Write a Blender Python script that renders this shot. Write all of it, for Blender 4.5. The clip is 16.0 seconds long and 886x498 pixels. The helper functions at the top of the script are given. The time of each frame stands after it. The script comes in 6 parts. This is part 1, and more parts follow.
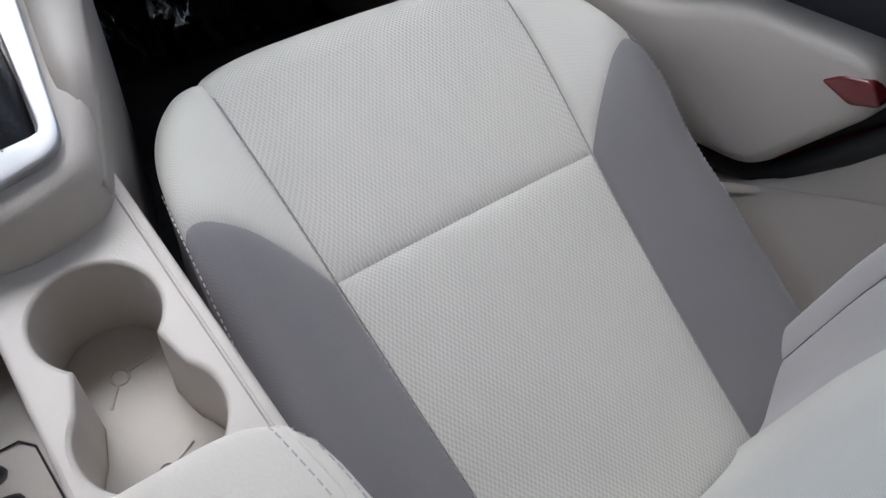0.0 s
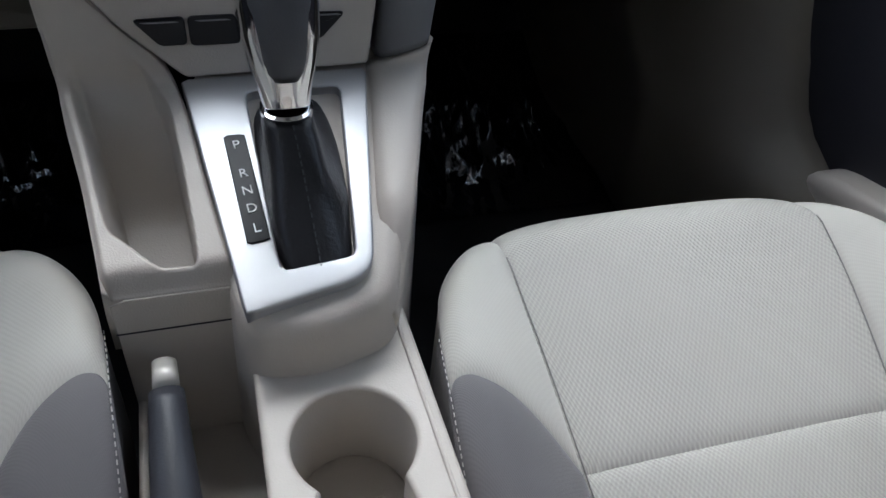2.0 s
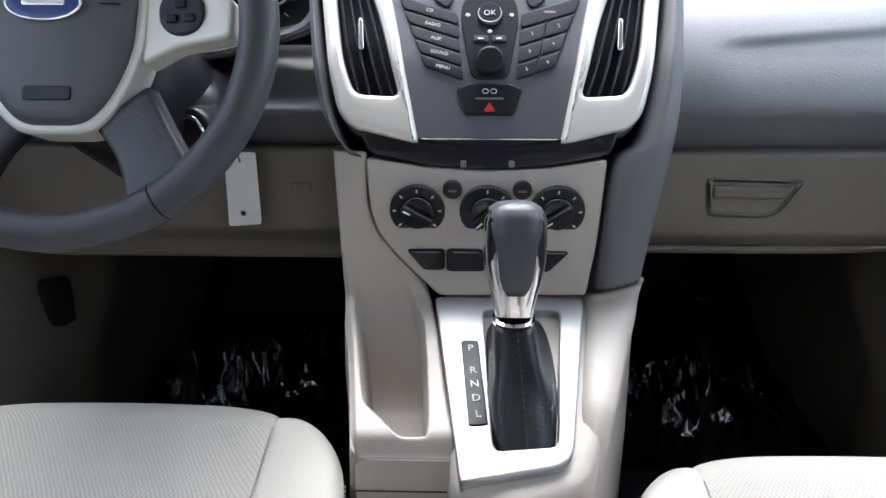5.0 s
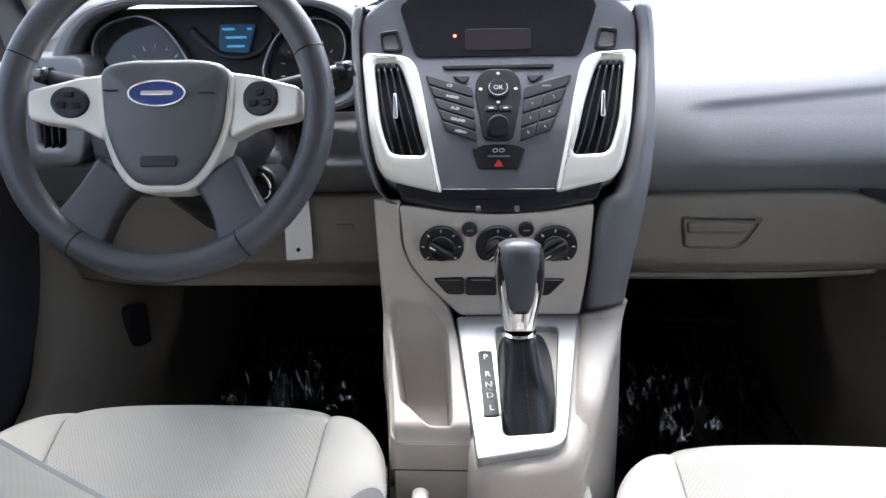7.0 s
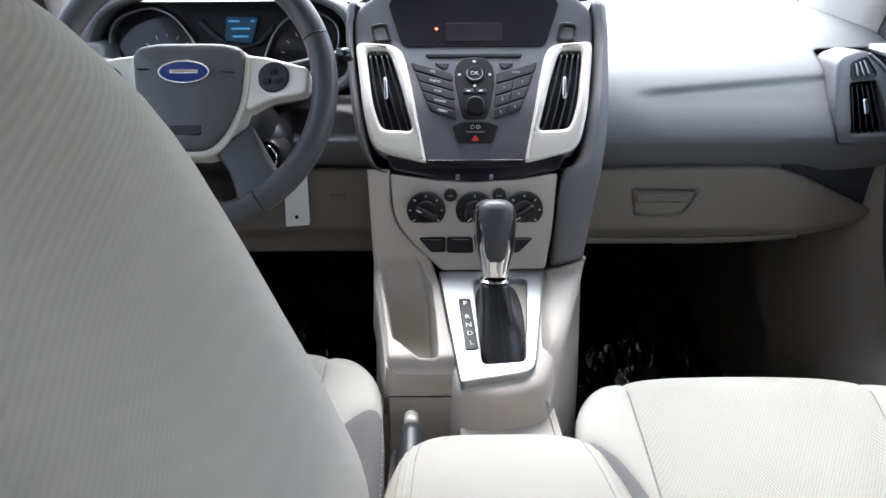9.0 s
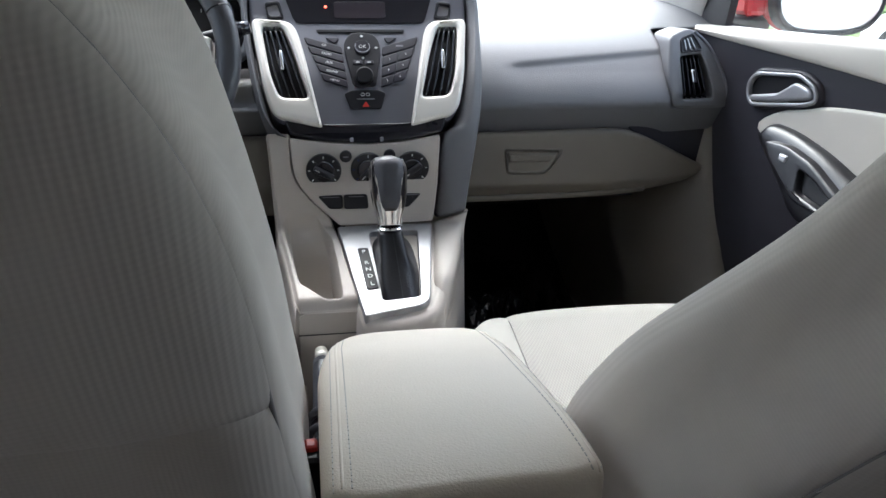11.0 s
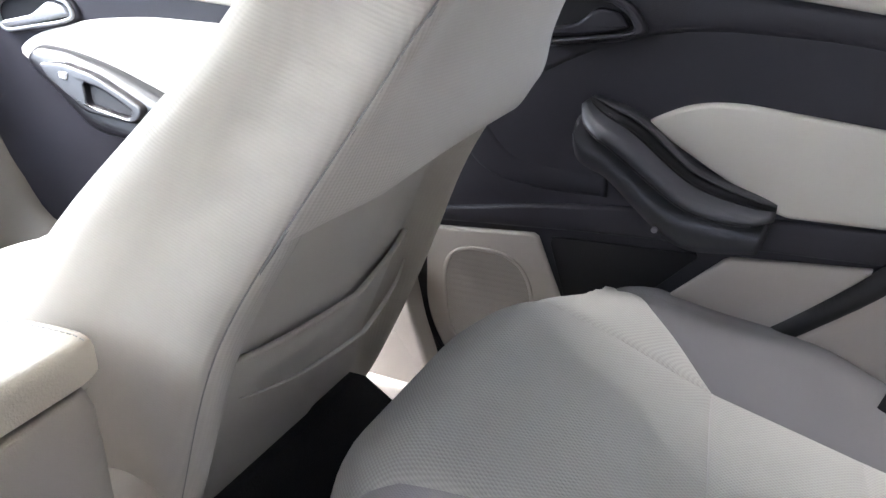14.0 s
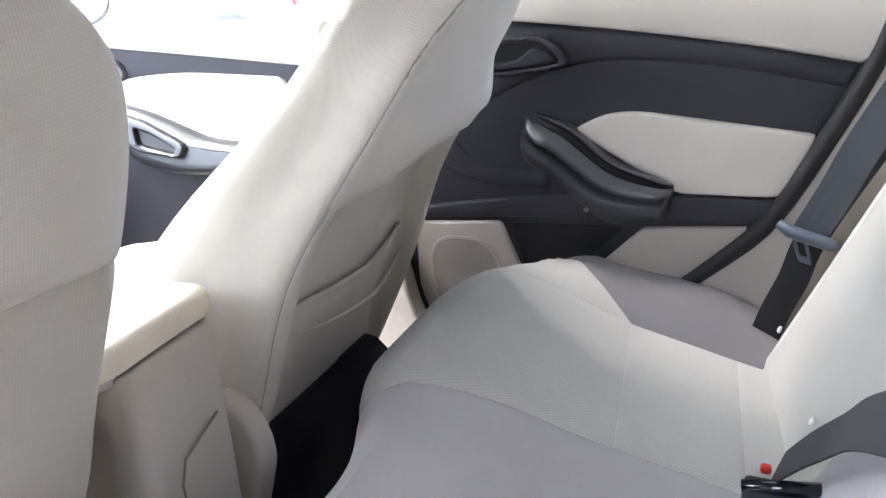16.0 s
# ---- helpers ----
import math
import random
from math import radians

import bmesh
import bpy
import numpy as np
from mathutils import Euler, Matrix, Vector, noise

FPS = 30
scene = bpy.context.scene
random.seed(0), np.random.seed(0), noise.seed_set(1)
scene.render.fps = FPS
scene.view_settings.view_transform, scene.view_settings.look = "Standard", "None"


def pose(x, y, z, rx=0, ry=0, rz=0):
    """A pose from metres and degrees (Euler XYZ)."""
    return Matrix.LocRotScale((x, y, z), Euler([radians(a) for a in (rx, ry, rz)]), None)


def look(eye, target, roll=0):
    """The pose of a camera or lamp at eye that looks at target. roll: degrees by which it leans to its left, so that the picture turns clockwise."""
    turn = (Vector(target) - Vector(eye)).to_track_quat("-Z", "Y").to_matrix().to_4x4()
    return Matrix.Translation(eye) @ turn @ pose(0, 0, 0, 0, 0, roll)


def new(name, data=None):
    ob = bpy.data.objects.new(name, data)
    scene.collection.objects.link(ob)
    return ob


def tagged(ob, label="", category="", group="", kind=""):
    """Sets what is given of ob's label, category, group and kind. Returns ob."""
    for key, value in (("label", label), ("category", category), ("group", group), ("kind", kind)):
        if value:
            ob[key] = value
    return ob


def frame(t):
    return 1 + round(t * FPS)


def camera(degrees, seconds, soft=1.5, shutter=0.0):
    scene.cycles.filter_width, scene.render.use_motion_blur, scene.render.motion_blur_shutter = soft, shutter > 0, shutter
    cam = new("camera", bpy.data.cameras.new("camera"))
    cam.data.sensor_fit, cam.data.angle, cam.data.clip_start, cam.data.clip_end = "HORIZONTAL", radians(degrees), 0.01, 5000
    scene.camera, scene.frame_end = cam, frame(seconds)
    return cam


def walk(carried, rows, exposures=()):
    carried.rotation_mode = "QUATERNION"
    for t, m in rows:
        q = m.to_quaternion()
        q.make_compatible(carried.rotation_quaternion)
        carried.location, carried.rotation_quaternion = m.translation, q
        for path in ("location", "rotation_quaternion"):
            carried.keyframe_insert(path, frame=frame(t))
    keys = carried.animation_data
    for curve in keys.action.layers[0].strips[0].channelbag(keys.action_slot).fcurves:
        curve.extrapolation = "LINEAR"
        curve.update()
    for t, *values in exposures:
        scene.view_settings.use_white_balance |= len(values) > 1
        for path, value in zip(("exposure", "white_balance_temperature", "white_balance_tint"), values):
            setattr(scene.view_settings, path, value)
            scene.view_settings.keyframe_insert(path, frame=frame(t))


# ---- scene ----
from mathutils.bvhtree import BVHTree

cam = camera(60.0, 16.0)
PATH = [
    (0, (0.023, -0.665, 0.787), (0.883, 0.185, -0.807), 11.2),
    (0.5, (0.007, -0.659, 0.781), (0.799, 0.338, -0.762), 9.7),
    (1, (-0.003, -0.638, 0.772), (0.768, 0.462, -0.71), 11.3),
    (1.5, (-0.008, -0.629, 0.771), (0.625, 0.614, -0.663), 8.6),
    (2, (-0.016, -0.628, 0.767), (0.48, 0.768, -0.577), 6.0),
    (2.5, (-0.022, -0.625, 0.767), (0.357, 0.896, -0.475), 4.7),
    (3, (-0.025, -0.641, 0.764), (0.272, 0.989, -0.357), 2.7),
    (3.5, (-0.018, -0.658, 0.755), (0.157, 1.085, -0.209), 0.5),
    (4, (-0.02, -0.686, 0.755), (0.033, 1.134, -0.073), 0.1),
    (6.5, (-0.015, -0.876, 0.847), (-0.116, 0.982, 0.114), -0.6),
    (7, (-0.012, -0.922, 0.853), (-0.123, 0.948, 0.152), -1.3),
    (7.5, (-0.014, -0.965, 0.864), (-0.079, 0.906, 0.159), -1.1),
    (8, (-0.02, -1.006, 0.863), (-0.069, 0.863, 0.153), -1.1),
    (10.5, (-0.07, -1.189, 0.815), (0.137, 0.7, 0.189), 1.0),
    (11, (-0.079, -1.222, 0.815), (0.239, 0.634, 0.141), 0.6),
    (11.5, (-0.097, -1.237, 0.814), (0.333, 0.586, 0.113), 0.2),
    (12, (-0.119, -1.243, 0.796), (0.591, 0.474, 0.057), 0.9),
    (12.5, (-0.125, -1.244, 0.789), (0.889, 0.337, 0.102), 1.3),
    (13, (-0.143, -1.234, 0.772), (1.177, 0.041, -0.024), 1.7),
    (13.5, (-0.174, -1.23, 0.785), (1.376, -0.258, -0.025), 1.4),
    (14, (-0.207, -1.249, 0.782), (1.437, -0.437, -0.016), -0.5),
    (14.5, (-0.259, -1.273, 0.802), (1.435, -0.546, 0.025), 0.2),
    (15, (-0.334, -1.298, 0.827), (1.378, -0.571, 0.093), -3.7),
    (15.5, (-0.409, -1.34, 0.841), (1.298, -0.593, 0.115), -2.4),
    (16, (-0.47, -1.387, 0.847), (1.204, -0.585, 0.101), -4.1),
]
EXPOSURES = [(0, 2.08, 5830, 18), (2.5, 2.0, 5780, 14), (4, 2.85, 5900, 15), (7, 3.17, 6000, 17), (11, 2.7, 6030, 15), (12, 2.85, 6100, 15), (13, 3.7, 6150, 16), (13.5, 4.45, 6150, 17), (14.5, 5.12, 6110, 17), (16, 5.28, 6110, 17)]
walk(cam, [(t, look(eye, target, roll)) for t, eye, target, roll in PATH], EXPOSURES)

# ---- light ----
world = bpy.data.worlds.new("overcast_sky")
scene.world = world
world.use_nodes = True
wn, wl = world.node_tree.nodes, world.node_tree.links
sky = wn.new("ShaderNodeTexSky")
sky.sky_type, sky.sun_disc = "NISHITA", False
sky.sun_elevation, sky.sun_rotation, sky.dust_density = radians(57), radians(-4), 4.0
wn["Background"].inputs["Strength"].default_value = 0.15
pale = wn.new("ShaderNodeHueSaturation")
pale.inputs["Saturation"].default_value = 0.5
wl.new(sky.outputs["Color"], pale.inputs["Color"])
wl.new(pale.outputs["Color"], wn["Background"].inputs["Color"])
sun = new("sun", bpy.data.lights.new("sun", "SUN"))
sun.data.energy, sun.data.angle, sun.data.color = 0.5, radians(50), (1.0, 0.98, 0.95)
sun.matrix_world = look((-0.35, 5.0, 8.0), (0, 0, 0))


# ---- materials ----
def material(name, color, rough=0.5, metal=0.0, grain=0.0, grain_size=0.002, mottle=0.06, coat=0.0, weave=None, sheen=0.0):
    """A procedural surface: mottled colour, fine relief, and a weave of (cell width, cell length, depth) in metres where it is cloth."""
    m = bpy.data.materials.new(name)
    m.use_nodes = True
    n, l = m.node_tree.nodes, m.node_tree.links
    b = n["Principled BSDF"]
    b.inputs["Metallic"].default_value = metal
    b.inputs["Coat Weight"].default_value = coat
    b.inputs["Sheen Weight"].default_value = sheen
    co = n.new("ShaderNodeTexCoord")
    big = n.new("ShaderNodeTexNoise")
    big.inputs["Scale"].default_value, big.inputs["Detail"].default_value = 9.0, 5.0
    l.new(co.outputs["Object"], big.inputs["Vector"])
    ramp = n.new("ShaderNodeMapRange")
    ramp.inputs["From Min"].default_value, ramp.inputs["From Max"].default_value = 0.3, 0.7
    ramp.inputs["To Min"].default_value, ramp.inputs["To Max"].default_value = 1 - mottle, 1 + mottle
    l.new(big.outputs["Fac"], ramp.inputs["Value"])
    mul = n.new("ShaderNodeVectorMath")
    mul.operation = "SCALE"
    mul.inputs[0].default_value = color
    l.new(ramp.outputs["Result"], mul.inputs["Scale"])
    rr = n.new("ShaderNodeMapRange")
    rr.inputs["To Min"].default_value, rr.inputs["To Max"].default_value = max(0.02, rough - 0.07), min(1, rough + 0.07)
    l.new(big.outputs["Fac"], rr.inputs["Value"])
    l.new(rr.outputs["Result"], b.inputs["Roughness"])
    out, height = mul.outputs["Vector"], None
    if weave:
        w, h, depth = weave[:3]
        sep = n.new("ShaderNodeSeparateXYZ")
        l.new(co.outputs["Object"], sep.inputs["Vector"])

        def calc(op, a, c=None):
            k = n.new("ShaderNodeMath")
            k.operation = op
            for i, v in enumerate((a, c)):
                if v is None:
                    continue
                if isinstance(v, (int, float)):
                    k.inputs[i].default_value = v
                else:
                    l.new(v, k.inputs[i])
            return k.outputs[0]
        along = calc("SUBTRACT", sep.outputs["Y"], sep.outputs["Z"])
        a = calc("SINE", calc("MULTIPLY", calc("ADD", sep.outputs["X"], calc("MULTIPLY", along, w / h)), math.tau / w))
        c = calc("SINE", calc("MULTIPLY", calc("SUBTRACT", sep.outputs["X"], calc("MULTIPLY", along, w / h)), math.tau / w))
        if len(weave) > 3:
            a = calc("SINE", calc("MULTIPLY", sep.outputs["X"], math.tau / w))
            c = calc("SINE", calc("MULTIPLY", calc("SUBTRACT", sep.outputs["Z"], calc("MULTIPLY", sep.outputs["Y"], 0.35)), math.tau / h))
        knit = calc("MULTIPLY", calc("ADD", a, c), 0.25)
        tone = n.new("ShaderNodeMapRange")
        tone.inputs["From Min"].default_value, tone.inputs["From Max"].default_value = -0.5, 0.5
        tone.inputs["To Min"].default_value, tone.inputs["To Max"].default_value = 1 - 170 * depth, 1 + 80 * depth
        l.new(knit, tone.inputs["Value"])
        mul2 = n.new("ShaderNodeVectorMath")
        mul2.operation = "SCALE"
        l.new(out, mul2.inputs[0])
        l.new(tone.outputs["Result"], mul2.inputs["Scale"])
        out = mul2.outputs["Vector"]
        height = knit
        size = depth
    elif grain:
        fine = n.new("ShaderNodeTexNoise")
        fine.inputs["Scale"].default_value, fine.inputs["Detail"].default_value = 1 / grain_size, 2.0
        l.new(co.outputs["Object"], fine.inputs["Vector"])
        height, size = fine.outputs["Fac"], grain
    if height is not None:
        bump = n.new("ShaderNodeBump")
        bump.inputs["Strength"].default_value, bump.inputs["Distance"].default_value = 0.7, size
        l.new(height, bump.inputs["Height"])
        l.new(bump.outputs["Normal"], b.inputs["Normal"])
    l.new(out, b.inputs["Base Color"])
    return m


BEIGE = material("beige_plastic", (0.475, 0.435, 0.385), 0.5, grain=0.0003, grain_size=0.0015, mottle=0.03)
# Trim beige darkened: the shade under the dash is put into its colour.
SHADED_BEIGE = material("shaded_beige_plastic", (0.155, 0.137, 0.11), 0.5, grain=0.0003, grain_size=0.0015, mottle=0.03)
CREAM = material("cream_trim", (0.6, 0.57, 0.505), 0.5, grain=0.0003, grain_size=0.0015, mottle=0.03)
DARK = material("charcoal_plastic", (0.034, 0.033, 0.04), 0.44, grain=0.0004, grain_size=0.0013, mottle=0.08)
PAD = material("soft_dash_skin", (0.118, 0.12, 0.126), 0.55, grain=0.0005, grain_size=0.0016, mottle=0.06)
BLACK = material("black_plastic", (0.018, 0.018, 0.02), 0.4, grain=0.0002, mottle=0.1)
POD = material("satin_black_armrest", (0.009, 0.009, 0.011), 0.3, grain=0.0002, mottle=0.1)
GLOSS = material("gloss_black", (0.012, 0.012, 0.016), 0.12, mottle=0.1)
SILVER = material("satin_silver_paint", (0.46, 0.465, 0.475), 0.42, metal=0.75, grain=0.00005, grain_size=0.0006, mottle=0.02)
PALE = material("champagne_silver_paint", (0.74, 0.715, 0.645), 0.38, metal=0.25, grain=0.00005, grain_size=0.0006, mottle=0.02)
FASCIA = material("satin_charcoal_paint", (0.15, 0.153, 0.172), 0.4, metal=0.35, grain=0.0001, grain_size=0.001, mottle=0.03)
HUB = material("charcoal_airbag_skin", (0.088, 0.088, 0.093), 0.5, grain=0.0003, grain_size=0.0012, mottle=0.04)
SATIN = material("satin_grey_metal_paint", (0.33, 0.335, 0.35), 0.4, metal=0.5, grain=0.00005, grain_size=0.0006, mottle=0.02)
CHROME = material("chrome", (0.85, 0.85, 0.86), 0.08, metal=1.0, mottle=0.02)
KNIT = material("light_knit_cloth", (0.465, 0.452, 0.405), 0.85, mottle=0.03, weave=(0.0044, 0.0044, 0.0009), sheen=0.15)
WEDGE = material("light_wedge_cloth", (0.485, 0.472, 0.425), 0.86, mottle=0.04, weave=(0.0026, 0.0034, 0.00022), sheen=0.15)
CLOTH = material("light_twill_cloth", (0.53, 0.492, 0.432), 0.88, mottle=0.04, weave=(0.0025, 0.0027, 0.00028, "rib"), sheen=0.15)
GREY = material("grey_bolster_cloth", (0.152, 0.146, 0.147), 0.85, mottle=0.05, weave=(0.0018, 0.0018, 0.0002), sheen=0.15)
# Lighter copy of the grey cloth, carrying the brighter light on the seat backs.
LIT_BOLSTER = material("lit_bolster_cloth", (0.315, 0.3, 0.29), 0.88, mottle=0.05, weave=(0.0022, 0.0026, 0.0002), sheen=0.15)
# Bolster grey made lighter: light falling on the bench centre, put into colour.
LIT_GREY = material("lit_grey_cloth", (0.4, 0.377, 0.367), 0.88, mottle=0.05, weave=(0.0026, 0.004, 0.0003), sheen=0.15)
HIDE = material("cream_leatherette", (0.74, 0.67, 0.57), 0.6, grain=0.0005, grain_size=0.0018, mottle=0.03)
BOOT = material("black_leather", (0.016, 0.016, 0.018), 0.42, grain=0.0007, grain_size=0.003, mottle=0.15)
PULL = material("charcoal_padded_skin", (0.032, 0.033, 0.038), 0.42, grain=0.0003, grain_size=0.0014, mottle=0.08)
RIMHIDE = material("black_wheel_leather", (0.058, 0.059, 0.065), 0.42, grain=0.0004, grain_size=0.0014, mottle=0.1)
CARPET = material("black_carpet", (0.028, 0.027, 0.028), 0.95, grain=0.002, grain_size=0.003, mottle=0.3)
FILM = material("protective_film", (0.014, 0.014, 0.016), 0.1, grain=0.006, grain_size=0.02, mottle=0.3, coat=1.0)
FILM.node_tree.nodes["Principled BSDF"].inputs["Specular IOR Level"].default_value = 1.0
FILM.node_tree.nodes["Principled BSDF"].inputs["IOR"].default_value = 1.9
BELT = material("black_webbing", (0.025, 0.026, 0.03), 0.6, weave=(0.0024, 0.002, 0.0004), mottle=0.08)
RED = material("red_reflector", (0.14, 0.004, 0.007), 0.15, mottle=0.1, coat=0.5)
REDBTN = material("red_button", (0.6, 0.03, 0.02), 0.4, mottle=0.05)
WHITE = material("white_card", (0.82, 0.82, 0.8), 0.6, mottle=0.02)
MARK = material("pale_marking", (0.75, 0.75, 0.74), 0.5, mottle=0.02)
# Seam lines with the shade of the sunken stitching put into their colour.
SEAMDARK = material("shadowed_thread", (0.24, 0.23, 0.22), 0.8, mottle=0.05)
GTHREAD = material("grey_thread", (0.5, 0.48, 0.45), 0.8, mottle=0.05)
BLUE = material("blue_enamel", (0.01, 0.035, 0.17), 0.15, mottle=0.08, coat=0.5)
CARRED = material("red_car_paint", (0.5, 0.012, 0.015), 0.2, coat=1.0, mottle=0.03)
LINER = material("pale_headliner", (0.5, 0.475, 0.435), 0.95, grain=0.0006, grain_size=0.002, mottle=0.03)
RUBBER = material("black_seal", (0.012, 0.012, 0.013), 0.6, mottle=0.1)
STEEL = material("dark_steel", (0.3, 0.3, 0.32), 0.35, metal=1.0, mottle=0.1)


def glow(name, color, strength):
    m = bpy.data.materials.new(name)
    m.use_nodes = True
    b = m.node_tree.nodes["Principled BSDF"]
    b.inputs["Base Color"].default_value = (*[c * 0.2 for c in color], 1)
    b.inputs["Emission Color"].default_value = (*color, 1)
    b.inputs["Emission Strength"].default_value = strength
    return m


for matt, level in ((DARK, 0.28), (BLACK, 0.22), (PAD, 0.8), (CARPET, 0.15), (FILM, 1.0), (HIDE, 0.25)):
    matt.node_tree.nodes["Principled BSDF"].inputs["Specular IOR Level"].default_value = level
LCD = glow("blue_display_light", (0.1, 0.5, 0.85), 0.06)
LCDBACK = glow("blue_display_ground", (0.006, 0.03, 0.06), 0.12)
LED = glow("red_light", (1.0, 0.1, 0.05), 1.0)


def glass_material(name, tone):
    m = bpy.data.materials.new(name)
    m.use_nodes = True
    n, l = m.node_tree.nodes, m.node_tree.links
    n.remove(n["Principled BSDF"])
    clear, shine, mix, edge, bend = (n.new("ShaderNodeBsdfTransparent"), n.new("ShaderNodeBsdfGlossy"), n.new("ShaderNodeMixShader"), n.new("ShaderNodeLayerWeight"), n.new("ShaderNodeMath"))
    clear.inputs["Color"].default_value = (*tone, 1)
    shine.inputs["Roughness"].default_value = 0.02
    edge.inputs["Blend"].default_value = 0.5
    bend.operation = "POWER"
    bend.inputs[1].default_value = 4.0
    l.new(edge.outputs["Facing"], bend.inputs[0])
    l.new(bend.outputs[0], mix.inputs[0])
    l.new(clear.outputs[0], mix.inputs[1])
    l.new(shine.outputs[0], mix.inputs[2])
    l.new(mix.outputs[0], n["Material Output"].inputs["Surface"])
    return m


GLASS = glass_material("window_glass", (0.9, 0.94, 0.92))
# Tints added to weaken daylight through the left front and right rear panes.
DIMMING_FRONT = glass_material("slightly_dimming_window_glass", (0.76, 0.785, 0.775))
DIMMING_REAR = glass_material("dimming_window_glass", (0.45, 0.47, 0.46))


# ---- building helpers ----
def mesh_of(verts, faces, smooth=True):
    me = bpy.data.meshes.new("mesh")
    me.from_pydata([tuple(v) for v in verts], [], faces)
    bm = bmesh.new()
    bm.from_mesh(me)
    bpy.data.meshes.remove(me)
    bmesh.ops.recalc_face_normals(bm, faces=bm.faces)
    for f in bm.faces:
        f.smooth = smooth
    return bm


def weigh_normals(me):
    """Vertex normals weighted by face area, so that broad faces stay flat beside narrow rounded edges."""
    if not me.polygons or not me.polygons[0].use_smooth:
        return
    nl, npoly = len(me.loops), len(me.polygons)
    vi, tot = np.zeros(nl, dtype=np.int32), np.zeros(npoly, dtype=np.int32)
    nrm, area = np.zeros(npoly * 3), np.zeros(npoly)
    me.loops.foreach_get("vertex_index", vi)
    me.polygons.foreach_get("loop_total", tot)
    me.polygons.foreach_get("normal", nrm)
    me.polygons.foreach_get("area", area)
    acc = np.zeros((len(me.vertices), 3))
    np.add.at(acc, vi, np.repeat(nrm.reshape(-1, 3) * area[:, None], tot, axis=0))
    size = np.linalg.norm(acc, axis=1)
    good = size > 1e-12
    acc[good] /= size[good][:, None]
    acc[~good] = (0, 0, 1)
    me.normals_split_custom_set_from_vertices(acc.tolist())


def part(name, bm, mat, parent=None, label=""):
    """Link a bmesh as one mesh object under a thing or a part (its vertices are given in the thing's own coordinates)."""
    me = bpy.data.meshes.new(name)
    bm.to_mesh(me)
    bm.free()
    weigh_normals(me)
    me.materials.append(mat)
    ob = new(name, me)
    if parent is not None:
        ob.parent = parent
    return tagged(ob, label)


def thing(name, label, category, at=(0, 0, 0), group="", kind=""):
    ob = new(name)
    ob.empty_display_size = 0.05
    ob.location = at
    return tagged(ob, label, category, group, kind)


def solid(name, bm, mat, label, category, group="", kind=""):
    return tagged(part(name, bm, mat), label, category, group, kind)


def rpoly(pts, r=0.01, n=5):
    """A polygon with its corners rounded; r is one radius or one for each corner."""
    out, k = [], len(pts)
    for i, p in enumerate(pts):
        p, a, b = Vector(p), Vector(pts[i - 1]), Vector(pts[(i + 1) % k])
        rad = r[i] if isinstance(r, (list, tuple)) else r
        da, db = (a - p), (b - p)
        d = min(rad, da.length * 0.48, db.length * 0.48)
        if d < 1e-5:
            out.append(tuple(p))
            continue
        s, e = p + da.normalized() * d, p + db.normalized() * d
        for j in range(n + 1):
            t = j / n
            out.append(tuple((1 - t) ** 2 * s + 2 * t * (1 - t) * p + t * t * e))
    return out


def resample(pts, n):
    """n points at even steps round a closed polygon, from its first point."""
    q = [Vector(p) for p in pts]
    q.append(q[0])
    lengths = [0]
    for a, b in zip(q, q[1:]):
        lengths.append(lengths[-1] + (b - a).length)
    out, i = [], 0
    for k in range(n):
        d = lengths[-1] * k / n
        while lengths[i + 1] < d:
            i += 1
        w = (d - lengths[i]) / max(1e-9, lengths[i + 1] - lengths[i])
        out.append(tuple(q[i].lerp(q[i + 1], w)))
    return out


def inset(pts, d):
    """Move a closed polygon inwards by d."""
    k = len(pts)
    area = sum(pts[i - 1][0] * pts[i][1] - pts[i][0] * pts[i - 1][1] for i in range(k))
    s = 1 if area > 0 else -1
    out = []
    for i in range(k):
        a, b = Vector(pts[i - 1]), Vector(pts[(i + 1) % k])
        t = (b - a)
        if t.length < 1e-9:
            out.append(pts[i])
            continue
        t.normalize()
        out.append((pts[i][0] - s * t.y * d, pts[i][1] + s * t.x * d))
    return out


def drape(poly, F, h0, h1, edge=0.002, n=0, inner=4, dome=0.0):
    """A raised plate over the star-shaped polygon on the surface F(u, v, h), from height h0 to h1 with rounded edges; dome swells its middle."""
    pts = resample(poly, n) if n else list(poly)
    k = len(pts)
    cx, cy = sum(p[0] for p in pts) / k, sum(p[1] for p in pts) / k
    rings = [(pts, h0), (pts, h1 - edge)]
    for j in (1, 2, 3):
        a = j * math.pi / 6
        rings.append((inset(pts, edge * (1 - math.cos(a))), h1 - edge + edge * math.sin(a)))
    last = rings[-1][0]
    for j in range(1, inner):
        w = 1 - j / inner
        rings.append(([(cx + (p[0] - cx) * w, cy + (p[1] - cy) * w) for p in last], h1 + dome * (1 - w * w)))
    verts, faces = [], []
    for ring, h in rings:
        verts += [F(p[0], p[1], h) for p in ring]
    for r in range(len(rings) - 1):
        for i in range(k):
            j = (i + 1) % k
            faces.append((r * k + i, r * k + j, (r + 1) * k + j, (r + 1) * k + i))
    verts.append(F(cx, cy, h1 + dome))
    base = (len(rings) - 1) * k
    for i in range(k):
        faces.append((base + i, base + (i + 1) % k, len(verts) - 1))
    return mesh_of(verts, faces)


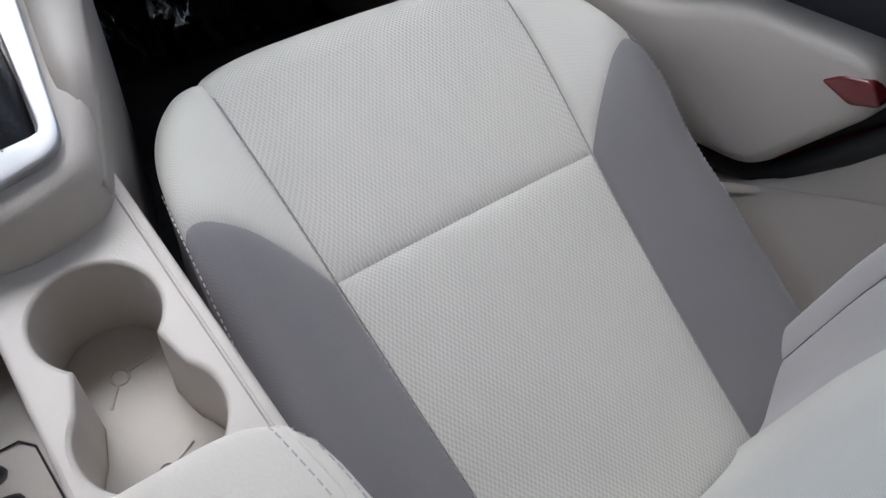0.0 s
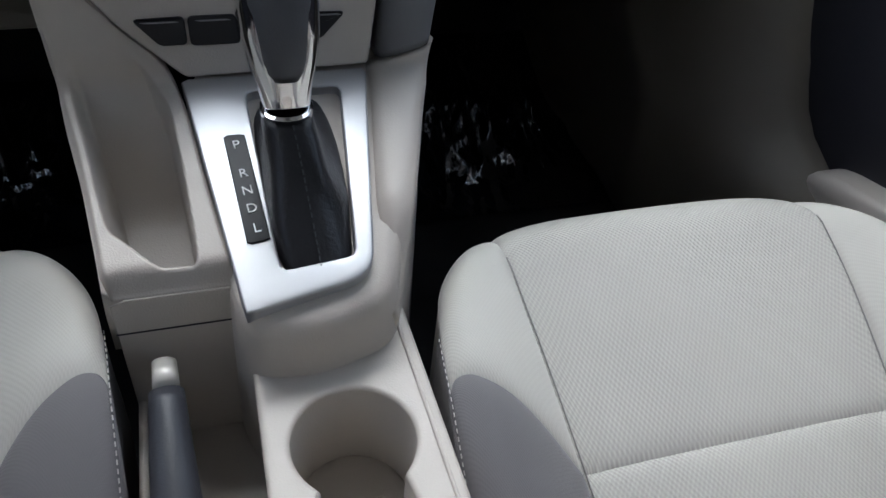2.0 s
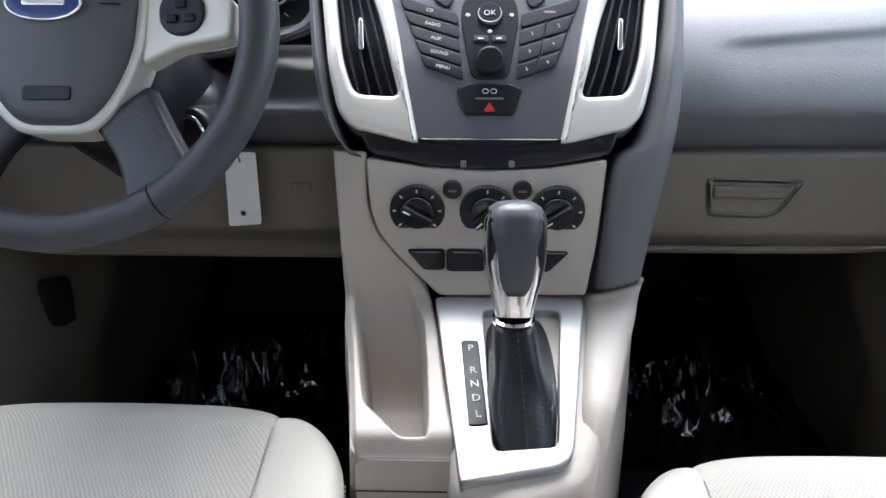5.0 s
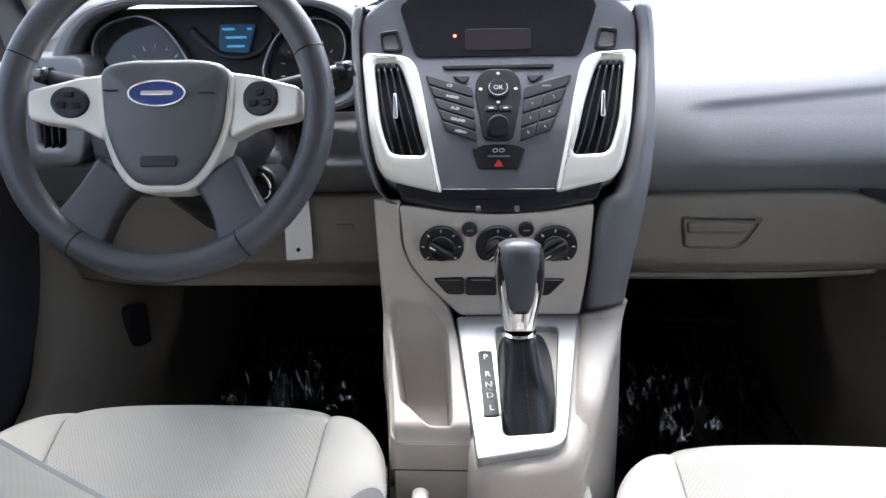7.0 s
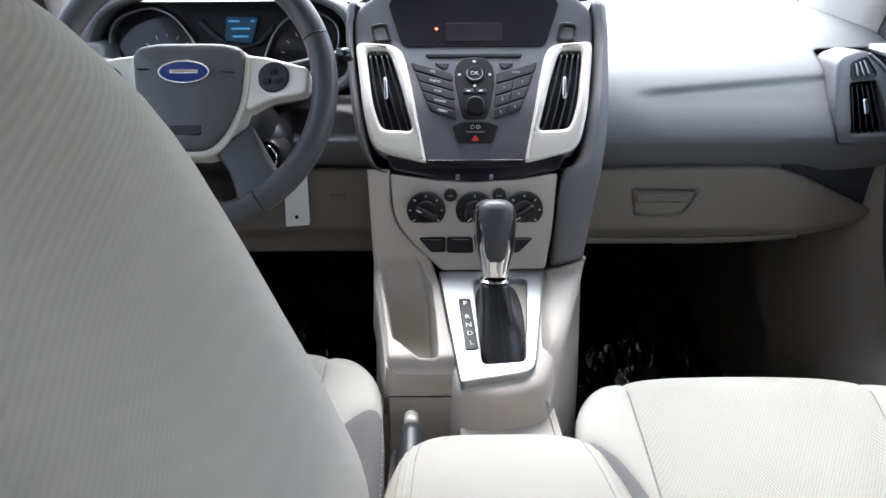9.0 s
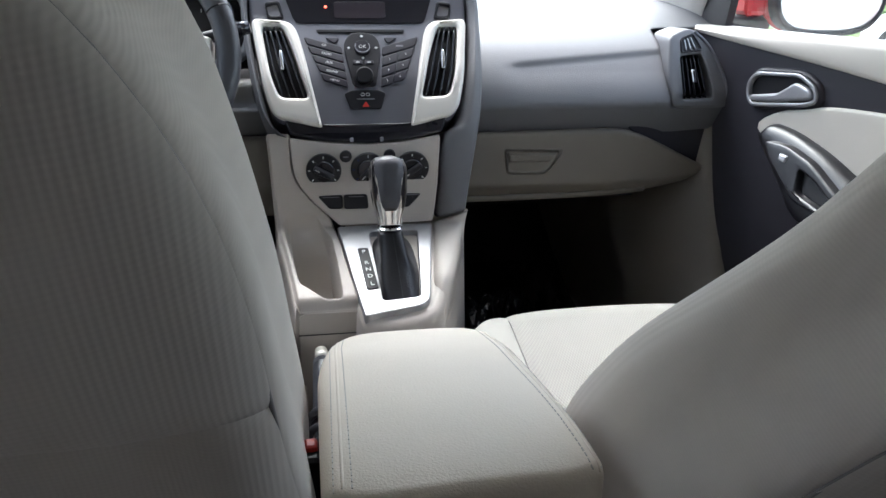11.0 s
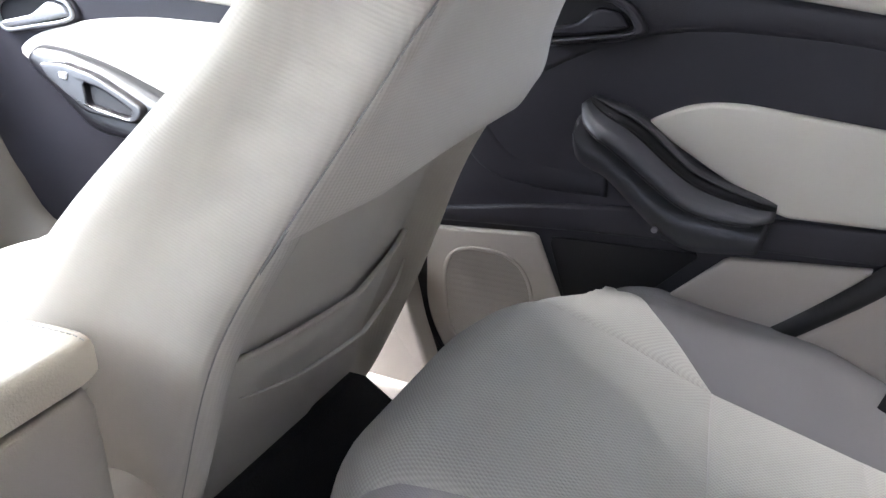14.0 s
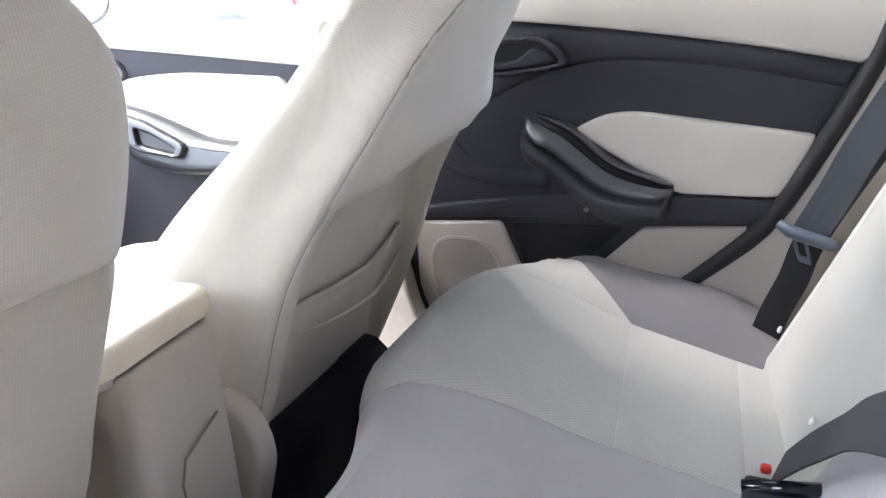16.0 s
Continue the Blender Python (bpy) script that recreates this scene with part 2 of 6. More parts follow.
def polar(poly, c, n):
    """n points of a closed polygon at even angles round c."""
    out, k = [], len(poly)
    for j in range(n):
        d = Vector((math.cos(math.tau * j / n), math.sin(math.tau * j / n)))
        best = 0.0
        for i in range(k):
            p, q = Vector(poly[i - 1]) - c, Vector(poly[i]) - c
            e = q - p
            den = d.x * e.y - d.y * e.x
            if abs(den) < 1e-12:
                continue
            t = (p.x * e.y - p.y * e.x) / den
            u = (p.x * d.y - p.y * d.x) / den
            if t > 0 and -1e-6 <= u <= 1 + 1e-6:
                best = max(best, t)
        out.append(tuple(c + d * best))
    return out


def frame_on(outer, hole, F, h0, h1, edge=0.003, n=64, lip=None, centre=None):
    """A raised frame between two polygons on the surface F; lip is the height of its inner edge's foot."""
    turned = [sum(p[i - 1][0] * p[i][1] - p[i][0] * p[i - 1][1] for i in range(len(p))) > 0 for p in (outer, hole)]
    a, b = resample(outer, n), resample(hole if turned[0] == turned[1] else list(hole)[::-1], n)
    if centre is not None:
        a, b = polar(outer, Vector(centre), n), polar(hole, Vector(centre), n)
    shift = 0 if centre is not None else min(range(n), key=lambda s: sum((Vector(a[i]) - Vector(b[(i + s) % n])).length for i in range(0, n, 4)))
    b = [b[(i + shift) % n] for i in range(n)]
    rings = [(a, h0), (a, h1 - edge), (inset(a, edge * 0.3), h1 - edge * 0.3), (inset(a, edge), h1)]
    for w in (0.33, 0.66):
        rings.append(([tuple(Vector(p).lerp(Vector(q), w)) for p, q in zip(a, b)], h1))
    rings += [(inset(b, -edge), h1), (inset(b, -edge * 0.3), h1 - edge * 0.3), (b, h1 - edge), (b, h0 if lip is None else lip)]
    verts, faces = [], []
    for ring, h in rings:
        verts += [F(p[0], p[1], h) for p in ring]
    for r in range(len(rings) - 1):
        for i in range(n):
            j = (i + 1) % n
            faces.append((r * n + i, r * n + j, (r + 1) * n + j, (r + 1) * n + i))
    return mesh_of(verts, faces)


def patch(P, U, nu=24, nv=24, groove=0.004, fade=0.008, sides="lrbt", out=1.0):
    """A stitched panel: the square mapped by U onto the surface P(s, v), sunk along the named sides where its seams are."""
    us = [0.5 - 0.5 * math.cos(math.pi * i / nu) for i in range(nu + 1)]
    vs = [0.5 - 0.5 * math.cos(math.pi * i / nv) for i in range(nv + 1)]
    base = [[Vector(P(*U(a, b))) for a in us] for b in vs]
    verts, faces = [], []
    for j in range(nv + 1):
        for i in range(nu + 1):
            p = base[j][i]
            du = base[j][min(i + 1, nu)] - base[j][max(i - 1, 0)]
            dv = base[min(j + 1, nv)][i] - base[max(j - 1, 0)][i]
            nrm = du.cross(dv)
            nrm = nrm.normalized() * out if nrm.length > 1e-12 else Vector((0, 0, 1))
            d = 9.0
            if "l" in sides:
                d = min(d, (p - base[j][0]).length)
            if "r" in sides:
                d = min(d, (p - base[j][nu]).length)
            if "b" in sides:
                d = min(d, (p - base[0][i]).length)
            if "t" in sides:
                d = min(d, (p - base[nv][i]).length)
            verts.append(p - nrm * groove * math.exp(-d / fade))
    w = nu + 1
    for j in range(nv):
        for i in range(nu):
            faces.append((j * w + i, j * w + i + 1, (j + 1) * w + i + 1, (j + 1) * w + i))
    me = bpy.data.meshes.new("mesh")
    me.from_pydata([tuple(v) for v in verts], [], faces)
    bm = bmesh.new()
    bm.from_mesh(me)
    bpy.data.meshes.remove(me)
    for f in bm.faces:
        f.smooth = True
    return bm


def loft(rings, caps=True):
    k = len(rings[0])
    verts = [v for r in rings for v in r]
    faces = []
    for r in range(len(rings) - 1):
        for i in range(k):
            j = (i + 1) % k
            faces.append((r * k + i, r * k + j, (r + 1) * k + j, (r + 1) * k + i))
    if caps:
        faces.append(tuple(range(k)))
        faces.append(tuple(range((len(rings) - 1) * k, len(rings) * k)))
    return mesh_of(verts, faces)


def tube(path, radius, sides=10, squash=1.0, up=(0, 0, 1), caps=True, closed=False):
    """A tube along points; radius is one number or one for each point; squash flattens it along up."""
    pts = [Vector(p) for p in path]
    rings, k = [], len(pts)
    for i, p in enumerate(pts):
        t = (pts[(i + 1) % k] - pts[i - 1]) if closed else (pts[min(i + 1, k - 1)] - pts[max(i - 1, 0)])
        t.normalize()
        side = t.cross(Vector(up))
        side = side.normalized() if side.length > 1e-6 else t.orthogonal().normalized()
        nn = side.cross(t)
        r = radius[i] if isinstance(radius, (list, tuple)) else radius
        rings.append([tuple(p + side * (r * math.cos(a)) + nn * (r * squash * math.sin(a))) for a in (math.tau * j / sides for j in range(sides))])
    if closed:
        rings.append(rings[0])
        bm = loft(rings, caps=False)
        bmesh.ops.remove_doubles(bm, verts=bm.verts, dist=1e-6)
        return bm
    return loft(rings, caps)


def rbox(size, at=(0, 0, 0), bevel=0.003, seg=2, turn=None):
    bm = bmesh.new()
    bmesh.ops.create_cube(bm, size=1.0)
    bmesh.ops.scale(bm, vec=size, verts=bm.verts)
    if bevel:
        bmesh.ops.bevel(bm, geom=list(bm.edges), offset=min(bevel, min(size) * 0.45), segments=seg, profile=0.5, affect="EDGES")
    if turn is not None:
        bmesh.ops.transform(bm, matrix=turn, verts=bm.verts)
    bmesh.ops.translate(bm, vec=at, verts=bm.verts)
    for f in bm.faces:
        f.smooth = False
    return bm


def stitches(name, path, mat, parent, length=0.005, gap=0.0035, r=0.0007):
    """A row of short stitches along points, joined into one mesh."""
    pts = [Vector(p) for p in path]
    verts, faces = [], []
    step, carry = length + gap, 0.0
    for a, b in zip(pts, pts[1:]):
        seg = b - a
        if seg.length < 1e-6:
            continue
        t = seg.normalized()
        side = t.orthogonal().normalized()
        nn = t.cross(side)
        d = carry
        while d + length <= seg.length + gap:
            s, e = a + t * d, a + t * (d + length)
            k = len(verts)
            for q in (s, e):
                verts += [tuple(q + side * r), tuple(q + nn * r), tuple(q - side * r), tuple(q - nn * r)]
            for i in range(4):
                faces.append((k + i, k + (i + 1) % 4, k + 4 + (i + 1) % 4, k + 4 + i))
            faces += [(k, k + 1, k + 2, k + 3), (k + 4, k + 5, k + 6, k + 7)]
            d += step
        carry = max(0.0, d - seg.length)
    if not verts:
        return None
    return part(name, mesh_of(verts, faces, False), mat, parent)


def curve_points(pts, n=8):
    """A smooth line through points (Catmull-Rom)."""
    q = [Vector(p) for p in pts]
    q = [2 * q[0] - q[1]] + q + [2 * q[-1] - q[-2]]
    out = []
    for i in range(1, len(q) - 2):
        p0, p1, p2, p3 = q[i - 1:i + 3]
        for j in range(n):
            t = j / n
            out.append(0.5 * ((2 * p1) + (p2 - p0) * t + (2 * p0 - 5 * p1 + 4 * p2 - p3) * t * t + (3 * p1 - p0 - 3 * p2 + p3) * t ** 3))
    out.append(q[-2])
    return out


def mix(table, x):
    """Straight-line reading of a table of (x, y), smoothed at its corners by neighbouring readings."""
    def raw(v):
        if v <= table[0][0]:
            return table[0][1]
        for (a, fa), (b, fb) in zip(table, table[1:]):
            if v <= b:
                return fa + (fb - fa) * (v - a) / (b - a)
        return table[-1][1]
    span = (table[-1][0] - table[0][0]) * 0.03
    return (raw(x - span) + 2 * raw(x) + raw(x + span)) / 4


def step(a, b, x):
    t = min(1, max(0, (x - a) / (b - a)))
    return t * t * (3 - 2 * t)


def lettering(name, text, size, m, mat, parent=None, label=""):
    """Raised letters in the built-in font, as a mesh; m carries them from the drawing plane into place."""
    cu = bpy.data.curves.new(name, "FONT")
    cu.body, cu.size, cu.align_x, cu.align_y, cu.extrude, cu.resolution_u = text, size, "CENTER", "CENTER", 0.0002, 3
    tmp = new("lettering_curve", cu)
    me = bpy.data.meshes.new_from_object(tmp.evaluated_get(bpy.context.evaluated_depsgraph_get()))
    bpy.data.objects.remove(tmp)
    bpy.data.curves.remove(cu)
    bm = bmesh.new()
    bm.from_mesh(me)
    bpy.data.meshes.remove(me)
    bmesh.ops.transform(bm, matrix=m, verts=bm.verts)
    return part(name, bm, mat, parent, label)


def disc(r, h, n=32, bevel=0.001, m=None):
    """A round plate standing on z = 0."""
    rings = []
    for rr, z in ((r, 0), (r, h - bevel), (r - bevel * 0.3, h - bevel * 0.3), (r - bevel, h)):
        rings.append([(rr * math.cos(math.tau * i / n), rr * math.sin(math.tau * i / n), z) for i in range(n)])
    bm = loft(rings)
    if m is not None:
        bmesh.ops.transform(bm, matrix=m, verts=bm.verts)
    return bm


# ---- shell of the car ----
def slab(name, poly_yz, x0, x1, mat, label, category="car body"):
    """A plate cut to a polygon of (y, z), between two x."""
    k = len(poly_yz)
    bm = mesh_of([(x, y, z) for x in (x0, x1) for y, z in poly_yz],
                 [tuple(range(k)), tuple(range(k, 2 * k))] + [(i, (i + 1) % k, k + (i + 1) % k, k + i) for i in range(k)], False)
    return solid(name, bm, mat, label, category, kind="structure")


def grid_plate(name, P, nu, nv, thick, mat, label, category, kind="structure"):
    """A curved plate of the given thickness over P(a, b), a and b from 0 to 1."""
    rows = [[Vector(P(i / nu, j / nv)) for i in range(nu + 1)] for j in range(nv + 1)]
    verts, faces, w = [], [], nu + 1
    for j in range(nv + 1):
        for i in range(nu + 1):
            verts.append(rows[j][i])
    for j in range(nv + 1):
        for i in range(nu + 1):
            du = rows[j][min(i + 1, nu)] - rows[j][max(i - 1, 0)]
            dv = rows[min(j + 1, nv)][i] - rows[max(j - 1, 0)][i]
            verts.append(rows[j][i] - du.cross(dv).normalized() * thick)
    o = w * (nv + 1)
    for j in range(nv):
        for i in range(nu):
            a, b, c, d = j * w + i, j * w + i + 1, (j + 1) * w + i + 1, (j + 1) * w + i
            faces += [(a, b, c, d), (o + d, o + c, o + b, o + a)]
    edge = [j * w for j in range(nv + 1)] + [nv * w + i for i in range(1, nu + 1)] + [j * w + nu for j in range(nv - 1, -1, -1)] + list(range(nu - 1, 0, -1))
    for a, b in zip(edge, edge[1:] + edge[:1]):
        faces.append((a, b, o + b, o + a))
    return solid(name, mesh_of(verts, faces), mat, label, category, kind=kind)


# floor: two footwells, the tunnel under the console, and a low sill each side
floor_line = [(-0.80, 0.105), (-0.66, 0.105), (-0.645, 0.09), (-0.62, 0.02), (-0.58, 0.0), (-0.13, 0.0), (-0.10, 0.06), (-0.085, 0.16),
              (0.085, 0.16), (0.10, 0.06), (0.13, 0.0), (0.58, 0.0), (0.62, 0.02), (0.645, 0.09), (0.66, 0.105), (0.80, 0.105)]


def floor_at(a, b):
    k = a * (len(floor_line) - 1)
    i = min(int(k), len(floor_line) - 2)
    x = floor_line[i][0] + (floor_line[i + 1][0] - floor_line[i][0]) * (k - i)
    z = floor_line[i][1] + (floor_line[i + 1][1] - floor_line[i][1]) * (k - i)
    y = -2.0 + 2.95 * b
    return (x, y, z + 0.55 * max(0, y - 0.52) + 0.004 * noise.noise((x * 14, y * 14, 0)))


grid_plate("floor", floor_at, 90, 70, 0.02, CARPET, "black carpeted car floor with a raised middle tunnel", "floor")
grid_plate("firewall", lambda a, b: (-0.8 + 1.6 * a, 0.86 + 0.02 * b, 0.15 + 0.65 * b), 4, 4, 0.02, CARPET, "black carpeted bulkhead ahead of the footwells", "wall")
# roof and pillars
grid_plate("ceiling", lambda a, b: (-0.66 + 1.32 * a, 0.05 - 1.75 * b, 1.16 - 0.06 * (2 * a - 1) ** 2 - 0.05 * (2 * b - 1) ** 2), 12, 12, -0.03, LINER, "pale cloth headliner under the roof", "ceiling")
for side in (1, -1):
    def pillar(y0, z0, y1, z1, wide, foot=0.0, thick=0.05, mat=LINER, what="pale trimmed roof pillar beside the windows"):
        return grid_plate("pillar", lambda a, b: (side * (0.74 - 0.1 * b - thick * 0.3 * math.sin(math.pi * a)), y0 + (y1 - y0) * b + (wide + foot * (1 - b) ** 2) * (a - 0.5), z0 + (z1 - z0) * b),
                          6, 8, 0.03 * side, mat, what, "pillar")
    pillar(0.52, 0.7, -0.02, 1.13, 0.07, 0.36)
    pillar(-0.68, 0.74, -0.76, 1.13, 0.12)
    pillar(-1.62, 0.74, -1.62, 1.13, 0.3)
# windscreen, side and rear glass
wind = grid_plate("window_windscreen", lambda a, b: ((2 * a - 1) * (0.74 - 0.1 * b), 0.98 - 0.92 * b - 0.25 * (2 * a - 1) ** 2 * (1 - 0.4 * b), 0.8 + 0.34 * b), 14, 10, 0.004, GLASS, "clear raked windscreen above the dashboard", "window")
wind.visible_shadow = False
for side, y0, y1 in ((1, 0.5, -0.64), (1, -0.8, -1.52), (-1, 0.5, -0.64)):
    g = grid_plate("window_side", lambda a, b: (side * (0.735 - 0.09 * b), y0 + (y1 - y0) * a - (0.45 * b if a == 0 and y0 > 0 else 0), 0.725 + 0.39 * b), 6, 6, 0.004 * side, DIMMING_REAR if y0 < 0 else GLASS if side > 0 else DIMMING_FRONT, "clear side window glass above a door" if y0 > 0 else "side window glass above a rear door, tint added to dim its light", "window")
    g.visible_shadow = side < 0
# Unseen dark walls, added to keep daylight off the backs of the seats.
grid_plate("light_block_left_rear", lambda a, b: (-0.735 + 0.01 * b, -0.75 - 0.9 * a, 0.74 * b), 4, 4, -0.02, CARPET, "plain dark unseen wall added to shut light out of the rear side", "wall")
grid_plate("light_block_left_quarter", lambda a, b: (-0.725 + 0.09 * b, -1.2 - 0.45 * a, 0.74 + 0.39 * b), 4, 4, -0.02, CARPET, "plain dark unseen wall added to narrow the left rear opening's light", "wall")
grid_plate("light_block_rear", lambda a, b: (-0.75 + 1.5 * a, -2.0 + 0.3 * b, 0.05 + 1.06 * b), 4, 4, 0.03, CARPET, "black unseen wall added to block light from behind the rear seat", "wall")


# ---- seats ----
def cushion_surface(s, v):
    """Seat cushion: s metres across, v from the rear (0) over the front edge (1 to 1.6) and down (2)."""
    ang = math.atan(0.36)
    bow = 0.055 * max(0, abs(s) - 0.09) ** 2 / 0.02
    if v <= 1:
        y = -0.78 + 0.604 * v
        z = 0.246 + 0.36 * (y + 0.355) - 0.006 * math.sin(math.pi * min(1, v / 0.9))
        ny, nz = -math.sin(ang), math.cos(ang)
        y -= bow * step(0.6, 1.0, v)
    else:
        r = 0.055
        cy, cz = -0.176 + r * math.sin(ang), 0.3104 - r * math.cos(ang)
        phi = min(1, (v - 1) / 0.6) * radians(100)
        ny, nz = -math.sin(ang - phi), math.cos(ang - phi)
        y, z = cy + r * ny - bow, cz + r * nz
        if v > 1.6:
            z -= (v - 1.6) / 0.4 * 0.10
            y -= (v - 1.6) / 0.4 * 0.02
    w = mix([(-0.8, 0.235), (-0.45, 0.258), (-0.33, 0.257), (-0.25, 0.247), (-0.19, 0.227), (-0.13, 0.205)], y)
    r = 0.03
    rise = 0.036 * step(0.13, 0.21, abs(s)) * step(-0.13, -0.36, y) + 0.004 * step(0.10, 0.2, abs(s))
    e = abs(s) - (w - r)
    if e <= 0:
        x, drop = abs(s), 0
    elif e < r * math.pi / 2:
        x, drop = w - r + r * math.sin(e / r), r * (1 - math.cos(e / r))
    else:
        x, drop = w - 0.15 * (e - r * math.pi / 2), r + e - r * math.pi / 2
    crown = -0.004 * (s / 0.15) ** 2 if abs(s) < 0.15 else -0.004
    lift = rise + crown
    return (math.copysign(x, s), y + ny * lift, z + nz * lift - drop)


SEAM = (-0.355 + 0.78) / 0.604


def insert_half(v):
    return mix([(0, 0.122), (SEAM, 0.15), (1.0, 0.163), (1.4, 0.163), (2, 0.155)], v)


def wedge_edge(a):
    return SEAM + (0.95 - SEAM) * (1 - (1 - a) ** 1.45)


def front_seat(name, label, at, shape, inner=-1, fold=0.625, raised=0.0):
    """A front seat; shape holds the lines of its back as (height, y) and its half widths, fold the height of the rear panel's lip."""

    def cushion(across, v):
        p = cushion_surface(across, v)
        return (p[0] - 0.35 * raised, p[1], p[2] + raised)
    seat = thing(name, label, "car seat", at, group="front seats")
    part("front_insert", patch(cushion, lambda a, b: ((2 * a - 1) * insert_half(SEAM + (2 - SEAM) * b), SEAM + (2 - SEAM) * b), 40, 40), KNIT, seat)
    part("rear_insert", patch(cushion, lambda a, b: ((2 * a - 1) * insert_half(SEAM * b), SEAM * b), 40, 40), KNIT, seat)
    for s in (1, -1):
        def outer(a, v):
            i = insert_half(v)
            return s * (i + (0.268 - i) * a)
        part("wedge", patch(cushion, lambda a, b: (outer(a, wedge_edge(a) + (2 - wedge_edge(a)) * b), wedge_edge(a) + (2 - wedge_edge(a)) * b), 30, 36, out=s), WEDGE, seat)
        part("bolster", patch(cushion, lambda a, b: (outer(a, wedge_edge(a) * b), wedge_edge(a) * b), 30, 40, out=s), GREY, seat, "grey cloth bolster")
        part("skirt", patch(cushion, lambda a, b: (s * (0.268 + 0.11 * a), 1.75 * b), 12, 40, out=s), GREY, seat, "dark grey side skirt")
        row = [Vector(cushion(s * 0.257, 0.1 + 0.95 * i / 60)) + Vector((s * 0.0004, 0, -0.0006)) for i in range(61)]
        stitches("stitching", row, GTHREAD, seat, 0.0034, 0.0026, 0.0006)
        if s == inner:
            part("valance", drape(rpoly([(-0.62, 0.05), (-0.2, 0.05), (-0.18, 0.17), (-0.25, 0.19), (-0.55, 0.13), (-0.64, 0.26), (-0.72, 0.345), (-0.8, 0.385), (-0.855, 0.37), (-0.875, 0.31), (-0.84, 0.2), (-0.76, 0.13)], 0.03), lambda u, v, h: (s * (0.25 + h), u, v), 0, 0.026, 0.012), BEIGE, seat, "beige plastic valance")
    for s in (1, -1):
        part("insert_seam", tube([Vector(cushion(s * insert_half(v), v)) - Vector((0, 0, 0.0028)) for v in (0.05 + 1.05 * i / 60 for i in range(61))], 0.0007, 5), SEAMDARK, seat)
    # Added dark sheet stands in for the darkness below the seat back.
    part("rear_shade_sheet", drape(rpoly([(-0.25, 0.02), (0.25, 0.02), (0.25, 0.09), (0.1, 0.27), (-0.25, 0.27)], 0.01), lambda u, v, h: (u, -0.79 - h, v), 0, 0.014, 0.004, n=60), CARPET, seat, "black sheet added for the darkness behind the cushion")
    part("base", rbox((0.4, 0.4, 0.07), (0, -0.45, 0.045), 0.02), BLACK, seat)
    z0, z1 = 0.14, 0.9

    def nodes(z, s):
        """Half a level section of the back: the middle of the rear (0), the flank's seam (3), the front corner (6), the middle of the front (8)."""
        ws, wf = mix(shape["seam_half"][s > 0], z), mix(shape["flank_half"], z)
        ys, yf, yr = mix(shape["seam"], z), mix(shape["front"], z), mix(shape["rear"], z)
        pts = [(0, yr), (0.5 * ws, yr + 0.001), (0.83 * ws, yr + shape["corner"]), (ws, ys), (ws + (wf - ws) * 0.6, 0.6 * ys + 0.4 * yf), (wf, 0.2 * ys + 0.8 * yf), (wf - 0.028, yf), (0.6 * wf, yf - shape["dish"] + 0.012), (0, yf - shape["dish"])]
        skew = shape["skew"] * (1 + 0.5 * step(0.62, 0.72, z)) if s > 0 else 0
        lean = 0.035 * step(0.6, 0.45, z) if s > 0 and shape["skew"] else 0
        return [Vector((s * u, y + skew * min(1, u / 0.22) - (lean * min(1, u / 0.22) if k > 4 else 0), 0)) for k, (u, y) in enumerate(pts)]

    def back_point(a, z):
        s = 1 if a >= 0 else -1
        q = nodes(z, s)
        q = [Vector((-q[1].x, 2 * q[0].y - q[1].y, 0))] + q + [Vector((-q[-2].x, q[-2].y, 0))]
        k = min(abs(a), 7.9999)
        i, t = int(k), k - int(k)
        p0, p1, p2, p3 = q[i:i + 4]
        p = 0.5 * ((2 * p1) + (p2 - p0) * t + (2 * p0 - 5 * p1 + 4 * p2 - p3) * t * t + (3 * p1 - p0 - 3 * p2 + p3) * t ** 3)
        return Vector((p.x, p.y, z))

    def fold_z(a):
        return fold - 0.035 * (a / 3) ** 2

    part("back_insert", patch(back_point, lambda a, b: (7.3 + 1.4 * a if a <= 0.5 else 1.4 * a - 8.7, z0 + (z1 - z0) * b), 31, 40, sides="lr", out=-1), WEDGE, seat)
    for s in (1, -1):
        part("back_bolster", patch(back_point, lambda a, b: (s * (6.45 + 0.85 * a), z0 + (z1 - z0) * b), 20, 40, out=s), LIT_BOLSTER, seat, "grey cloth back bolster")
        part("bolster_side", patch(back_point, lambda a, b: (s * (5.6 + 0.85 * a), z0 + (z1 - z0) * b), 20, 40, out=s, groove=0.003), LIT_BOLSTER, seat)
        part("flank", patch(back_point, lambda a, b: (s * (3 + 2.6 * a), z0 + (z1 - z0) * b), 44, 56, groove=0.002, fade=0.004, sides="l", out=s), CLOTH, seat, "pale twill side of the seat back")
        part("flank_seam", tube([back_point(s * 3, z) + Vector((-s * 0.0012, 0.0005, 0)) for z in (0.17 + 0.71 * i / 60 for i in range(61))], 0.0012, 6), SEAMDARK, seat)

    def overhang(a, z):
        p = back_point(a, z)
        p.y -= shape["lip"] * step(fold_z(a) + 0.11, fold_z(a) + 0.012, z) * step(2.9, 1.7, abs(a))
        return p
    part("upper_back", patch(overhang, lambda a, b: (3 * (2 * a - 1), fold_z(3 * (2 * a - 1)) + (z1 - fold_z(3 * (2 * a - 1))) * b), 40, 44, groove=0.012, fade=0.006, sides="b"), CLOTH, seat)

    def sunk(a, z):
        p = back_point(a, z)
        p.y += shape["sink"] * step(2.45, 1.85, abs(a)) * step(0.16, 0.3, z)
        return p
    low = 0.172
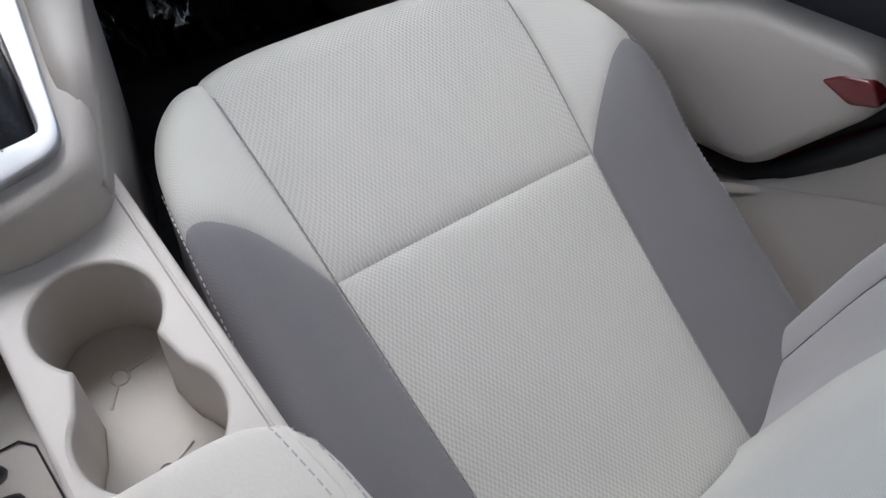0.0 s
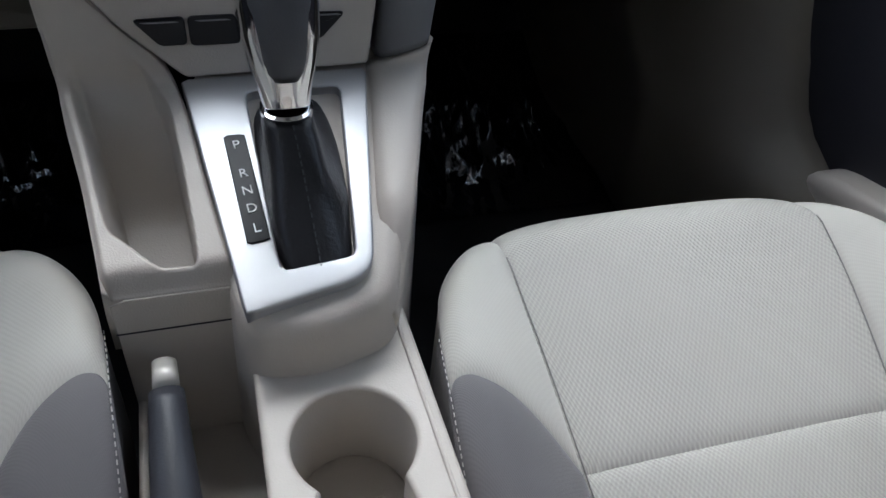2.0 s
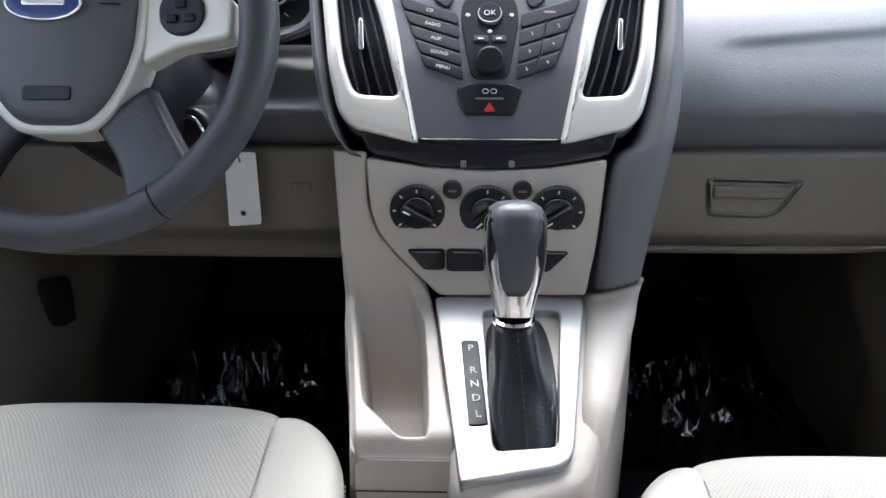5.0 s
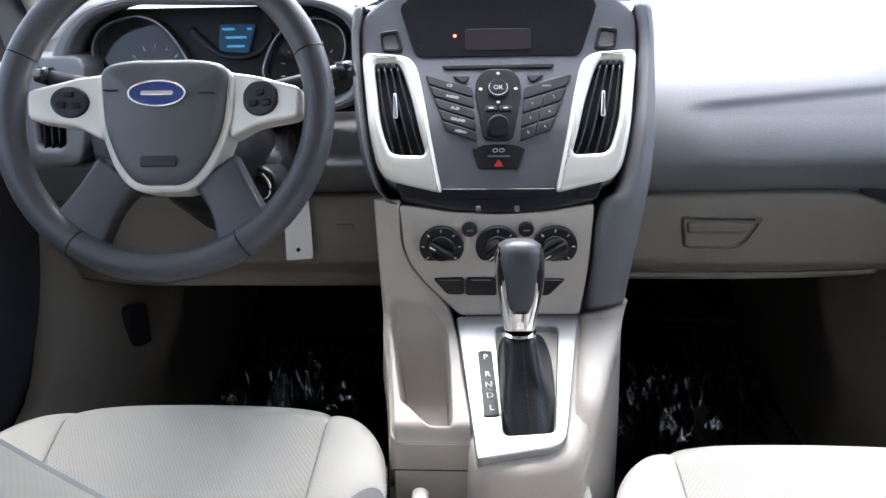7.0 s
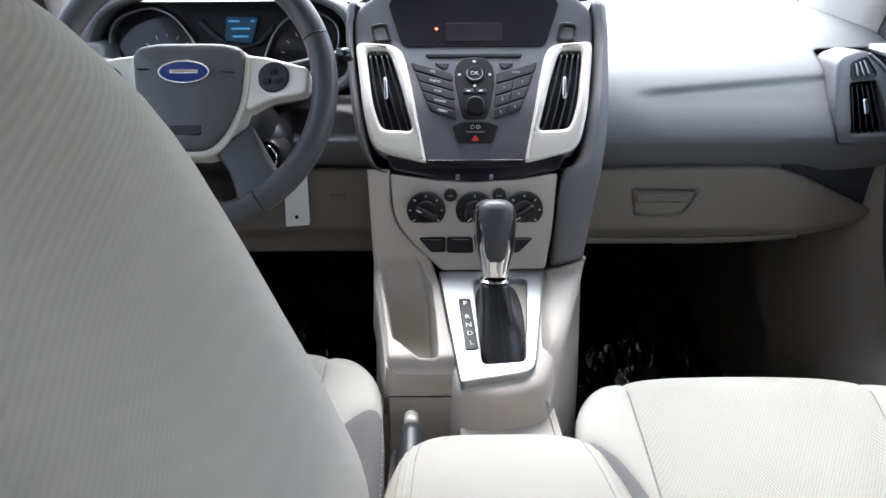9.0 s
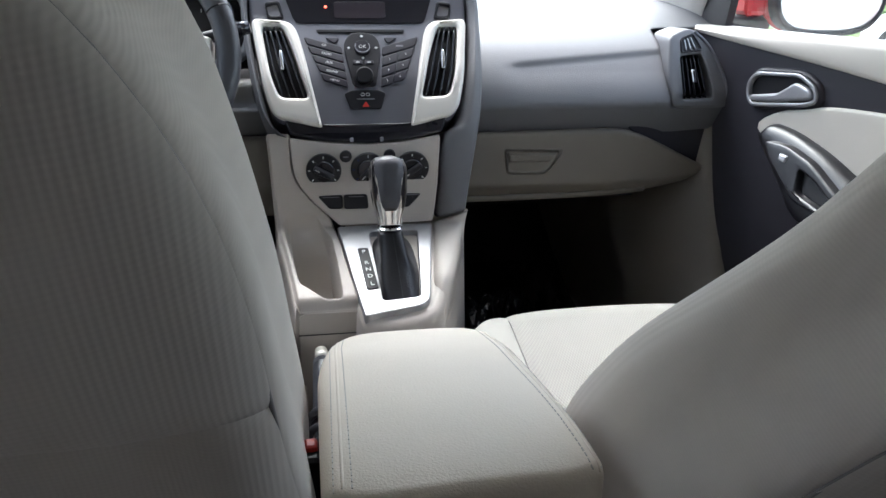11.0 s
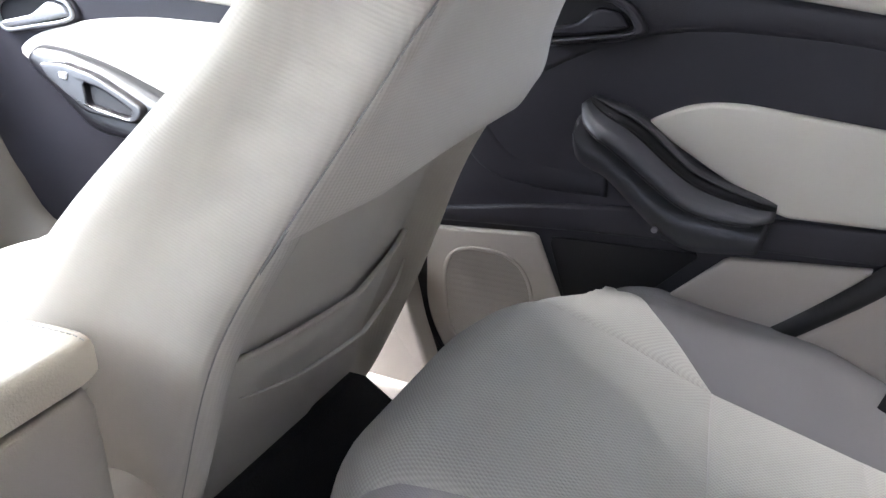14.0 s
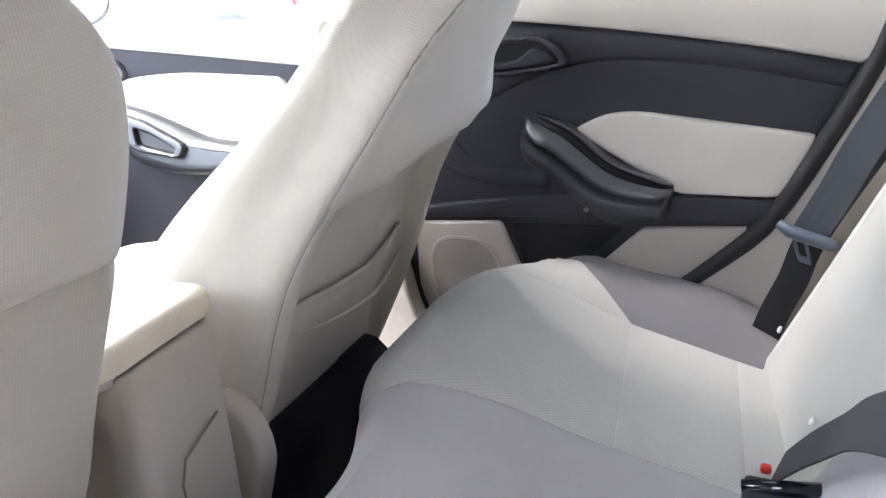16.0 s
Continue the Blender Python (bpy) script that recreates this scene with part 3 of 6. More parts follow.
    part("lower_back", patch(sunk, lambda a, b: (3 * (2 * a - 1), low + (fold_z(3 * (2 * a - 1)) + 0.012 - low) * b), 60, 44, groove=0.004, sides="bt"), CLOTH, seat)
    part("back_hem", tube([sunk(3 * (2 * i / 30 - 1), low) for i in range(31)], 0.004, 8), CLOTH, seat)

    def pocket(a, z):
        p = sunk(a, z)
        sag = math.cos(min(1.57, abs(a) / 1.9 * 1.57))
        p.y -= 0.004 + 0.007 * step(0.3, 0.45, z) * sag + 0.004 * math.sin(z * 130 + 1.6 * a) * step(0.4, 0.45, z) * sag
        return p
    part("map_pocket", patch(pocket, lambda a, b: (1.78 * (2 * a - 1), 0.225 + 0.24 * b - (0.012 * math.sin(math.pi * a) + 0.035 * a) * b), 34, 40, groove=0.006, sides="lrb"), CLOTH, seat, "sagging cloth map pocket")
    hem = [pocket(1.78 * (2 * i / 30 - 1), 0.465 - 0.012 * math.sin(math.pi * i / 30) - 0.035 * i / 30) for i in range(31)]
    part("pocket_hem", tube(hem, 0.0038, 8, squash=0.7), CLOTH, seat)
    part("pocket_fold", tube([p + Vector((0, -0.005 * math.sin(math.pi * i / 30), -0.034 - 0.008 * math.sin(math.pi * i / 30))) for i, p in enumerate(hem)][1:30], [0.001 + 0.0022 * math.sin(math.pi * k / 28) for k in range(29)], 8, squash=0.6), CLOTH, seat)
    return seat


PASSENGER_BACK = {
    "seam": [(0.14, -0.75), (0.2, -0.785), (0.28, -0.822), (0.36, -0.857), (0.44, -0.888), (0.48, -0.903), (0.52, -0.922), (0.56, -0.947), (0.6, -0.976), (0.64, -1.005), (0.68, -1.035), (0.72, -1.063), (0.76, -1.088), (0.8, -1.105), (0.9, -1.12)],
    "rear": [(0.14, -0.75), (0.2, -0.785), (0.28, -0.824), (0.36, -0.86), (0.44, -0.893), (0.48, -0.909), (0.52, -0.928), (0.56, -0.953), (0.6, -0.98), (0.64, -1.008), (0.68, -1.037), (0.72, -1.065), (0.76, -1.09), (0.8, -1.107), (0.9, -1.12)],
    "front": [(0.14, -0.6), (0.3, -0.61), (0.4, -0.625), (0.44, -0.64), (0.48, -0.668), (0.52, -0.705), (0.56, -0.745), (0.6, -0.788), (0.64, -0.838), (0.68, -0.888), (0.72, -0.937), (0.76, -0.973), (0.8, -1.01), (0.9, -1.08)],
    "seam_half": ([(0.2, 0.23), (0.3, 0.243), (0.44, 0.25), (0.6, 0.25), (0.7, 0.243), (0.74, 0.235), (0.77, 0.215), (0.79, 0.175), (0.81, 0.12), (0.9, 0.06)],
                  [(0.2, 0.22), (0.4, 0.235), (0.5, 0.235), (0.6, 0.22), (0.64, 0.208), (0.68, 0.193), (0.72, 0.176), (0.75, 0.15), (0.785, 0.11), (0.82, 0.07), (0.9, 0.05)]),
    "flank_half": [(0.2, 0.235), (0.4, 0.252), (0.6, 0.254), (0.74, 0.25), (0.8, 0.242), (0.85, 0.2), (0.9, 0.11)],
    "skew": 0.042, "corner": 0.002, "lip": 0.026, "dish": 0.062, "sink": 0.034}
DRIVER_BACK = {
    "seam": [(0.14, -0.7), (0.3, -0.755), (0.4, -0.81), (0.44, -0.84), (0.52, -0.892), (0.6, -0.952), (0.68, -0.997), (0.72, -1.018), (0.76, -1.038), (0.8, -1.06), (0.9, -1.08)],
    "rear": [(0.14, -0.85), (0.3, -0.9), (0.4, -0.93), (0.52, -0.975), (0.6, -1.005), (0.68, -1.04), (0.72, -1.063), (0.76, -1.082), (0.8, -1.092), (0.9, -1.1)],
    "front": [(0.14, -0.54), (0.3, -0.55), (0.44, -0.56), (0.48, -0.582), (0.52, -0.614), (0.56, -0.65), (0.6, -0.686), (0.64, -0.721), (0.68, -0.753), (0.72, -0.783), (0.76, -0.81), (0.8, -0.838), (0.9, -0.92)],
    "seam_half": ([(0.2, 0.25), (0.44, 0.272), (0.52, 0.267), (0.6, 0.262), (0.68, 0.258), (0.72, 0.254), (0.76, 0.246), (0.8, 0.23), (0.84, 0.195), (0.9, 0.1)],) * 2,
    "flank_half": [(0.2, 0.25), (0.44, 0.262), (0.56, 0.256), (0.64, 0.253), (0.72, 0.244), (0.8, 0.23), (0.85, 0.2), (0.9, 0.12)],
    "skew": 0.0, "corner": 0.013, "lip": 0.01, "dish": 0.085, "sink": 0.022}
front_seat("passenger_seat", "pale knit cloth front seat with grey bolsters, leaning far back", (0.368, 0, 0), PASSENGER_BACK, -1, 0.628)
front_seat("driver_seat", "pale knit cloth driver seat with grey bolsters, set forward", (-0.36, 0.04, 0), DRIVER_BACK, 1, 0.672, 0.022)


# rear bench
def bench_surface(x, v):
    rise = 0.24
    if v <= 1:
        y = -1.40 + 0.40 * v
        d = max(0, y + 1.215)
        tilt = 0.12 + rise * step(-1.23, -1.13, y)
        z = 0.309 + 0.12 * (y + 1.19) + rise * (d * d / 0.1 if d < 0.05 else d - 0.025)
    else:
        tilt, y, z = 0.12 + rise, -1.0, 0.309 + 0.12 * 0.19 + rise * 0.19
    ang = math.atan(tilt)
    ny, nz = -math.sin(ang), math.cos(ang)
    if v > 1:
        r = 0.06
        cy, cz = y - r * ny, z - r * nz
        phi = min(1, (v - 1) / 0.6) * radians(105)
        ny, nz = -math.sin(ang - phi), math.cos(ang - phi)
        y, z = cy + r * ny, cz + r * nz
        if v > 1.6:
            z -= (v - 1.6) / 0.4 * 0.2
    ax = abs(x)
    lift = 0.03 * step(0.5, 0.62, ax) * step(1.0, 0.45, v) * step(-0.05, 0.3, v) - 0.045 * step(0.5, 0.72, ax) * step(0.75, 1.1, v) - 0.038 * step(0.27, 0.05, ax) * step(0.6, 1.1, v) - 0.02 * step(0.64, 0.72, ax)
    back = 0.07 * step(0.42, 0.7, ax) + 0.03 * step(0.27, 0.08, ax)
    return (x, y + ny * lift - back * step(0.6, 1.2, v), z + nz * lift)


BS = (-1.20 + 1.40) / 0.40
bench = thing("rear_bench", "pale knit rear bench with grey bolsters and centre", "car seat", (0, 0, 0))
for s in (1, -1):
    def lo(v):
        return mix([(0, 0.24), (0.4, 0.256), (0.56, 0.26), (0.72, 0.253), (0.88, 0.237), (1.0, 0.21), (1.3, 0.18), (2, 0.16)], v)

    def hi(v):
        return mix([(0, 0.508), (BS, 0.536), (0.75, 0.547), (1.0, 0.553), (1.6, 0.56), (2, 0.56)], v)

    def bedge(a):
        return BS + (0.96 - BS) * (1 - (1 - a) ** 1.35)
    def seam_v(a):
        return BS - 0.09 * (1 - a)

    def roll_v(a):
        return 0.05 + 0.08 * a

    def spread(a, v):
        return (s * (lo(v) + (hi(v) - lo(v)) * a), v)
    part("front_insert", patch(bench_surface, lambda a, b: spread(a, seam_v(a) + (2 - seam_v(a)) * b), 30, 34, out=s), KNIT, bench)
    part("rear_insert", patch(bench_surface, lambda a, b: spread(a, roll_v(a) + (seam_v(a) - roll_v(a)) * b), 30, 26, out=s), KNIT, bench)
    part("rear_roll", patch(bench_surface, lambda a, b: spread(a, -0.06 + (roll_v(a) + 0.06) * b), 30, 12, out=s), KNIT, bench)
    part("cross_seam", tube([Vector(bench_surface(*spread(i / 30, seam_v(i / 30)))) - Vector((0, 0, 0.0034)) for i in range(31)], 0.0009, 5), GTHREAD, bench)
    part("wedge", patch(bench_surface, lambda a, b: (s * (hi(bedge(a) + (2 - bedge(a)) * b) * (1 - a) + 0.73 * a), bedge(a) + (2 - bedge(a)) * b), 24, 30, out=s), KNIT, bench)
    part("bolster", patch(bench_surface, lambda a, b: (s * (hi(bedge(a) * b) * (1 - a) + 0.73 * a), bedge(a) * b), 24, 30, out=s), GREY, bench, "grey cloth bolster")
part("centre", patch(bench_surface, lambda a, b: ((2 * a - 1) * lo(2 * b), 2 * b), 36, 40), LIT_GREY, bench, "grey cloth centre place")


def backrest_surface(x, v):
    z = 0.27 + 0.6 * v
    ax = abs(x)
    y = -1.385 - 0.42 * (z - 0.3) - 0.18 * min(0.3, max(0, 0.55 - ax))
    lift = 0.012 * step(0.26, 0.2, ax) - 0.06 * step(0.52, 0.64, ax)
    return (x, y + lift, z)


for s in (1, -1):
    part("backrest", patch(backrest_surface, lambda a, b: (s * (0.24 + 0.27 * a), b), 24, 30, out=s), WEDGE, bench)
    part("back_bolster", patch(backrest_surface, lambda a, b: (s * (0.51 + 0.15 * a), b), 24, 30, out=s), WEDGE, bench)
part("back_centre", patch(backrest_surface, lambda a, b: ((2 * a - 1) * 0.24, b), 24, 30), LIT_GREY, bench, "grey cloth centre back")
part("shell", rbox((1.3, 0.03, 0.6), (0, -1.75, 0.55), 0.01), BLACK, bench)


# ---- dashboard ----
def strip(A, B, F, h0, h1, edge=0.004, n=40):
    """A raised band between two lines A and B on the surface F, with rounded edges."""
    A, B = [[tuple(p.xy) for p in resample_open(L, n)] for L in (A, B)]
    rings = []
    for a, b in zip(A, B):
        a, b = Vector(a), Vector(b)
        wide = max(1e-6, (b - a).length)
        e = min(0.45, edge / wide)
        sec = [(a, h0), (a, h1 - edge), (a.lerp(b, e * 0.3), h1 - edge * 0.3), (a.lerp(b, e), h1), (a.lerp(b, 0.5), h1 + 0.1 * edge), (a.lerp(b, 1 - e), h1), (a.lerp(b, 1 - e * 0.3), h1 - edge * 0.3), (b, h1 - edge), (b, h0)]
        rings.append([F(p.x, p.y, h) for p, h in sec])
    return loft(rings)


def resample_open(pts, n):
    q = curve_points([Vector((*p, 0)) for p in pts], 8)
    lengths = [0]
    for a, b in zip(q, q[1:]):
        lengths.append(lengths[-1] + (b - a).length)
    out, i = [], 0
    for k in range(n):
        d = lengths[-1] * k / (n - 1)
        while i < len(q) - 2 and lengths[i + 1] < d:
            i += 1
        out.append(q[i].lerp(q[i + 1], min(1, (d - lengths[i]) / max(1e-9, lengths[i + 1] - lengths[i]))))
    return out


DASH_LINE = curve_points([Vector((z, y, 0)) for z, y in ((0.543, 0.106), (0.56, 0.094), (0.585, 0.076), (0.604, 0.067), (0.635, 0.08), (0.67, 0.11), (0.7, 0.147), (0.726, 0.2), (0.748, 0.275), (0.764, 0.38), (0.775, 0.5), (0.782, 0.65), (0.79, 0.95))], 8)
dash = thing("dashboard", "charcoal soft dashboard with pale lower panels", "dashboard")


def dash_at(a, b):
    x = -0.70 + 1.40 * a
    k = b * (len(DASH_LINE) - 1)
    i = min(int(k), len(DASH_LINE) - 2)
    q = DASH_LINE[i].lerp(DASH_LINE[i + 1], k - i)
    z, y = q.x, q.y
    if y < 0.3:
        # shallow airbag panel, and the cowl over the dials
        y += 0.006 * step(0.24, 0.3, x) * max(0, min(1, (z - 0.605) / 0.05)) * step(0.676, 0.662, z - 0.07 * (x - 0.3))
        y += 0.10 * step(-0.62, -0.58, x) * step(-0.13, -0.17, x) * step(0.6, 0.64, z) * step(0.3, 0.2, y)
    y += 0.25 * max(0, x - 0.56)
    y += 0.05 * step(0.553, 0.563, x) * step(0.683, 0.67, x) * step(0.592, 0.602, z) * step(0.724, 0.714, z)
    z += 0.012 * step(-0.64, -0.56, x) * step(-0.12, -0.18, x) * step(0.74, 0.78, z) * step(0.75, 0.4, y)
    y -= 0.2 * (x / 0.74) ** 2 * step(0.5, 0.95, y)
    return (x, y, z)


nx, nz = 280, 160
pad_rows = [[dash_at(i / nx, j / nz) for i in range(nx + 1)] for j in range(nz + 1)]
part("pad", mesh_of([p for r in pad_rows for p in r], [(j * (nx + 1) + i, j * (nx + 1) + i + 1, (j + 1) * (nx + 1) + i + 1, (j + 1) * (nx + 1) + i) for j in range(nz) for i in range(nx)]), PAD, dash)


def knee(u, v, h):
    return (u, 0.10 - h + 0.05 * step(0.5, 0.72, abs(u)) + 0.02 * step(0.46, 0.43, v), v)


part("glovebox", drape(rpoly([(0.17, 0.552), (0.46, 0.556), (0.5, 0.548), (0.548, 0.527), (0.664, 0.47), (0.63, 0.445), (0.548, 0.434), (0.17, 0.428)], [0.005, 0.03, 0.03, 0.03, 0.012, 0.02, 0.03, 0.005]), knee, -0.1, 0.02, 0.008, n=120, inner=10), SHADED_BEIGE, dash, "pale plastic glovebox lid")
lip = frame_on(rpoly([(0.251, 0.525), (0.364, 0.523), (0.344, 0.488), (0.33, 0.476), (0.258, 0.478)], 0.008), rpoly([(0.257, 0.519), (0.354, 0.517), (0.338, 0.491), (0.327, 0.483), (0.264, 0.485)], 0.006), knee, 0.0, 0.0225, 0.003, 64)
latch = part("glovebox_latch", lip, SHADED_BEIGE, dash)
part("latch_paddle", drape(rpoly([(0.26, 0.516), (0.35, 0.515), (0.341, 0.5), (0.262, 0.5)], 0.004), knee, 0.0, 0.024, 0.004, n=48), SHADED_BEIGE, latch)
part("glovebox_sill", strip([(0.17, 0.424), (0.4, 0.425), (0.53, 0.432)], [(0.17, 0.436), (0.4, 0.437), (0.53, 0.443)], knee, -0.05, 0.026, 0.005), SHADED_BEIGE, dash)
part("knee_panel", drape(rpoly([(-0.64, 0.555), (-0.13, 0.555), (-0.13, 0.41), (-0.64, 0.41)], 0.01), knee, -0.1, 0.018, 0.006, n=100, inner=8), SHADED_BEIGE, dash, "pale plastic knee panel")
part("knee_screw_cap", drape(rpoly([(-0.22, 0.514), (-0.195, 0.514), (-0.195, 0.504), (-0.22, 0.504)], 0.003), knee, 0.0, 0.02, 0.001, n=24), SHADED_BEIGE, dash)
part("undertray", rbox((1.36, 0.56, 0.012), (0, 0.6, 0.424), 0.003), BLACK, dash)
part("undertray_lip", rbox((1.04, 0.2, 0.012), (0, 0.222, 0.424), 0.003), BLACK, dash)
part("end_filler", drape(rpoly([(0.47, 0.57), (0.7, 0.6), (0.7, 0.44), (0.64, 0.455), (0.55, 0.5)], 0.01), knee, -0.06, 0.004, 0.004, n=60, inner=6), DARK, dash, "charcoal filler beside the glovebox")

# side air outlet at the right end
def on_end(u, v, h):
    return (u, 0.078 + 0.45 * max(0, v - 0.62) - h + 0.25 * max(0, u - 0.56), v)


END_O = rpoly([(0.556, 0.716), (0.606, 0.73), (0.646, 0.698), (0.675, 0.644), (0.688, 0.588), (0.556, 0.594), (0.546, 0.647)], [0.012, 0.02, 0.03, 0.04, 0.008, 0.01, 0.02])
END_H = rpoly([(0.575, 0.681), (0.621, 0.684), (0.636, 0.645), (0.642, 0.606), (0.575, 0.608)], 0.006)
END_T = rpoly([(0.58, 0.709), (0.604, 0.717), (0.621, 0.692), (0.578, 0.689)], 0.004)
vent_end = part("end_outlet", frame_on(END_O, END_H, on_end, -0.06, 0.012, 0.004, 90, lip=-0.03), PAD, dash, "charcoal side air outlet")
part("outlet_well", drape(END_H, on_end, -0.05, -0.02, 0.001, n=40), BLACK, vent_end)
for i in range(5):
    u0, u1 = 0.58 + 0.0085 * i, 0.581 + 0.0118 * i
    part("vane", strip([(u0, 0.681), (u1, 0.608)], [(u0 + 0.003, 0.681), (u1 + 0.003, 0.608)], on_end, -0.02, 0.005, 0.001, 8), GLOSS, vent_end)
part("vane_tab", drape(rpoly([(0.597, 0.658), (0.606, 0.658), (0.608, 0.636), (0.599, 0.636)], 0.002), on_end, 0, 0.01, 0.002, n=24), CHROME, vent_end, "chrome vane tab")
part("outlet_arc", tube([on_end(u, v, 0.0125) for u, v in [p.xy for p in resample_open([(0.61, 0.722), (0.64, 0.695), (0.666, 0.644), (0.676, 0.596)], 24)]], 0.003, 8), FASCIA, vent_end)
demist = part("demister", frame_on(inset(END_T, -0.003), END_T, on_end, 0, 0.0145, 0.0015, 48, lip=0.0), DARK, dash, "small demister outlet")
part("demister_well", drape(END_T, on_end, 0.008, 0.0122, 0.0005, n=24), BLACK, demist)
for i in range(3):
    part("slat", strip([(0.584 + 0.007 * i, 0.709 + 0.002 * i), (0.586 + 0.0105 * i, 0.691)], [(0.5865 + 0.007 * i, 0.709 + 0.002 * i), (0.589 + 0.0105 * i, 0.691)], on_end, 0.01, 0.0145, 0.0008, 6), SILVER, demist)
airbag_line = [(0.515, 0.0, 0.605), (0.52, 0.0, 0.611), (0.535, 0.0, 0.612), (0.545, 0.0, 0.609)]
part("airbag_mark", tube([(x, 0.0715, z) for x, _, z in airbag_line], 0.0012, 6), BLACK, dash)

# ---- instruments ----
dials = thing("instrument_cluster", "dark instrument cluster with two round dials and a blue display", "instruments")
face_y = lambda u, v, h: (u, 0.165 - h + 0.35 * (v - 0.74), v)
part("face", drape(rpoly([(-0.58, 0.80), (-0.17, 0.80), (-0.17, 0.66), (-0.58, 0.66)], 0.02), face_y, -0.02, 0.0, 0.003, n=80, inner=6), BLACK, dials)
RING_L = rpoly([(-0.563, 0.755), (-0.547, 0.781), (-0.498, 0.796), (-0.462, 0.785), (-0.437, 0.759), (-0.415, 0.722), (-0.43, 0.69), (-0.5, 0.678), (-0.55, 0.708)], 0.018)
RING_R = rpoly([(-0.322, 0.715), (-0.306, 0.757), (-0.283, 0.78), (-0.238, 0.789), (-0.205, 0.772), (-0.199, 0.745), (-0.21, 0.712), (-0.266, 0.685), (-0.305, 0.69)], 0.018)
for ring_line, cx, cz in ((RING_L, -0.475, 0.712), (RING_R, -0.255, 0.715)):
    loop = resample(ring_line, 80)
    bezel = part("dial_ring", frame_on(loop, inset(loop, 0.0035), face_y, 0, 0.02, 0.0012, 80, lip=0), STEEL, dials, "grey dial ring")
    part("dial_plate", drape(inset(loop, 0.004), face_y, 0, 0.002, 0.0005, n=60), GLOSS, bezel)
    for k in range(11):
        a = radians(215 - 250 * k / 10)
        p0, p1 = Vector((math.cos(a), math.sin(a))) * 0.036, Vector((math.cos(a), math.sin(a))) * 0.042
        part("tick", tube([face_y(cx + p0.x, cz + p0.y, 0.003), face_y(cx + p1.x, cz + p1.y, 0.003)], 0.0007, 5), MARK, bezel)
    part("needle", tube([face_y(cx, cz, 0.006), face_y(cx - 0.026, cz - 0.022, 0.006)], [0.0016, 0.0008], 6), REDBTN, bezel, "red needle")
part("display_surround", strip([(-0.427, 0.77), (-0.403, 0.749), (-0.374, 0.733), (-0.333, 0.735), (-0.303, 0.76)], [(-0.42, 0.776), (-0.4, 0.757), (-0.373, 0.739), (-0.334, 0.741), (-0.308, 0.766)], face_y, 0, 0.008, 0.002, 40), DARK, dials)
cowl_o = rpoly([(-0.605, 0.69), (-0.598, 0.765), (-0.56, 0.806), (-0.495, 0.822), (-0.36, 0.818), (-0.235, 0.816), (-0.185, 0.797), (-0.165, 0.755), (-0.17, 0.68), (-0.3, 0.65), (-0.5, 0.65)], 0.03)
cowl_i = rpoly([(-0.58, 0.695), (-0.576, 0.757), (-0.549, 0.792), (-0.495, 0.808), (-0.36, 0.804), (-0.237, 0.802), (-0.197, 0.785), (-0.182, 0.75), (-0.185, 0.69), (-0.3, 0.662), (-0.5, 0.662)], 0.03)
part("cowl", frame_on(cowl_o, cowl_i, face_y, -0.06, 0.055, 0.006, 110, lip=-0.01), PAD, dials, "charcoal hood round the dials")
screen = part("display", drape(rpoly([(-0.382, 0.778), (-0.332, 0.777), (-0.342, 0.739), (-0.383, 0.743)], 0.003), face_y, 0, 0.006, 0.001, n=40), LCDBACK, dials, "blue lit display")
for v, u0, u1 in ((0.7715, -0.378, -0.36), (0.7715, -0.343, -0.336), (0.7605, -0.374, -0.343), (0.749, -0.372, -0.346)):
    part("display_bar", drape(rpoly([(u0, v + 0.0016), (u1, v + 0.0016), (u1, v - 0.0016), (u0, v - 0.0016)], 0.0005, 1), face_y, 0.006, 0.0068, 0.0002, n=16), LCD, screen)

# ---- centre stack ----
CX = 0.004


def stack_y(z):
    return mix([(0.40, -0.035), (0.43, -0.045), (0.47, -0.036), (0.58, -0.02), (0.62, -0.002), (0.66, 0.018), (0.742, 0.088), (0.84, 0.14)], z)


def on_stack(u, v, h):
    d = (stack_y(v + 0.004) - stack_y(v - 0.004)) / 0.008
    k = math.hypot(1, d)
    return (u + CX, stack_y(v) - h / k, v + h * d / k)


stack = thing("centre_stack", "charcoal centre stack with silver vent frames and pale heater panel", "centre stack")
part("fascia", drape(rpoly([(-0.13, 0.822), (0, 0.834), (0.13, 0.822), (0.178, 0.79), (0.176, 0.74), (0.145, 0.60), (0.08, 0.575), (-0.08, 0.575), (-0.145, 0.60), (-0.176, 0.74), (-0.178, 0.79)], 0.02), on_stack, -0.08, 0.0, 0.006, n=140, inner=16), FASCIA, stack, "satin charcoal radio fascia")
hood = [[(x + CX, 0.115 + 0.5 * k + 0.01 * (1 - k), 0.836 - 0.25 * x * x / 0.18 * 0.9 - 0.05 * k * k + 0.002) for x in (-0.178 + 0.356 * i / 30 for i in range(31))] for k in (0, 0.03, 0.1, 0.3, 0.6, 1)]
part("hood", mesh_of([p for r in hood for p in r], [(j * 31 + i, j * 31 + i + 1, (j + 1) * 31 + i + 1, (j + 1) * 31 + i) for j in range(5) for i in range(30)]), PAD, stack)
part("screen_panel", drape(rpoly([(-0.105, 0.738), (0.105, 0.738), (0.128, 0.8), (0.1, 0.816), (-0.1, 0.816), (-0.128, 0.8)], 0.008), on_stack, 0, 0.002, 0.001, n=80, inner=6), GLOSS, stack, "gloss black display panel")
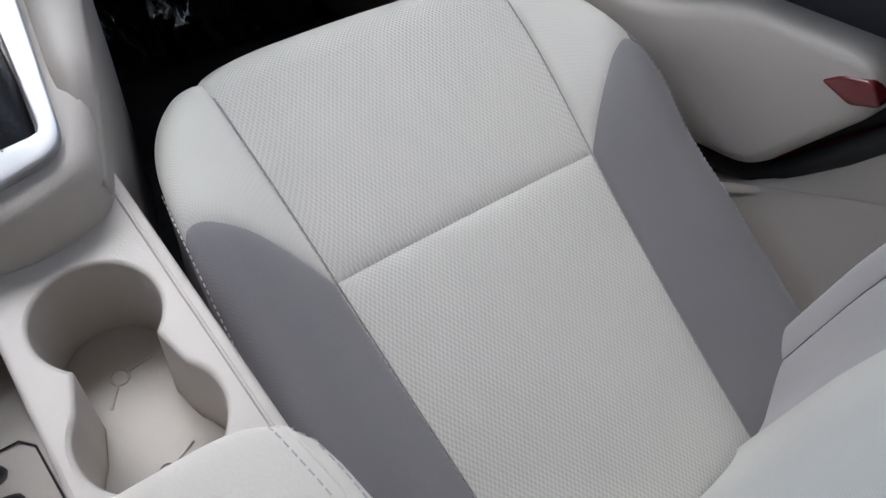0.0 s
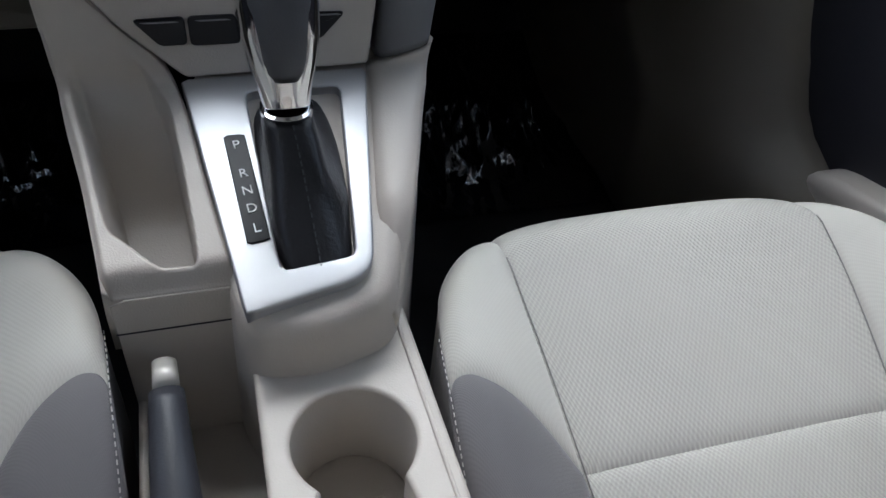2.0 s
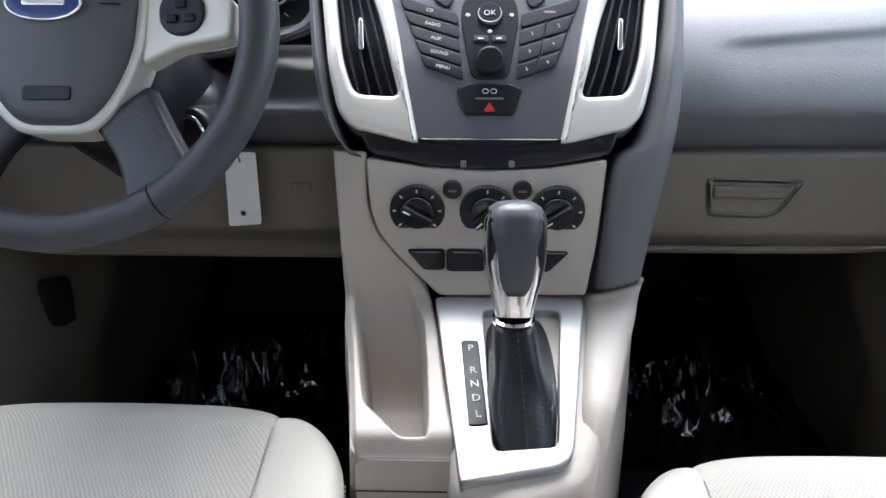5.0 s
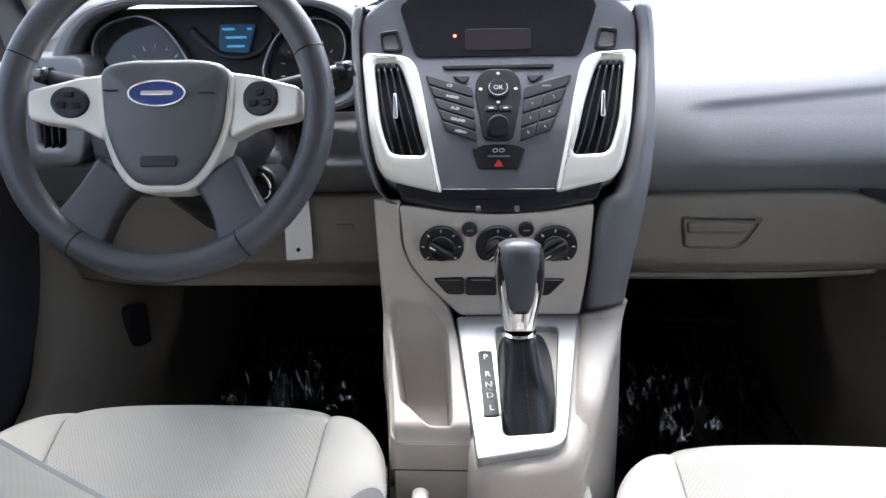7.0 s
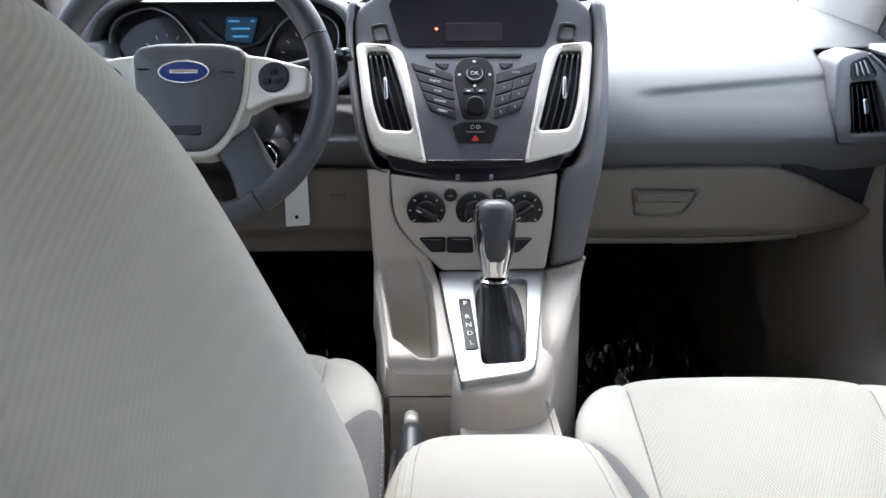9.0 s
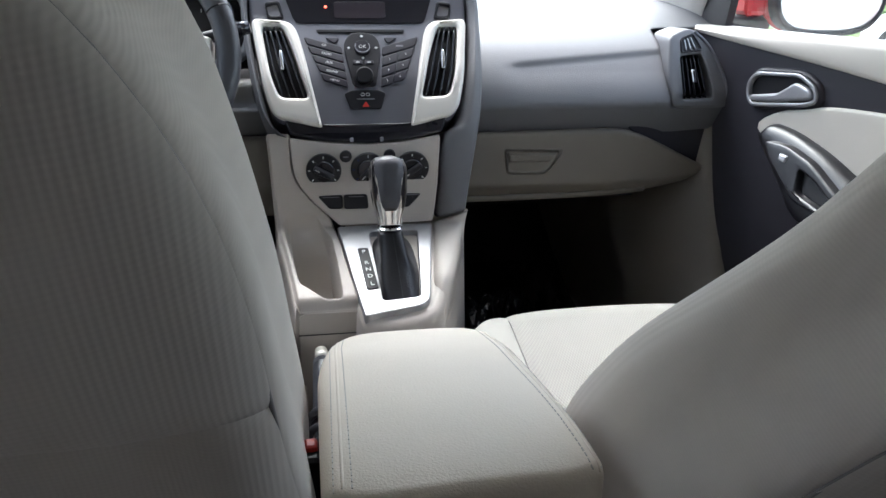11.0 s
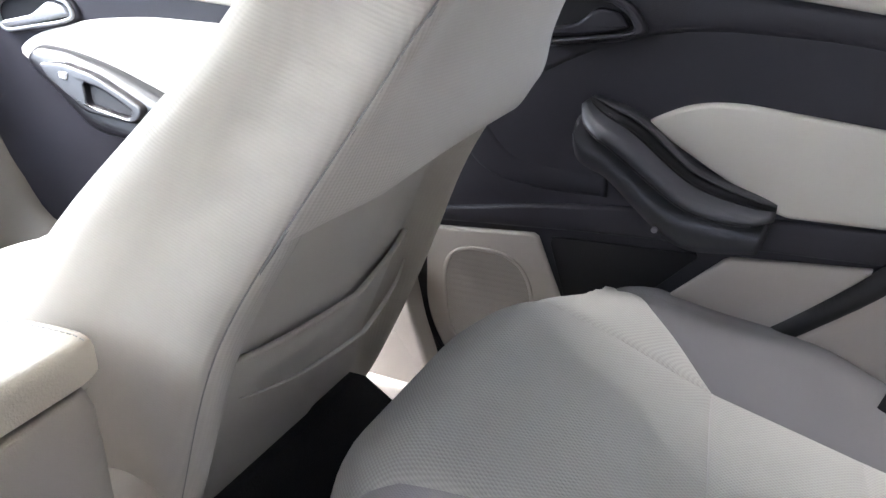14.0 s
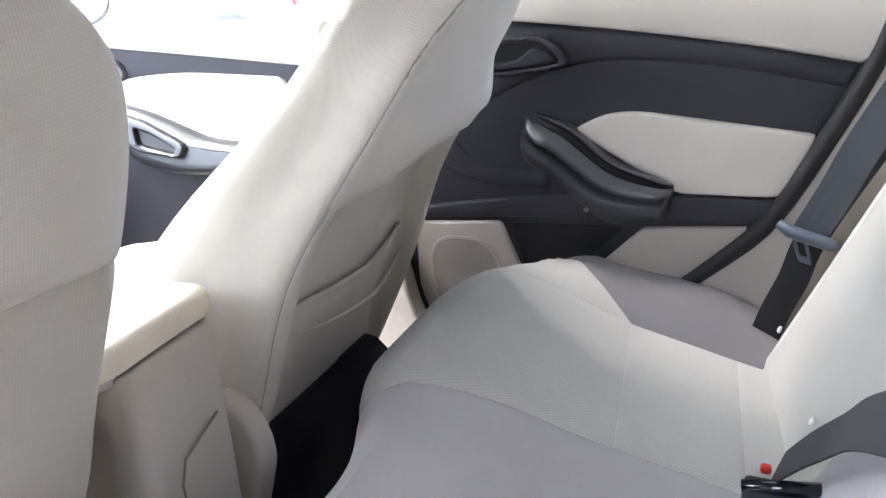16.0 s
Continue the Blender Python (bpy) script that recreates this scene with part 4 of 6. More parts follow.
part("radio_display", drape(rpoly([(-0.042, 0.77), (0.042, 0.77), (0.042, 0.745), (-0.042, 0.745)], 0.002), on_stack, 0, 0.003, 0.0005, n=40), material("dim_display", (0.03, 0.024, 0.03), 0.25), stack)
part("red_lamp", disc(0.0022, 0.001, 12, 0.0003, Matrix.Translation(on_stack(-0.055, 0.762, 0.003)) @ Matrix.Rotation(radians(50), 4, "X")), LED, stack, "small red warning light")
part("disc_slot", drape(rpoly([(-0.072, 0.7285), (0.072, 0.7285), (0.068, 0.7235), (-0.068, 0.7235)], 0.001), on_stack, 0, 0.0025, 0.001, n=60), BLACK, stack)
for s in (1, -1):
    outer = rpoly([(s * 0.174, 0.74), (s * 0.106, 0.735), (s * 0.092, 0.69), (s * 0.069, 0.586), (s * 0.145, 0.602), (s * 0.158, 0.65)], [0.012, 0.02, 0.05, 0.003, 0.02, 0.02])
    hole = rpoly([(s * 0.157, 0.727), (s * 0.124, 0.727), (s * 0.108, 0.69), (s * 0.088, 0.627), (s * 0.132, 0.629), (s * 0.145, 0.66)], [0.008, 0.01, 0.03, 0.008, 0.01, 0.03])
    vent = part("vent_frame", frame_on(outer, hole, on_stack, 0, 0.015, 0.005, 90, lip=0.0), PALE, stack, "silver vent frame")
    part("vent_well", drape(hole, on_stack, -0.01, 0.001, 0.0005, n=40), BLACK, vent)
    for i in range(4):
        w = (i + 0.6) / 4.2
        top, low = s * (0.124 + 0.033 * w), s * (0.088 + 0.046 * w)
        midu = s * (0.107 + 0.042 * w)
        part("vane", strip([(top - 0.0015, 0.726), (midu - 0.0015, 0.68), (low - 0.0015, 0.629)], [(top + 0.0015, 0.726), (midu + 0.0015, 0.68), (low + 0.0015, 0.629)], on_stack, 0.001, 0.012, 0.001, 12), GLOSS, vent, "gloss black vent vane")
    part("vane_tab", drape(rpoly([(s * 0.126, 0.692), (s * 0.131, 0.692), (s * 0.129, 0.665), (s * 0.123, 0.665)], 0.002), on_stack, 0.002, 0.0155, 0.002, n=24), CHROME, vent, "chrome vane tab")
    small_o = rpoly([(s * 0.152, 0.768), (s * 0.128, 0.771), (s * 0.121, 0.744), (s * 0.148, 0.744)], 0.005)
    small_h = rpoly([(s * 0.149, 0.763), (s * 0.132, 0.766), (s * 0.126, 0.748), (s * 0.145, 0.748)], 0.004)
    tw = part("tweeter", frame_on(small_o, small_h, on_stack, 0, 0.005, 0.0015, 48), BLACK, stack)
    part("tweeter_grille", drape(small_h, on_stack, 0, 0.002, 0.0005, n=24), STEEL, tw)
    A = [(s * 0.176, 0.80), (s * 0.178, 0.74), (s * 0.149, 0.60), (s * 0.124, 0.574)]
    B = [(s * 0.188, 0.79), (s * 0.188, 0.74), (s * 0.168, 0.625), (s * 0.14, 0.578)]
    if s > 0:
        A += [(0.114, 0.50), (0.108, 0.442)]
        B = [(0.197, 0.79), (0.198, 0.74), (0.187, 0.625), (0.178, 0.575), (0.166, 0.51), (0.156, 0.452)]
    part("side_fin", strip(A, B, on_stack, -0.13, 0.012, 0.013, 60), PAD, stack, "curved charcoal side fin")
part("lower_slot", drape(rpoly([(-0.128, 0.602), (-0.08, 0.592), (0.08, 0.592), (0.128, 0.602), (0.119, 0.578), (0.06, 0.567), (0, 0.563), (-0.06, 0.567), (-0.119, 0.578)], 0.006), on_stack, -0.02, 0.006, 0.003, n=90, inner=6), GLOSS, stack)
for u in (-0.025, 0.022):
    part("slot_stud", drape(rpoly([(u - 0.003, 0.572), (u + 0.003, 0.572), (u + 0.003, 0.565), (u - 0.003, 0.565)], 0.001), on_stack, 0, 0.008, 0.001, n=16), STEEL, stack)

# radio keys
island = part("control_island", drape(rpoly([(-0.028, 0.712), (-0.016, 0.723), (0.016, 0.723), (0.028, 0.712), (0.029, 0.695), (0.018, 0.645), (-0.018, 0.645), (-0.029, 0.695)], 0.008), on_stack, 0, 0.004, 0.002, n=70), BLACK, stack, "black control island")
part("select_key", disc(0.0125, 0.004, 28, 0.001, Matrix.Translation(on_stack(0, 0.7, 0.0035)) @ Matrix.Rotation(radians(58), 4, "X")), DARK, island)
ok_m = Matrix.Translation(on_stack(0, 0.7, 0.0078)) @ Matrix.Rotation(radians(50), 4, "X")
part("select_ring", tube([ok_m @ Vector((0.0115 * math.cos(a), 0.0105 * math.sin(a), 0)) for a in (math.tau * i / 28 for i in range(28))], 0.0006, 5, closed=True), SILVER, island)
lettering("select_text", "OK", 0.0085, ok_m, MARK, island)
part("volume_knob", disc(0.0135, 0.016, 32, 0.003, Matrix.Translation(on_stack(0, 0.659, 0.002)) @ Matrix.Rotation(radians(66), 4, "X")), BLACK, island, "black volume knob")
for u in (-0.009, 0.009):
    part("skip_key", drape(rpoly([(u - 0.0075, 0.6815), (u + 0.0075, 0.6815), (u + 0.0075, 0.676), (u - 0.0075, 0.676)], 0.001), on_stack, 0, 0.0055, 0.001, n=24), DARK, island)
    part("skip_mark", drape(rpoly([(u - 0.003, 0.6795), (u + 0.003, 0.6795), (u + 0.003, 0.678), (u - 0.003, 0.678)], 0.0003, 1), on_stack, 0.005, 0.006, 0.0002, n=12), MARK, island)
for u, v in ((-0.022, 0.7), (0.022, 0.7), (0, 0.717), (0, 0.6855)):
    part("arrow_key", drape(rpoly([(u - 0.003, v), (u, v + 0.002), (u + 0.003, v), (u, v - 0.002)], 0.0005, 1), on_stack, 0.003, 0.0048, 0.0003, n=12), MARK, island)
for s in (1, -1):
    rows_n = 5 if s < 0 else 4
    top_o, top_i, low_i, low_o = Vector((s * 0.094, 0.719)), Vector((s * 0.031, 0.703)), Vector((s * 0.025, 0.643)), Vector((s * 0.064, 0.655))
    for r in range(rows_n):
        a0, a1 = (r + 0.07) / rows_n, (r + 0.93) / rows_n
        cells = ((0.02, 0.98),) if (s < 0 or r == 0) else ((0.02, 0.49), (0.51, 0.98))
        for c0, c1 in cells:
            def at(cc, rr):
                o, i = top_o.lerp(low_o, rr), top_i.lerp(low_i, rr)
                return tuple(o.lerp(i, cc))
            quad = [at(c0, a0), at(c1, a0), at(c1, a1), at(c0, a1)]
            key = part("radio_key", drape(rpoly(quad, 0.002, 3), on_stack, 0, 0.003, 0.0012, n=32, inner=2), DARK, stack)
            m0 = Vector(at((c0 + c1) / 2, (a0 + a1) / 2))
            words = ("CD", "RADIO", "AUX", "SOUND", "MENU")[r] if s < 0 else ("", "12", "34", "56")[r]
            if s > 0 and words:
                words = words[1 if c0 < 0.3 else 0]
            place = Matrix.Translation(on_stack(m0.x, m0.y, 0.0033)) @ Matrix.Rotation(radians(50), 4, "X") @ Matrix.Rotation(radians(-13 if s < 0 else 13), 4, "Z")
            if words:
                lettering("key_text", words, 0.0052, place, MARK, key)
            else:
                part("key_mark", drape(rpoly([(m0.x - 0.006, m0.y + 0.0012), (m0.x + 0.006, m0.y + 0.0012), (m0.x + 0.006, m0.y - 0.0012), (m0.x - 0.006, m0.y - 0.0012)], 0.0003, 1), on_stack, 0.002, 0.0034, 0.0002, n=12), STEEL, key)
    part("preset_key", drape(rpoly([(s * 0.058, 0.716), (s * 0.036, 0.716), (s * 0.04, 0.709), (s * 0.045, 0.708)], 0.002, 3), on_stack, 0, 0.003, 0.001, n=28), DARK, stack)
haz = part("hazard_plate", drape(rpoly([(-0.033, 0.636), (-0.02, 0.641), (0.02, 0.641), (0.033, 0.636), (0.024, 0.613), (-0.024, 0.613)], 0.003), on_stack, 0, 0.003, 0.0015, n=60), BLACK, stack, "black hazard switch plate")
part("hazard_bar", drape(rpoly([(-0.015, 0.6285), (0.015, 0.6285), (0.015, 0.6265), (-0.015, 0.6265)], 0.0005, 1), on_stack, 0.002, 0.0036, 0.0003, n=16), STEEL, haz)
part("hazard_mark", drape(rpoly([(0, 0.6245), (0.006, 0.616), (-0.006, 0.616)], 0.001, 2), on_stack, 0.002, 0.0036, 0.0002, n=18), REDBTN, haz, "red warning triangle")
for u in (-0.004, 0.004):
    part("lock_mark", tube([on_stack(u + 0.003 * math.cos(a), 0.634 + 0.002 * math.sin(a), 0.0035) for a in (math.tau * i / 12 for i in range(12))], 0.0005, 4, closed=True), MARK, haz)

# heater panel
part("heater_panel", drape(rpoly([(-0.122, 0.574), (-0.06, 0.565), (0, 0.562), (0.06, 0.565), (0.116, 0.574), (0.11, 0.49), (0.101, 0.437), (-0.048, 0.435), (-0.09, 0.474), (-0.116, 0.508)], [0.004, 0.01, 0.01, 0.01, 0.004, 0.02, 0.004, 0.004, 0.03, 0.03]), on_stack, -0.05, 0.005, 0.003, n=140, inner=10), BEIGE, stack, "pale heater control panel")
for i, turn in ((-1, 150), (0, 225), (1, 215)):
    m = Matrix.Translation(on_stack(0.0695 * i - 0.001, 0.5235, 0.004)) @ Matrix.Rotation(radians(97), 4, "X")
    dial = part("dial", disc(0.0275, 0.006, 44, 0.002, m), BLACK, stack, "black heater dial")
    part("dial_knob", disc(0.0175, 0.012, 36, 0.003, m), GLOSS, dial)
    mm = m @ Matrix.Rotation(radians(turn), 4, "Z")
    part("grip", rbox((0.034, 0.009, 0.012), (0, 0, 0.014), 0.003, turn=None), BLACK, dial).matrix_local = mm
    part("pointer", rbox((0.008, 0.0016, 0.001), (0.011, 0, 0.0202), 0.0003, 1), MARK, dial).matrix_local = mm
    for k in range(7):
        a = radians(-40 + 260 * k / 6)
        part("dial_mark", rbox((0.0035, 0.0016, 0.0006), (0.0225, 0, 0.0062), 0, 1), MARK if i else (BLUE if k > 3 else REDBTN if k < 1 else MARK), dial).matrix_local = m @ Matrix.Rotation(a, 4, "Z")
for u in (-0.0355, 0.0335):
    m = Matrix.Translation(on_stack(u, 0.5445, 0.004)) @ Matrix.Rotation(radians(97), 4, "X")
    b0 = part("round_button", disc(0.0095, 0.006, 26, 0.0015, m), BLACK, stack)
    part("button_mark", rbox((0.008, 0.002, 0.0006), (0, 0, 0.0062), 0, 1), STEEL, b0).matrix_local = m
for poly in ([(-0.082, 0.483), (-0.043, 0.484), (-0.043, 0.462), (-0.064, 0.462)], [(-0.041, 0.484), (-0.004, 0.484), (-0.002, 0.461), (-0.041, 0.461)], [(0.048, 0.483), (0.083, 0.482), (0.062, 0.461), (0.048, 0.461)]):
    key = part("rocker_switch", drape(rpoly(poly, 0.004), on_stack, 0, 0.009, 0.002, n=40), BLACK, stack, "black rocker switch")
    part("switch_line", drape(rpoly([(poly[0][0] + 0.006, 0.4815), (poly[1][0] - 0.004, 0.4815), (poly[1][0] - 0.004, 0.4803), (poly[0][0] + 0.006, 0.4803)], 0.0002, 1), on_stack, 0.008, 0.0097, 0.0002, n=12), STEEL, key)

# ---- console ----
console = thing("centre_console", "pale plastic centre console with cup holders", "console")


def gate_z(y):
    return 0.43 + 0.30 * (y + 0.045)


def on_gate(u, v, h):
    return (u, v - 0.287 * h, gate_z(v) + 0.958 * h)


def flow(u, w, h):
    """Down the face of the stack and on along the shifter's slope; w in metres from the stack's foot at height 0.60."""
    if w <= 0.155:
        return on_stack(u - CX, 0.60 - w, h)
    if w >= 0.175:
        return on_gate(u, -0.045 - (w - 0.165), h)
    k = (w - 0.155) / 0.02
    return tuple(Vector(on_stack(u - CX, 0.60 - w, h)).lerp(Vector(on_gate(u, -0.045 - (w - 0.165), h)), k))


def block(poly, radii, sink):
    pts = rpoly(poly, radii, 5)
    rings = [[(x, y, max(0.03, gate_z(y) - dz - sink)) for x, y in inset(pts, -out)] for out, dz in ((0.008, 0.42), (0.006, 0.2), (0.002, 0.06), (0.0, 0.02))]
    rings += [[(x, y, gate_z(y) - dz - sink) for x, y in inset(pts, d)] for d, dz in ((0.002, 0.012), (0.006, 0.006), (0.014, 0.004))]
    return loft(rings)


part("shifter_block", block([(-0.03, 0.0), (-0.05, -0.05), (-0.036, -0.15), (-0.03, -0.23), (-0.02, -0.262), (0.03, -0.268), (0.085, -0.25), (0.1, -0.21), (0.12, -0.15), (0.15, -0.05), (0.165, 0.0)], [0.005, 0.02, 0.02, 0.03, 0.03, 0.02, 0.03, 0.03, 0.02, 0.02, 0.005], 0.0), BEIGE, console)
part("column_body", block([(-0.146, 0.0), (-0.14, -0.05), (-0.12, -0.15), (-0.113, -0.207), (-0.03, -0.207), (-0.03, 0.0)], [0.005, 0.02, 0.02, 0.01, 0.01, 0.005], 0.085), BEIGE, console)
col_l = [(-0.15, 0.02), (-0.146, 0.10), (-0.142, 0.165), (-0.13, 0.23), (-0.121, 0.29), (-0.114, 0.343)]
col_r = [(-0.117, 0.02), (-0.115, 0.08), (-0.092, 0.12), (-0.053, 0.165), (-0.036, 0.27), (-0.024, 0.343)]
left_edge, right_edge = ([tuple(p.xy) for p in resample_open(c, 60)] for c in (col_l, col_r))
upper = [p for p in left_edge if p[1] < 0.128] + [p for p in right_edge if p[1] < 0.128][::-1]
part("column_top", drape(upper, flow, -0.06, 0.0014, 0.003, n=70, inner=4), BEIGE, console)


def scoop(a, b):
    """The column's face beside the gate, hollowed into an open tray that deepens towards its foot."""
    w = 0.118 + 0.225 * b
    lo, hi = (mix(sorted((p[1], p[0]) for p in e), w) for e in (left_edge, right_edge))
    u = lo + (hi - lo) * a
    bl, br = lo + 0.011 + 0.004 * step(0.25, 0.335, w), mix([(0.13, -0.09), (0.16, -0.074), (0.19, -0.061), (0.25, -0.055), (0.31, -0.051), (0.34, -0.051)], w)
    inside = step(bl - 0.002, bl + 0.007, u) * step(br + 0.002, br - 0.004, u)
    foot = 0.326 - 0.032 * step(bl + 0.03, bl - 0.004, u)
    depth = 0.08 * step(0.14, 0.25, w) * step(foot + 0.004, foot - 0.009, w)
    edge = 0.006 * (step(0.06, 0, a) + step(0.975, 1, a)) + 0.016 * step(0.9, 1, b) ** 2
    return flow(u, w, 0.002 - depth * inside - edge)


grid = [[scoop(i / 70, j / 110) for i in range(71)] for j in range(111)]
grid.append([flow(x, 0.343, -0.075) for x in (left_edge[-1][0] + (right_edge[-1][0] - left_edge[-1][0]) * i / 70 for i in range(71))])
part("side_tray", mesh_of([p for r in grid for p in r], [(j * 71 + i, j * 71 + i + 1, j * 71 + 72 + i, j * 71 + 71 + i) for j in range(111) for i in range(70)]), BEIGE, console, "pale open tray beside the gate")
part("side_wall", loft([[flow(u - du, w, h) for h, du in ((-0.004, 0.0), (-0.03, 0.003), (-0.09, 0.008), (-0.09, -0.01), (-0.03, -0.01))] for u, w in left_edge]), BEIGE, console)
part("gate_rail", strip([(0.106, 0.162), (0.092, 0.25), (0.076, 0.352), (0.068, 0.37)], [(0.166, 0.148), (0.148, 0.20), (0.117, 0.30), (0.09, 0.375)], lambda u, w, h: flow(u, w, h - 0.034 * step(0.29, 0.375, w)), -0.06, 0.004, 0.012, 40), BEIGE, console)
part("column_front", drape(rpoly([(-0.114, 0.1), (-0.018, 0.1), (-0.018, 0.3635), (-0.112, 0.3635)], 0.001), lambda u, v, h: (u, -0.2 - h, v), 0, 0.0195, 0.001, n=50), BEIGE, console)
bez = rpoly([(-0.049, -0.046), (0.103, -0.046), (0.072, -0.238), (-0.021, -0.256)], [0.003, 0.003, 0.02, 0.004])
hole = rpoly([(0.0, -0.064), (0.077, -0.064), (0.061, -0.221), (0.007, -0.226)], 0.006)
gate = part("gate_bezel", frame_on(bez, hole, on_gate, -0.01, 0.006, 0.002, 90, lip=-0.008), SILVER, console, "satin silver gate surround")
part("gate_well", drape(hole, on_gate, -0.03, -0.006, 0.001, n=40), BLACK, console)
plate = part("letter_plate", drape(rpoly([(-0.0215, -0.106), (-0.005, -0.106), (0.003, -0.201), (-0.014, -0.203)], 0.002), on_gate, 0, 0.0075, 0.001, n=50), BLACK, gate, "black gear letter plate")
slope = Matrix.Rotation(math.atan(0.30), 4, "X")
for ch, y in (("P", -0.1165), ("R", -0.143), ("N", -0.1585), ("D", -0.174), ("L", -0.191)):
    u = -0.0135 + (-0.105 - y) * 0.09
    lettering("letter", ch, 0.0112, Matrix.Translation(on_gate(u, y, 0.0078)) @ slope @ Matrix.Rotation(radians(6), 4, "Z"), MARK, plate)

# cup holders
def cup_outline():
    out = []
    for i in range(41):
        a = radians(-140 + 280 * i / 40) + math.pi / 2
        out.append((0.04 + 0.0435 * math.cos(a), -0.329 + 0.0435 * math.sin(a)))
    for i in range(31):
        a = radians(-130 + 260 * i / 30) - math.pi / 2
        out.append((0.038 + 0.0475 * math.cos(a), -0.424 + 0.045 * math.sin(a)))
    return rpoly(out, 0.004, 2)


flat = lambda u, v, h: (u, v, 0.305 + h)
tray_o = rpoly([(-0.022, -0.20), (0.102, -0.20), (0.112, -0.56), (-0.022, -0.56)], [0.004, 0.004, 0.004, 0.004])
part("tray", frame_on(tray_o, cup_outline(), flat, -0.27, 0.005, 0.004, 160, lip=-0.085, centre=(0.038, -0.377)), BEIGE, console)
part("cup_floor", drape(cup_outline(), flat, -0.095, -0.084, 0.001, n=90), BEIGE, console)
for cx, cy, turn in ((0.037, -0.331, 0), (0.035, -0.421, 15)):
    ring = [(cx + 0.0068 * math.cos(a), cy + 0.0068 * math.sin(a), 0.2215) for a in (math.tau * i / 24 for i in range(24))]
    rib = part("cup_rib", tube(ring, 0.0012, 6, closed=True), BEIGE, console)
    for ang in (10 + turn, 235 + turn):
        d = Vector((math.cos(radians(ang)), math.sin(radians(ang)), 0))
        part("rib_arm", tube([Vector((cx, cy, 0.2215)) + d * 0.0068, Vector((cx, cy, 0.2215)) + d * 0.028], 0.0012, 6), BEIGE, rib)
part("tray_ridge", tube([(0.093, -0.22, 0.3105), (0.101, -0.5, 0.3105)], 0.0016, 6), BEIGE, console)
well = lambda u, v, h: (u, v, 0.2 + h)
part("brake_well", drape(rpoly([(-0.112, -0.19), (-0.018, -0.19), (-0.018, -0.55), (-0.112, -0.55)], 0.005), well, -0.15, 0.0, 0.003, n=60), BEIGE, console)
part("well_wall", strip([(-0.113, -0.19), (-0.108, -0.55)], [(-0.106, -0.19), (-0.101, -0.55)], well, -0.15, 0.05, 0.003, 20), BEIGE, console)
part("well_line", tube([(-0.06, -0.33, 0.2015), (-0.045, -0.33, 0.2015), (-0.036, -0.34, 0.2015), (-0.03, -0.45, 0.2015)], 0.001, 5), DARK, console)
part("seam_line", tube([(-0.113, -0.2195, 0.33), (-0.06, -0.2195, 0.33), (-0.024, -0.2195, 0.33)], 0.0009, 5), DARK, console)

# armrest box and lid
box = rpoly([(-0.06, -0.545), (0.07, -0.545), (0.08, -0.835), (0.068, -0.862), (-0.05, -0.866), (-0.062, -0.84)], [0.02, 0.02, 0.02, 0.02, 0.02, 0.02])
part("armrest_box", loft([[(x, y, z if z < 0.4 else z + 0.04 * step(-0.55, -0.8, y)) for x, y in inset(box, d)] for d, z in ((0.012, 0.02), (0.006, 0.2), (0.0, 0.4), (0.0, 0.445), (0.004, 0.458), (0.01, 0.462))]), BEIGE, console, "pale storage box under the armrest")
part("box_groove", tube([(-0.022, -0.8675, 0.05), (-0.022, -0.8675, 0.36), (-0.012, -0.8675, 0.385), (0.045, -0.865, 0.405)], 0.0014, 6), SHADED_BEIGE, console)
armrest = thing("armrest", "cream leatherette armrest lid with double stitching", "armrest")


def on_lid(u, v, h):
    t = min(1, max(0, (-0.53 - v) / 0.32))
    return (u, v, 0.455 + 0.041 * step(0, 0.95, t) + h * (0.75 + 0.25 * step(0, 0.3, t)) - 0.35 * u * u * min(1, max(0, h) / 0.02))


lid_outline = rpoly([(-0.07, -0.529), (0.086, -0.527), (0.094, -0.62), (0.093, -0.842), (0.07, -0.853), (-0.06, -0.857), (-0.085, -0.846), (-0.086, -0.62)], [0.04, 0.04, 0.05, 0.018, 0.02, 0.02, 0.018, 0.05])
lid = part("lid", drape(lid_outline, on_lid, 0.009, 0.036, 0.011, n=140, inner=10, dome=0.003), HIDE, armrest)
part("lid_base", drape(inset(resample(lid_outline, 100), 0.008), on_lid, -0.004, 0.011, 0.003), BEIGE, armrest)
lid_top = BVHTree.FromPolygons([v.co.copy() for v in lid.data.vertices], [tuple(p.vertices) for p in lid.data.polygons])


def lid_line(s, i, k, up):
    """A point of the seam along one side of the lid, k metres inwards, laid on the lid's surface."""
    t = i / 60
    u = (0.081 + 0.006 * t if s > 0 else -0.068 - 0.004 * t) - s * (k + 0.05 * max(0, 0.14 - t) ** 1.3)
    at = None
    while at is None:
        at = lid_top.ray_cast(Vector((u, -0.536 - 0.305 * t, 0.7)), Vector((0, 0, -1)))[0]
        u *= 0.97
    return at + Vector((0, 0, up))


for s in (1, -1):
    for k in (-0.0055, 0.0055):
        stitches("stitching", [lid_line(s, i, k, 0.0003) for i in range(61)], GTHREAD, armrest, 0.0036, 0.0022, 0.00045)
    part("seam", tube([lid_line(s, i, 0.0, -0.0006) for i in range(61)], 0.0013, 8), HIDE, armrest)

# ---- gear lever ----
shifter = thing("gear_lever", "chrome and black automatic gear lever with a leather boot", "gear lever")


